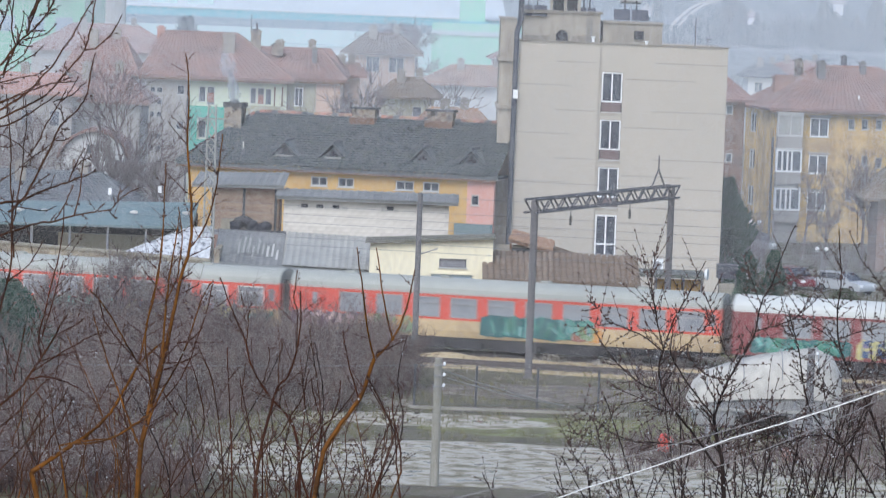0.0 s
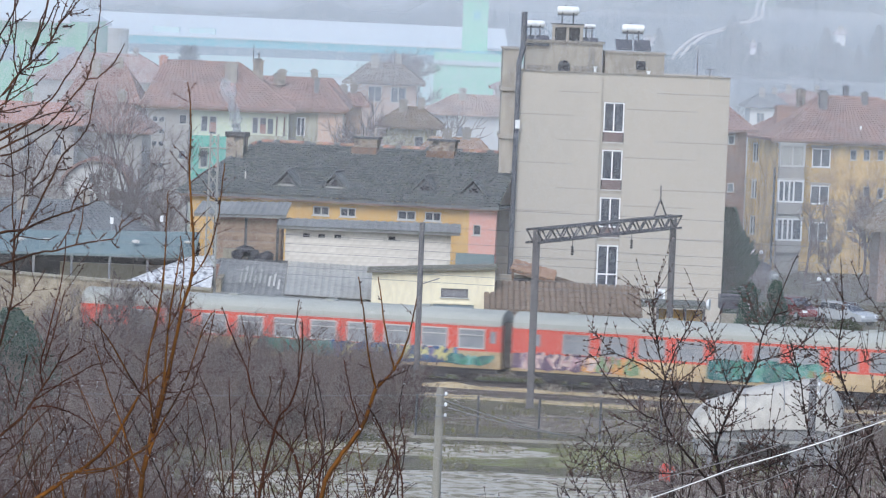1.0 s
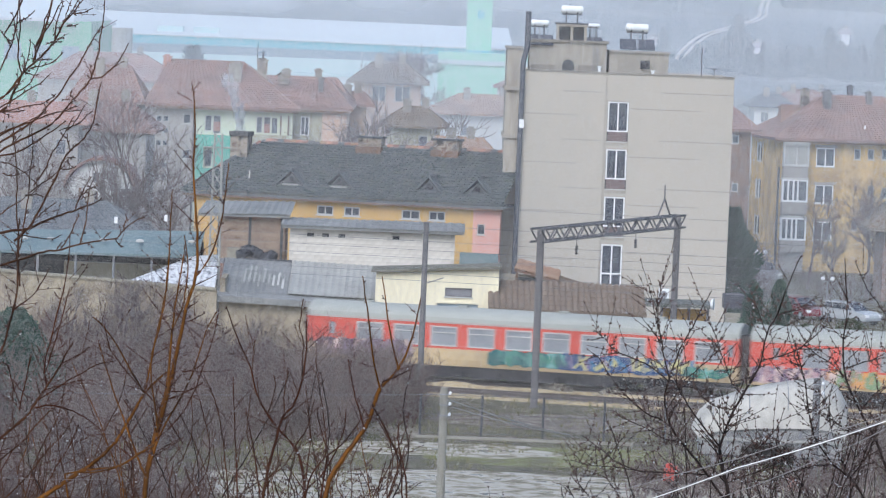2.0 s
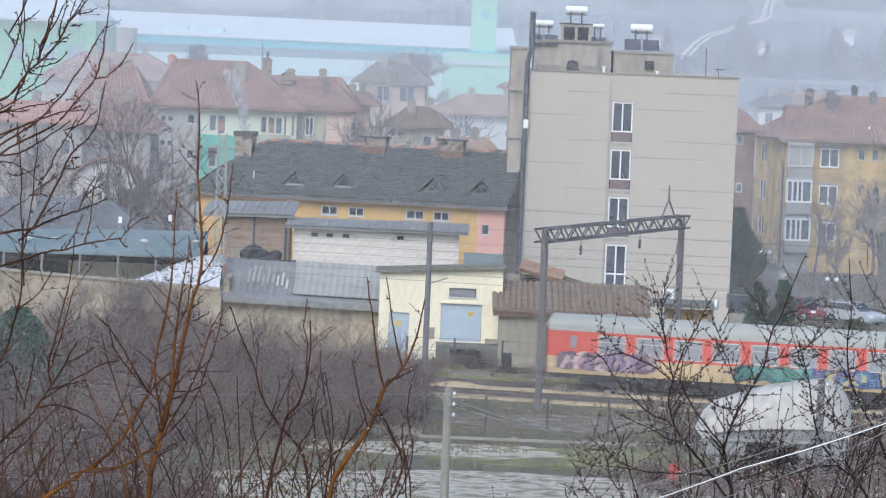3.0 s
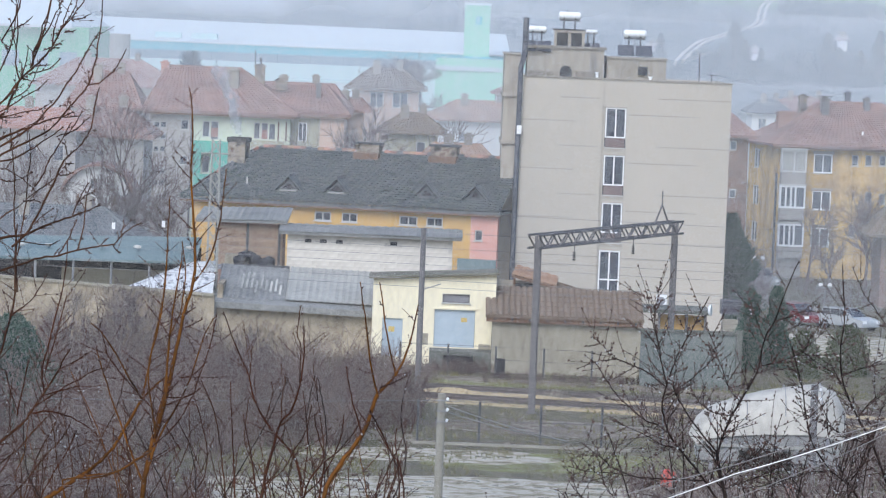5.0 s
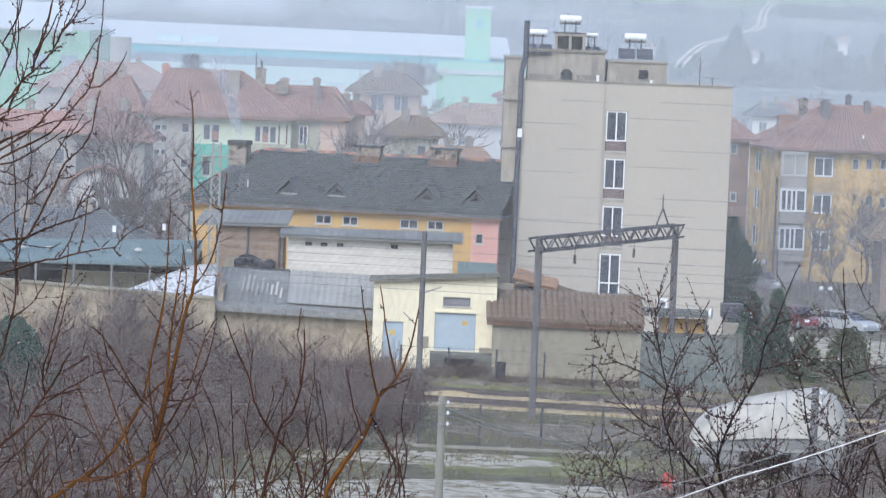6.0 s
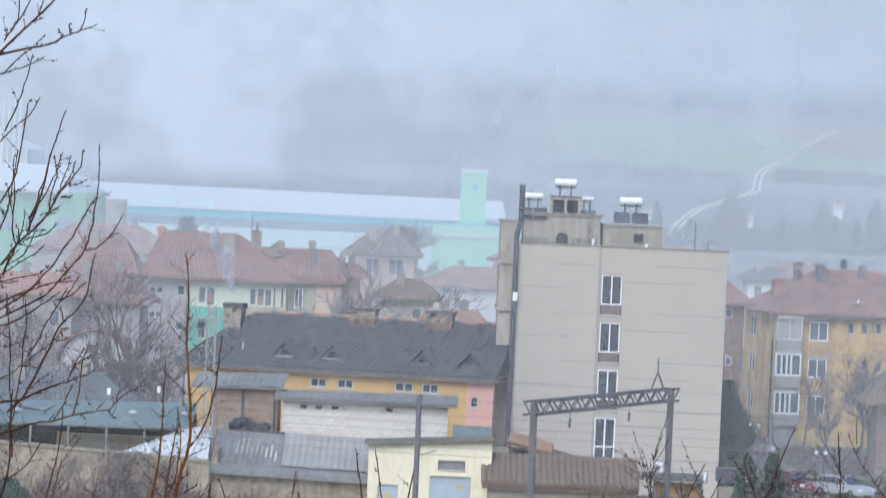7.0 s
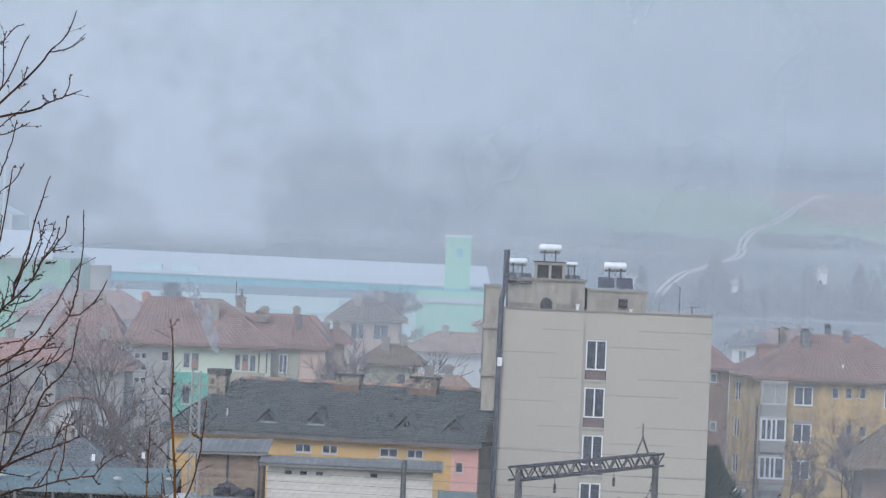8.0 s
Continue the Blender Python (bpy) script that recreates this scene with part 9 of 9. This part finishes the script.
t.limb(0.0029, 0.0015, (-1.346, 12.40, 18.652), (-1.252, 12.42, 18.763), (-1.189, 12.44, 18.830), (-1.127, 12.46, 18.915), (-1.080, 12.48, 18.965), (-1.058, 12.50, 19.015))
t.limb(0.0025, 0.0013, (-1.179, 12.40, 18.659), (-1.136, 12.43, 18.784), (-1.099, 12.45, 18.867), (-1.061, 12.47, 18.933), (-1.040, 12.50, 18.990))
t.limb(0.0021, 0.0013, (-1.199, 12.30, 19.046), (-1.190, 12.35, 19.125), (-1.181, 12.40, 19.204))
t.done()

t = Tree("budding_plum_tree", 0.95, 12.0, "bare plum tree with dark forked limbs, swollen buds and raindrops", BARK_DARK, BARK_DARK, dict(n=30, length=(0.015, 0.14), buds=1.0, drops=0.9, up=0.4, levels=0, bend=0.06, fine=0.42), 90)
t.limb(0.0057, 0.0048, (0.877, 12.00, 18.793), (0.864, 12.01, 18.921), (0.851, 12.03, 18.976), (0.839, 12.04, 19.039), (0.836, 12.05, 19.054))
t.limb(0.0036, 0.0013, (0.838, 12.05, 19.045), (0.859, 12.09, 19.100), (0.891, 12.12, 19.172), (0.929, 12.16, 19.227), (0.959, 12.20, 19.291), (0.973, 12.24, 19.362), (1.006, 12.28, 19.419), (1.038, 12.31, 19.508), (1.074, 12.35, 19.591))
t.limb(0.0018, 0.0011, (0.955, 12.15, 19.292), (0.994, 12.19, 19.298), (1.054, 12.23, 19.315), (1.094, 12.27, 19.338), (1.135, 12.31, 19.373), (1.157, 12.35, 19.386))
t.limb(0.0013, 0.0010, (0.970, 12.20, 19.365), (0.950, 12.23, 19.420), (0.935, 12.27, 19.458), (0.915, 12.30, 19.504))
t.limb(0.0013, 0.0010, (1.000, 12.20, 19.424), (1.048, 12.23, 19.437), (1.092, 12.27, 19.456), (1.130, 12.30, 19.472))
t.limb(0.0035, 0.0012, (0.864, 12.00, 18.890), (0.810, 11.98, 18.960), (0.768, 11.97, 19.015), (0.719, 11.95, 19.068), (0.689, 11.93, 19.112), (0.672, 11.92, 19.159), (0.667, 11.90, 19.205), (0.676, 11.88, 19.250), (0.686, 11.87, 19.292), (0.709, 11.85, 19.359), (0.733, 11.83, 19.409), (0.751, 11.82, 19.451), (0.779, 11.80, 19.512))
t.limb(0.0021, 0.0010, (0.691, 11.90, 19.111), (0.659, 11.93, 19.131), (0.620, 11.96, 19.144), (0.580, 11.99, 19.172), (0.547, 12.01, 19.201), (0.515, 12.04, 19.238), (0.490, 12.07, 19.275), (0.470, 12.10, 19.296))
t.limb(0.0018, 0.0010, (0.677, 11.90, 19.241), (0.626, 11.88, 19.281), (0.560, 11.86, 19.312), (0.519, 11.84, 19.328), (0.480, 11.82, 19.368), (0.453, 11.80, 19.389))
t.limb(0.0021, 0.0010, (0.677, 11.90, 19.247), (0.662, 11.92, 19.303), (0.649, 11.93, 19.366), (0.636, 11.95, 19.428), (0.639, 11.97, 19.459), (0.646, 11.98, 19.507), (0.650, 12.00, 19.538))
t.limb(0.0013, 0.0010, (0.649, 11.90, 19.365), (0.631, 11.95, 19.428), (0.613, 12.00, 19.506))
t.limb(0.0015, 0.0010, (0.694, 11.90, 19.222), (0.750, 11.94, 19.269), (0.804, 11.98, 19.316), (0.823, 12.02, 19.338), (0.806, 12.06, 19.378), (0.791, 12.10, 19.407))
t.limb(0.0026, 0.0012, (0.829, 12.00, 19.059), (0.784, 12.03, 19.111), (0.743, 12.07, 19.163), (0.719, 12.10, 19.200), (0.709, 12.13, 19.237), (0.716, 12.17, 19.276), (0.710, 12.20, 19.314))
t.limb(0.0015, 0.0010, (0.887, 12.10, 19.153), (0.842, 12.15, 19.151), (0.803, 12.20, 19.166), (0.777, 12.25, 19.196), (0.768, 12.30, 19.233))
t.limb(0.0018, 0.0010, (0.804, 12.00, 18.972), (0.725, 11.97, 18.974), (0.659, 11.94, 18.978), (0.592, 11.91, 18.986), (0.542, 11.89, 19.007), (0.500, 11.86, 19.037), (0.466, 11.83, 19.066), (0.432, 11.80, 19.089))
t.limb(0.0013, 0.0010, (0.589, 11.90, 18.988), (0.526, 11.87, 18.997), (0.461, 11.83, 19.001), (0.403, 11.80, 19.019))
t.limb(0.0015, 0.0010, (0.722, 12.00, 19.062), (0.675, 12.03, 19.067), (0.627, 12.05, 19.092), (0.578, 12.07, 19.110), (0.530, 12.10, 19.127))
t.limb(0.0015, 0.0010, (0.894, 12.00, 19.203), (0.865, 12.07, 19.233), (0.851, 12.13, 19.276), (0.841, 12.20, 19.302))
t.limb(0.0015, 0.0010, (0.850, 12.10, 18.968), (0.914, 12.15, 18.997), (0.973, 12.20, 19.044), (1.016, 12.25, 19.090), (1.042, 12.30, 19.144))
t.limb(0.0015, 0.0010, (0.858, 12.10, 18.935), (0.948, 12.15, 18.966), (1.032, 12.20, 18.997), (1.100, 12.25, 19.044), (1.136, 12.30, 19.090))
t.done()

t = Tree("budding_plum_tree", 1.35, 12.5, "dense tangle of dark budding plum branches with raindrops", BARK_DARK, BARK_DARK, dict(n=34, length=(0.015, 0.14), buds=1.0, drops=0.9, up=0.4, levels=0, bend=0.06, fine=0.42), 107)
t.limb(0.0043, 0.0013, (1.439, 12.50, 18.751), (1.367, 12.52, 18.966), (1.321, 12.54, 19.064), (1.287, 12.57, 19.120), (1.259, 12.59, 19.176), (1.237, 12.61, 19.250), (1.236, 12.63, 19.324), (1.245, 12.66, 19.400), (1.244, 12.68, 19.466), (1.236, 12.70, 19.567))
t.limb(0.0032, 0.0013, (1.380, 12.50, 18.749), (1.277, 12.47, 18.905), (1.205, 12.45, 18.968), (1.158, 12.43, 19.027), (1.132, 12.40, 19.079), (1.116, 12.38, 19.148), (1.101, 12.35, 19.217), (1.079, 12.32, 19.285), (1.061, 12.30, 19.344))
t.limb(0.0016, 0.0010, (1.473, 12.40, 19.210), (1.406, 12.44, 19.305), (1.356, 12.48, 19.397), (1.321, 12.52, 19.447), (1.293, 12.56, 19.485), (1.256, 12.60, 19.566))
t.limb(0.0016, 0.0010, (1.280, 12.50, 19.122), (1.322, 12.53, 19.167), (1.374, 12.57, 19.208), (1.426, 12.60, 19.258))
t.limb(0.0016, 0.0010, (1.227, 12.50, 19.250), (1.292, 12.53, 19.267), (1.337, 12.57, 19.283), (1.390, 12.60, 19.308))
t.limb(0.0016, 0.0010, (1.241, 12.50, 19.209), (1.193, 12.47, 19.260), (1.138, 12.43, 19.295), (1.097, 12.40, 19.326))
t.limb(0.0016, 0.0010, (1.324, 12.50, 19.051), (1.267, 12.53, 19.055), (1.217, 12.55, 19.084), (1.183, 12.57, 19.140), (1.158, 12.60, 19.179))
t.limb(0.0022, 0.0010, (1.262, 12.50, 18.922), (1.307, 12.47, 18.994), (1.326, 12.45, 19.065), (1.345, 12.43, 19.153), (1.389, 12.40, 19.224))
t.limb(0.0016, 0.0010, (1.210, 12.50, 18.962), (1.145, 12.53, 18.948), (1.089, 12.55, 18.926), (1.016, 12.57, 18.900), (0.951, 12.60, 18.884))
t.limb(0.0016, 0.0010, (1.298, 12.50, 18.881), (1.247, 12.53, 18.952), (1.213, 12.57, 19.032), (1.198, 12.60, 19.113))
t.limb(0.0022, 0.0010, (1.178, 12.60, 18.728), (1.159, 12.62, 18.835), (1.124, 12.65, 18.899), (1.072, 12.67, 18.963), (1.040, 12.70, 19.028))
t.limb(0.0022, 0.0010, (1.026, 12.60, 18.722), (1.014, 12.62, 18.829), (0.988, 12.65, 18.894), (0.995, 12.67, 18.960), (1.012, 12.70, 19.018))
t.limb(0.0022, 0.0010, (1.263, 12.60, 18.731), (1.244, 12.62, 18.839), (1.276, 12.65, 18.923), (1.293, 12.67, 18.989), (1.310, 12.70, 19.047))
t.limb(0.0016, 0.0010, (0.797, 12.60, 18.712), (0.777, 12.63, 18.819), (0.734, 12.67, 18.865), (0.683, 12.70, 18.893))
t.limb(0.0016, 0.0010, (0.618, 12.60, 18.705), (0.590, 12.63, 18.811), (0.546, 12.67, 18.874), (0.527, 12.70, 18.938))
t.limb(0.0016, 0.0010, (0.516, 12.60, 18.701), (0.505, 12.63, 18.799), (0.461, 12.67, 18.854), (0.451, 12.70, 18.910))
t.done()

# a bed of thin shoots below the branches
rnd = random.Random(64)
t = Tree("shoot_clump", 0.95, 12.9, "dense dark budding shoots with raindrops below the plum trees", BARK_DARK, BARK_DARK, dict(n=10, length=(0.02, 0.12), buds=1.0, drops=0.9, up=0.5, levels=0, bend=0.08), 64)
for _ in range(110):
    x, y = rnd.uniform(0.35, 1.5), rnd.uniform(12.4, 13.2)
    top = 18.62 + (0.46 if x > 0.75 else 0.26) * rnd.random() ** 1.5
    lean = rnd.uniform(-0.25, 0.2)
    t.limb(rnd.uniform(0.0025, 0.0042), 0.0012, (x, y, 18.2), (x + lean * 0.3, y, 18.2 + (top - 18.2) * 0.5), (x + lean, y, top))
t.done()
for k, (bark, n, seed) in enumerate(((BARK_RED, 46, 61), (BARK_DARK, 24, 62), (BARK_ORANGE, 18, 63))):
    rnd = random.Random(seed)
    t = Tree("shoot_clump", -0.75 + 0.12 * k, 12.9 + 0.3 * k, "thin wet shoots rising from the garden, bare with small buds", bark, BARK_BROWN, dict(n=10, length=(0.015, 0.11), buds=0.8, drops=0.6, up=0.6, levels=0, bend=0.09), seed)
    for _ in range(n):
        x, y = rnd.uniform(-1.5, -0.2), 12.7 + 0.3 * k + rnd.uniform(-0.3, 0.5)
        top = 18.82 + 0.34 * rnd.random() ** 2
        pts, q, lean = [(x, y, 18.4)], x, rnd.uniform(-0.09, 0.09)
        for u in (0.25, 0.45, 0.62, 0.8, 1.0):
            lean = lean * 0.6 + rnd.uniform(-0.05, 0.05)
            q += lean
            pts.append((q, y + 0.1 * u, 18.4 + (top - 18.4) * u))
        t.limb(rnd.uniform(0.002, 0.0032), 0.0011, *pts)
    t.done()



# ---- cables that cross close to the eye ----
def cable(r, material, label, *pts):
    path = []
    pts = [Vector(p) for p in pts]
    for a, b in zip(pts, pts[1:]):
        path += [a.lerp(b, i / 8) - Vector((0, 0, 0.004 * math.sin(math.pi * i / 8))) for i in range(8)]
    path.append(pts[-1])
    v, f = [], []
    tube(v, f, path, r, r, 8)
    ob = raw("service_cable", v, f, material)
    ob.data.polygons.foreach_set("use_smooth", [True] * len(f))
    tagged(ob, label, "cable", "cables over the garden")


cable(0.0012, CABLE_WHITE, "thick white service cable over the garden", (-0.45, 9.5, 18.81), (0.375, 9.5, 19.139), (0.702, 9.5, 19.266), (1.04, 9.5, 19.388), (1.5, 9.5, 19.58))
cable(0.0011, CABLE_GREY, "thin grey service cable over the garden", (-0.5, 9.6, 18.93), (0.325, 9.6, 19.164), (0.581, 9.6, 19.237), (0.836, 9.6, 19.323), (1.05, 9.6, 19.392), (1.5, 9.6, 19.56))
cable(0.0008, CABLE_GREY, "thin pale cable beside the thick one", (-0.45, 9.7, 18.86), (0.433, 9.7, 19.15), (0.717, 9.7, 19.239), (1.231, 9.7, 19.444), (1.5, 9.7, 19.56))
cable(0.0011, CABLE_GREY, "thin grey cable behind the twigs", (-0.3, 11, 18.7), (0.743, 11.0, 19.013), (0.962, 11.0, 19.104), (1.205, 11.0, 19.225), (1.6, 11, 19.45))
cable(0.0004, CABLE_GREY, "thin line tied between the trees", (-2.2, 11, 19.03), (-1.199, 11.0, 19.002), (-0.84, 11.0, 19.006))


# ---- chimney smoke: small rigid puffs that rise and drift ----
SMOKE = veil("chimney_smoke", (232, 236, 242), 0.03, 0.24, 2.2, 2.0)
PUFFS = []
for i in range(11):
    e = thing("smoke_puff", 0, 0, 0, "thin white puff of chimney smoke", "smoke", "chimney smoke")
    bm = bmesh.new()
    k = random.uniform(0.16, 0.3)
    blob(bm, (0, 0, 0), (k, k, k * 2.2), i * 5.3, 1.3, 3)
    part("puff", bm, SMOKE, e, smooth=True)
    PUFFS.append(e)


# ---- what moves: the three coaches and the smoke ----
def motions():
    yaw = math.degrees(math.atan2(RD.y, RD.x))
    tail = [(t, -31.2 + 11.79 * t + 0.2135 * t * t) for t in (0, 1, 2, 3, 4, 5, 6, 7, 8)]
    for i, c in enumerate(COACHES):
        rows = []
        for t, s in tail:
            p = along(s + i * LEN, 0, RAIL_TOP)
            rows.append((t, pose(p.x, p.y, p.z, 0, 0, yaw)))
        walk(c, rows)
    for i, e in enumerate(PUFFS):
        rows = []
        for t in (0, 2, 4, 6, 8):
            q = 3.0 - i * 0.42 + 0.33 * t
            up = max(-1.2, q)
            drift = -0.05 * max(0.0, q) ** 2 - 0.1 * q + 0.12 * math.sin(i * 2.1 + q)
            rows.append((t, pose(-13.0 + drift, 274.3, 11.3 + up * 0.9, 0, 0, 12 * t + 40 * i)))
        walk(e, rows)


motions()
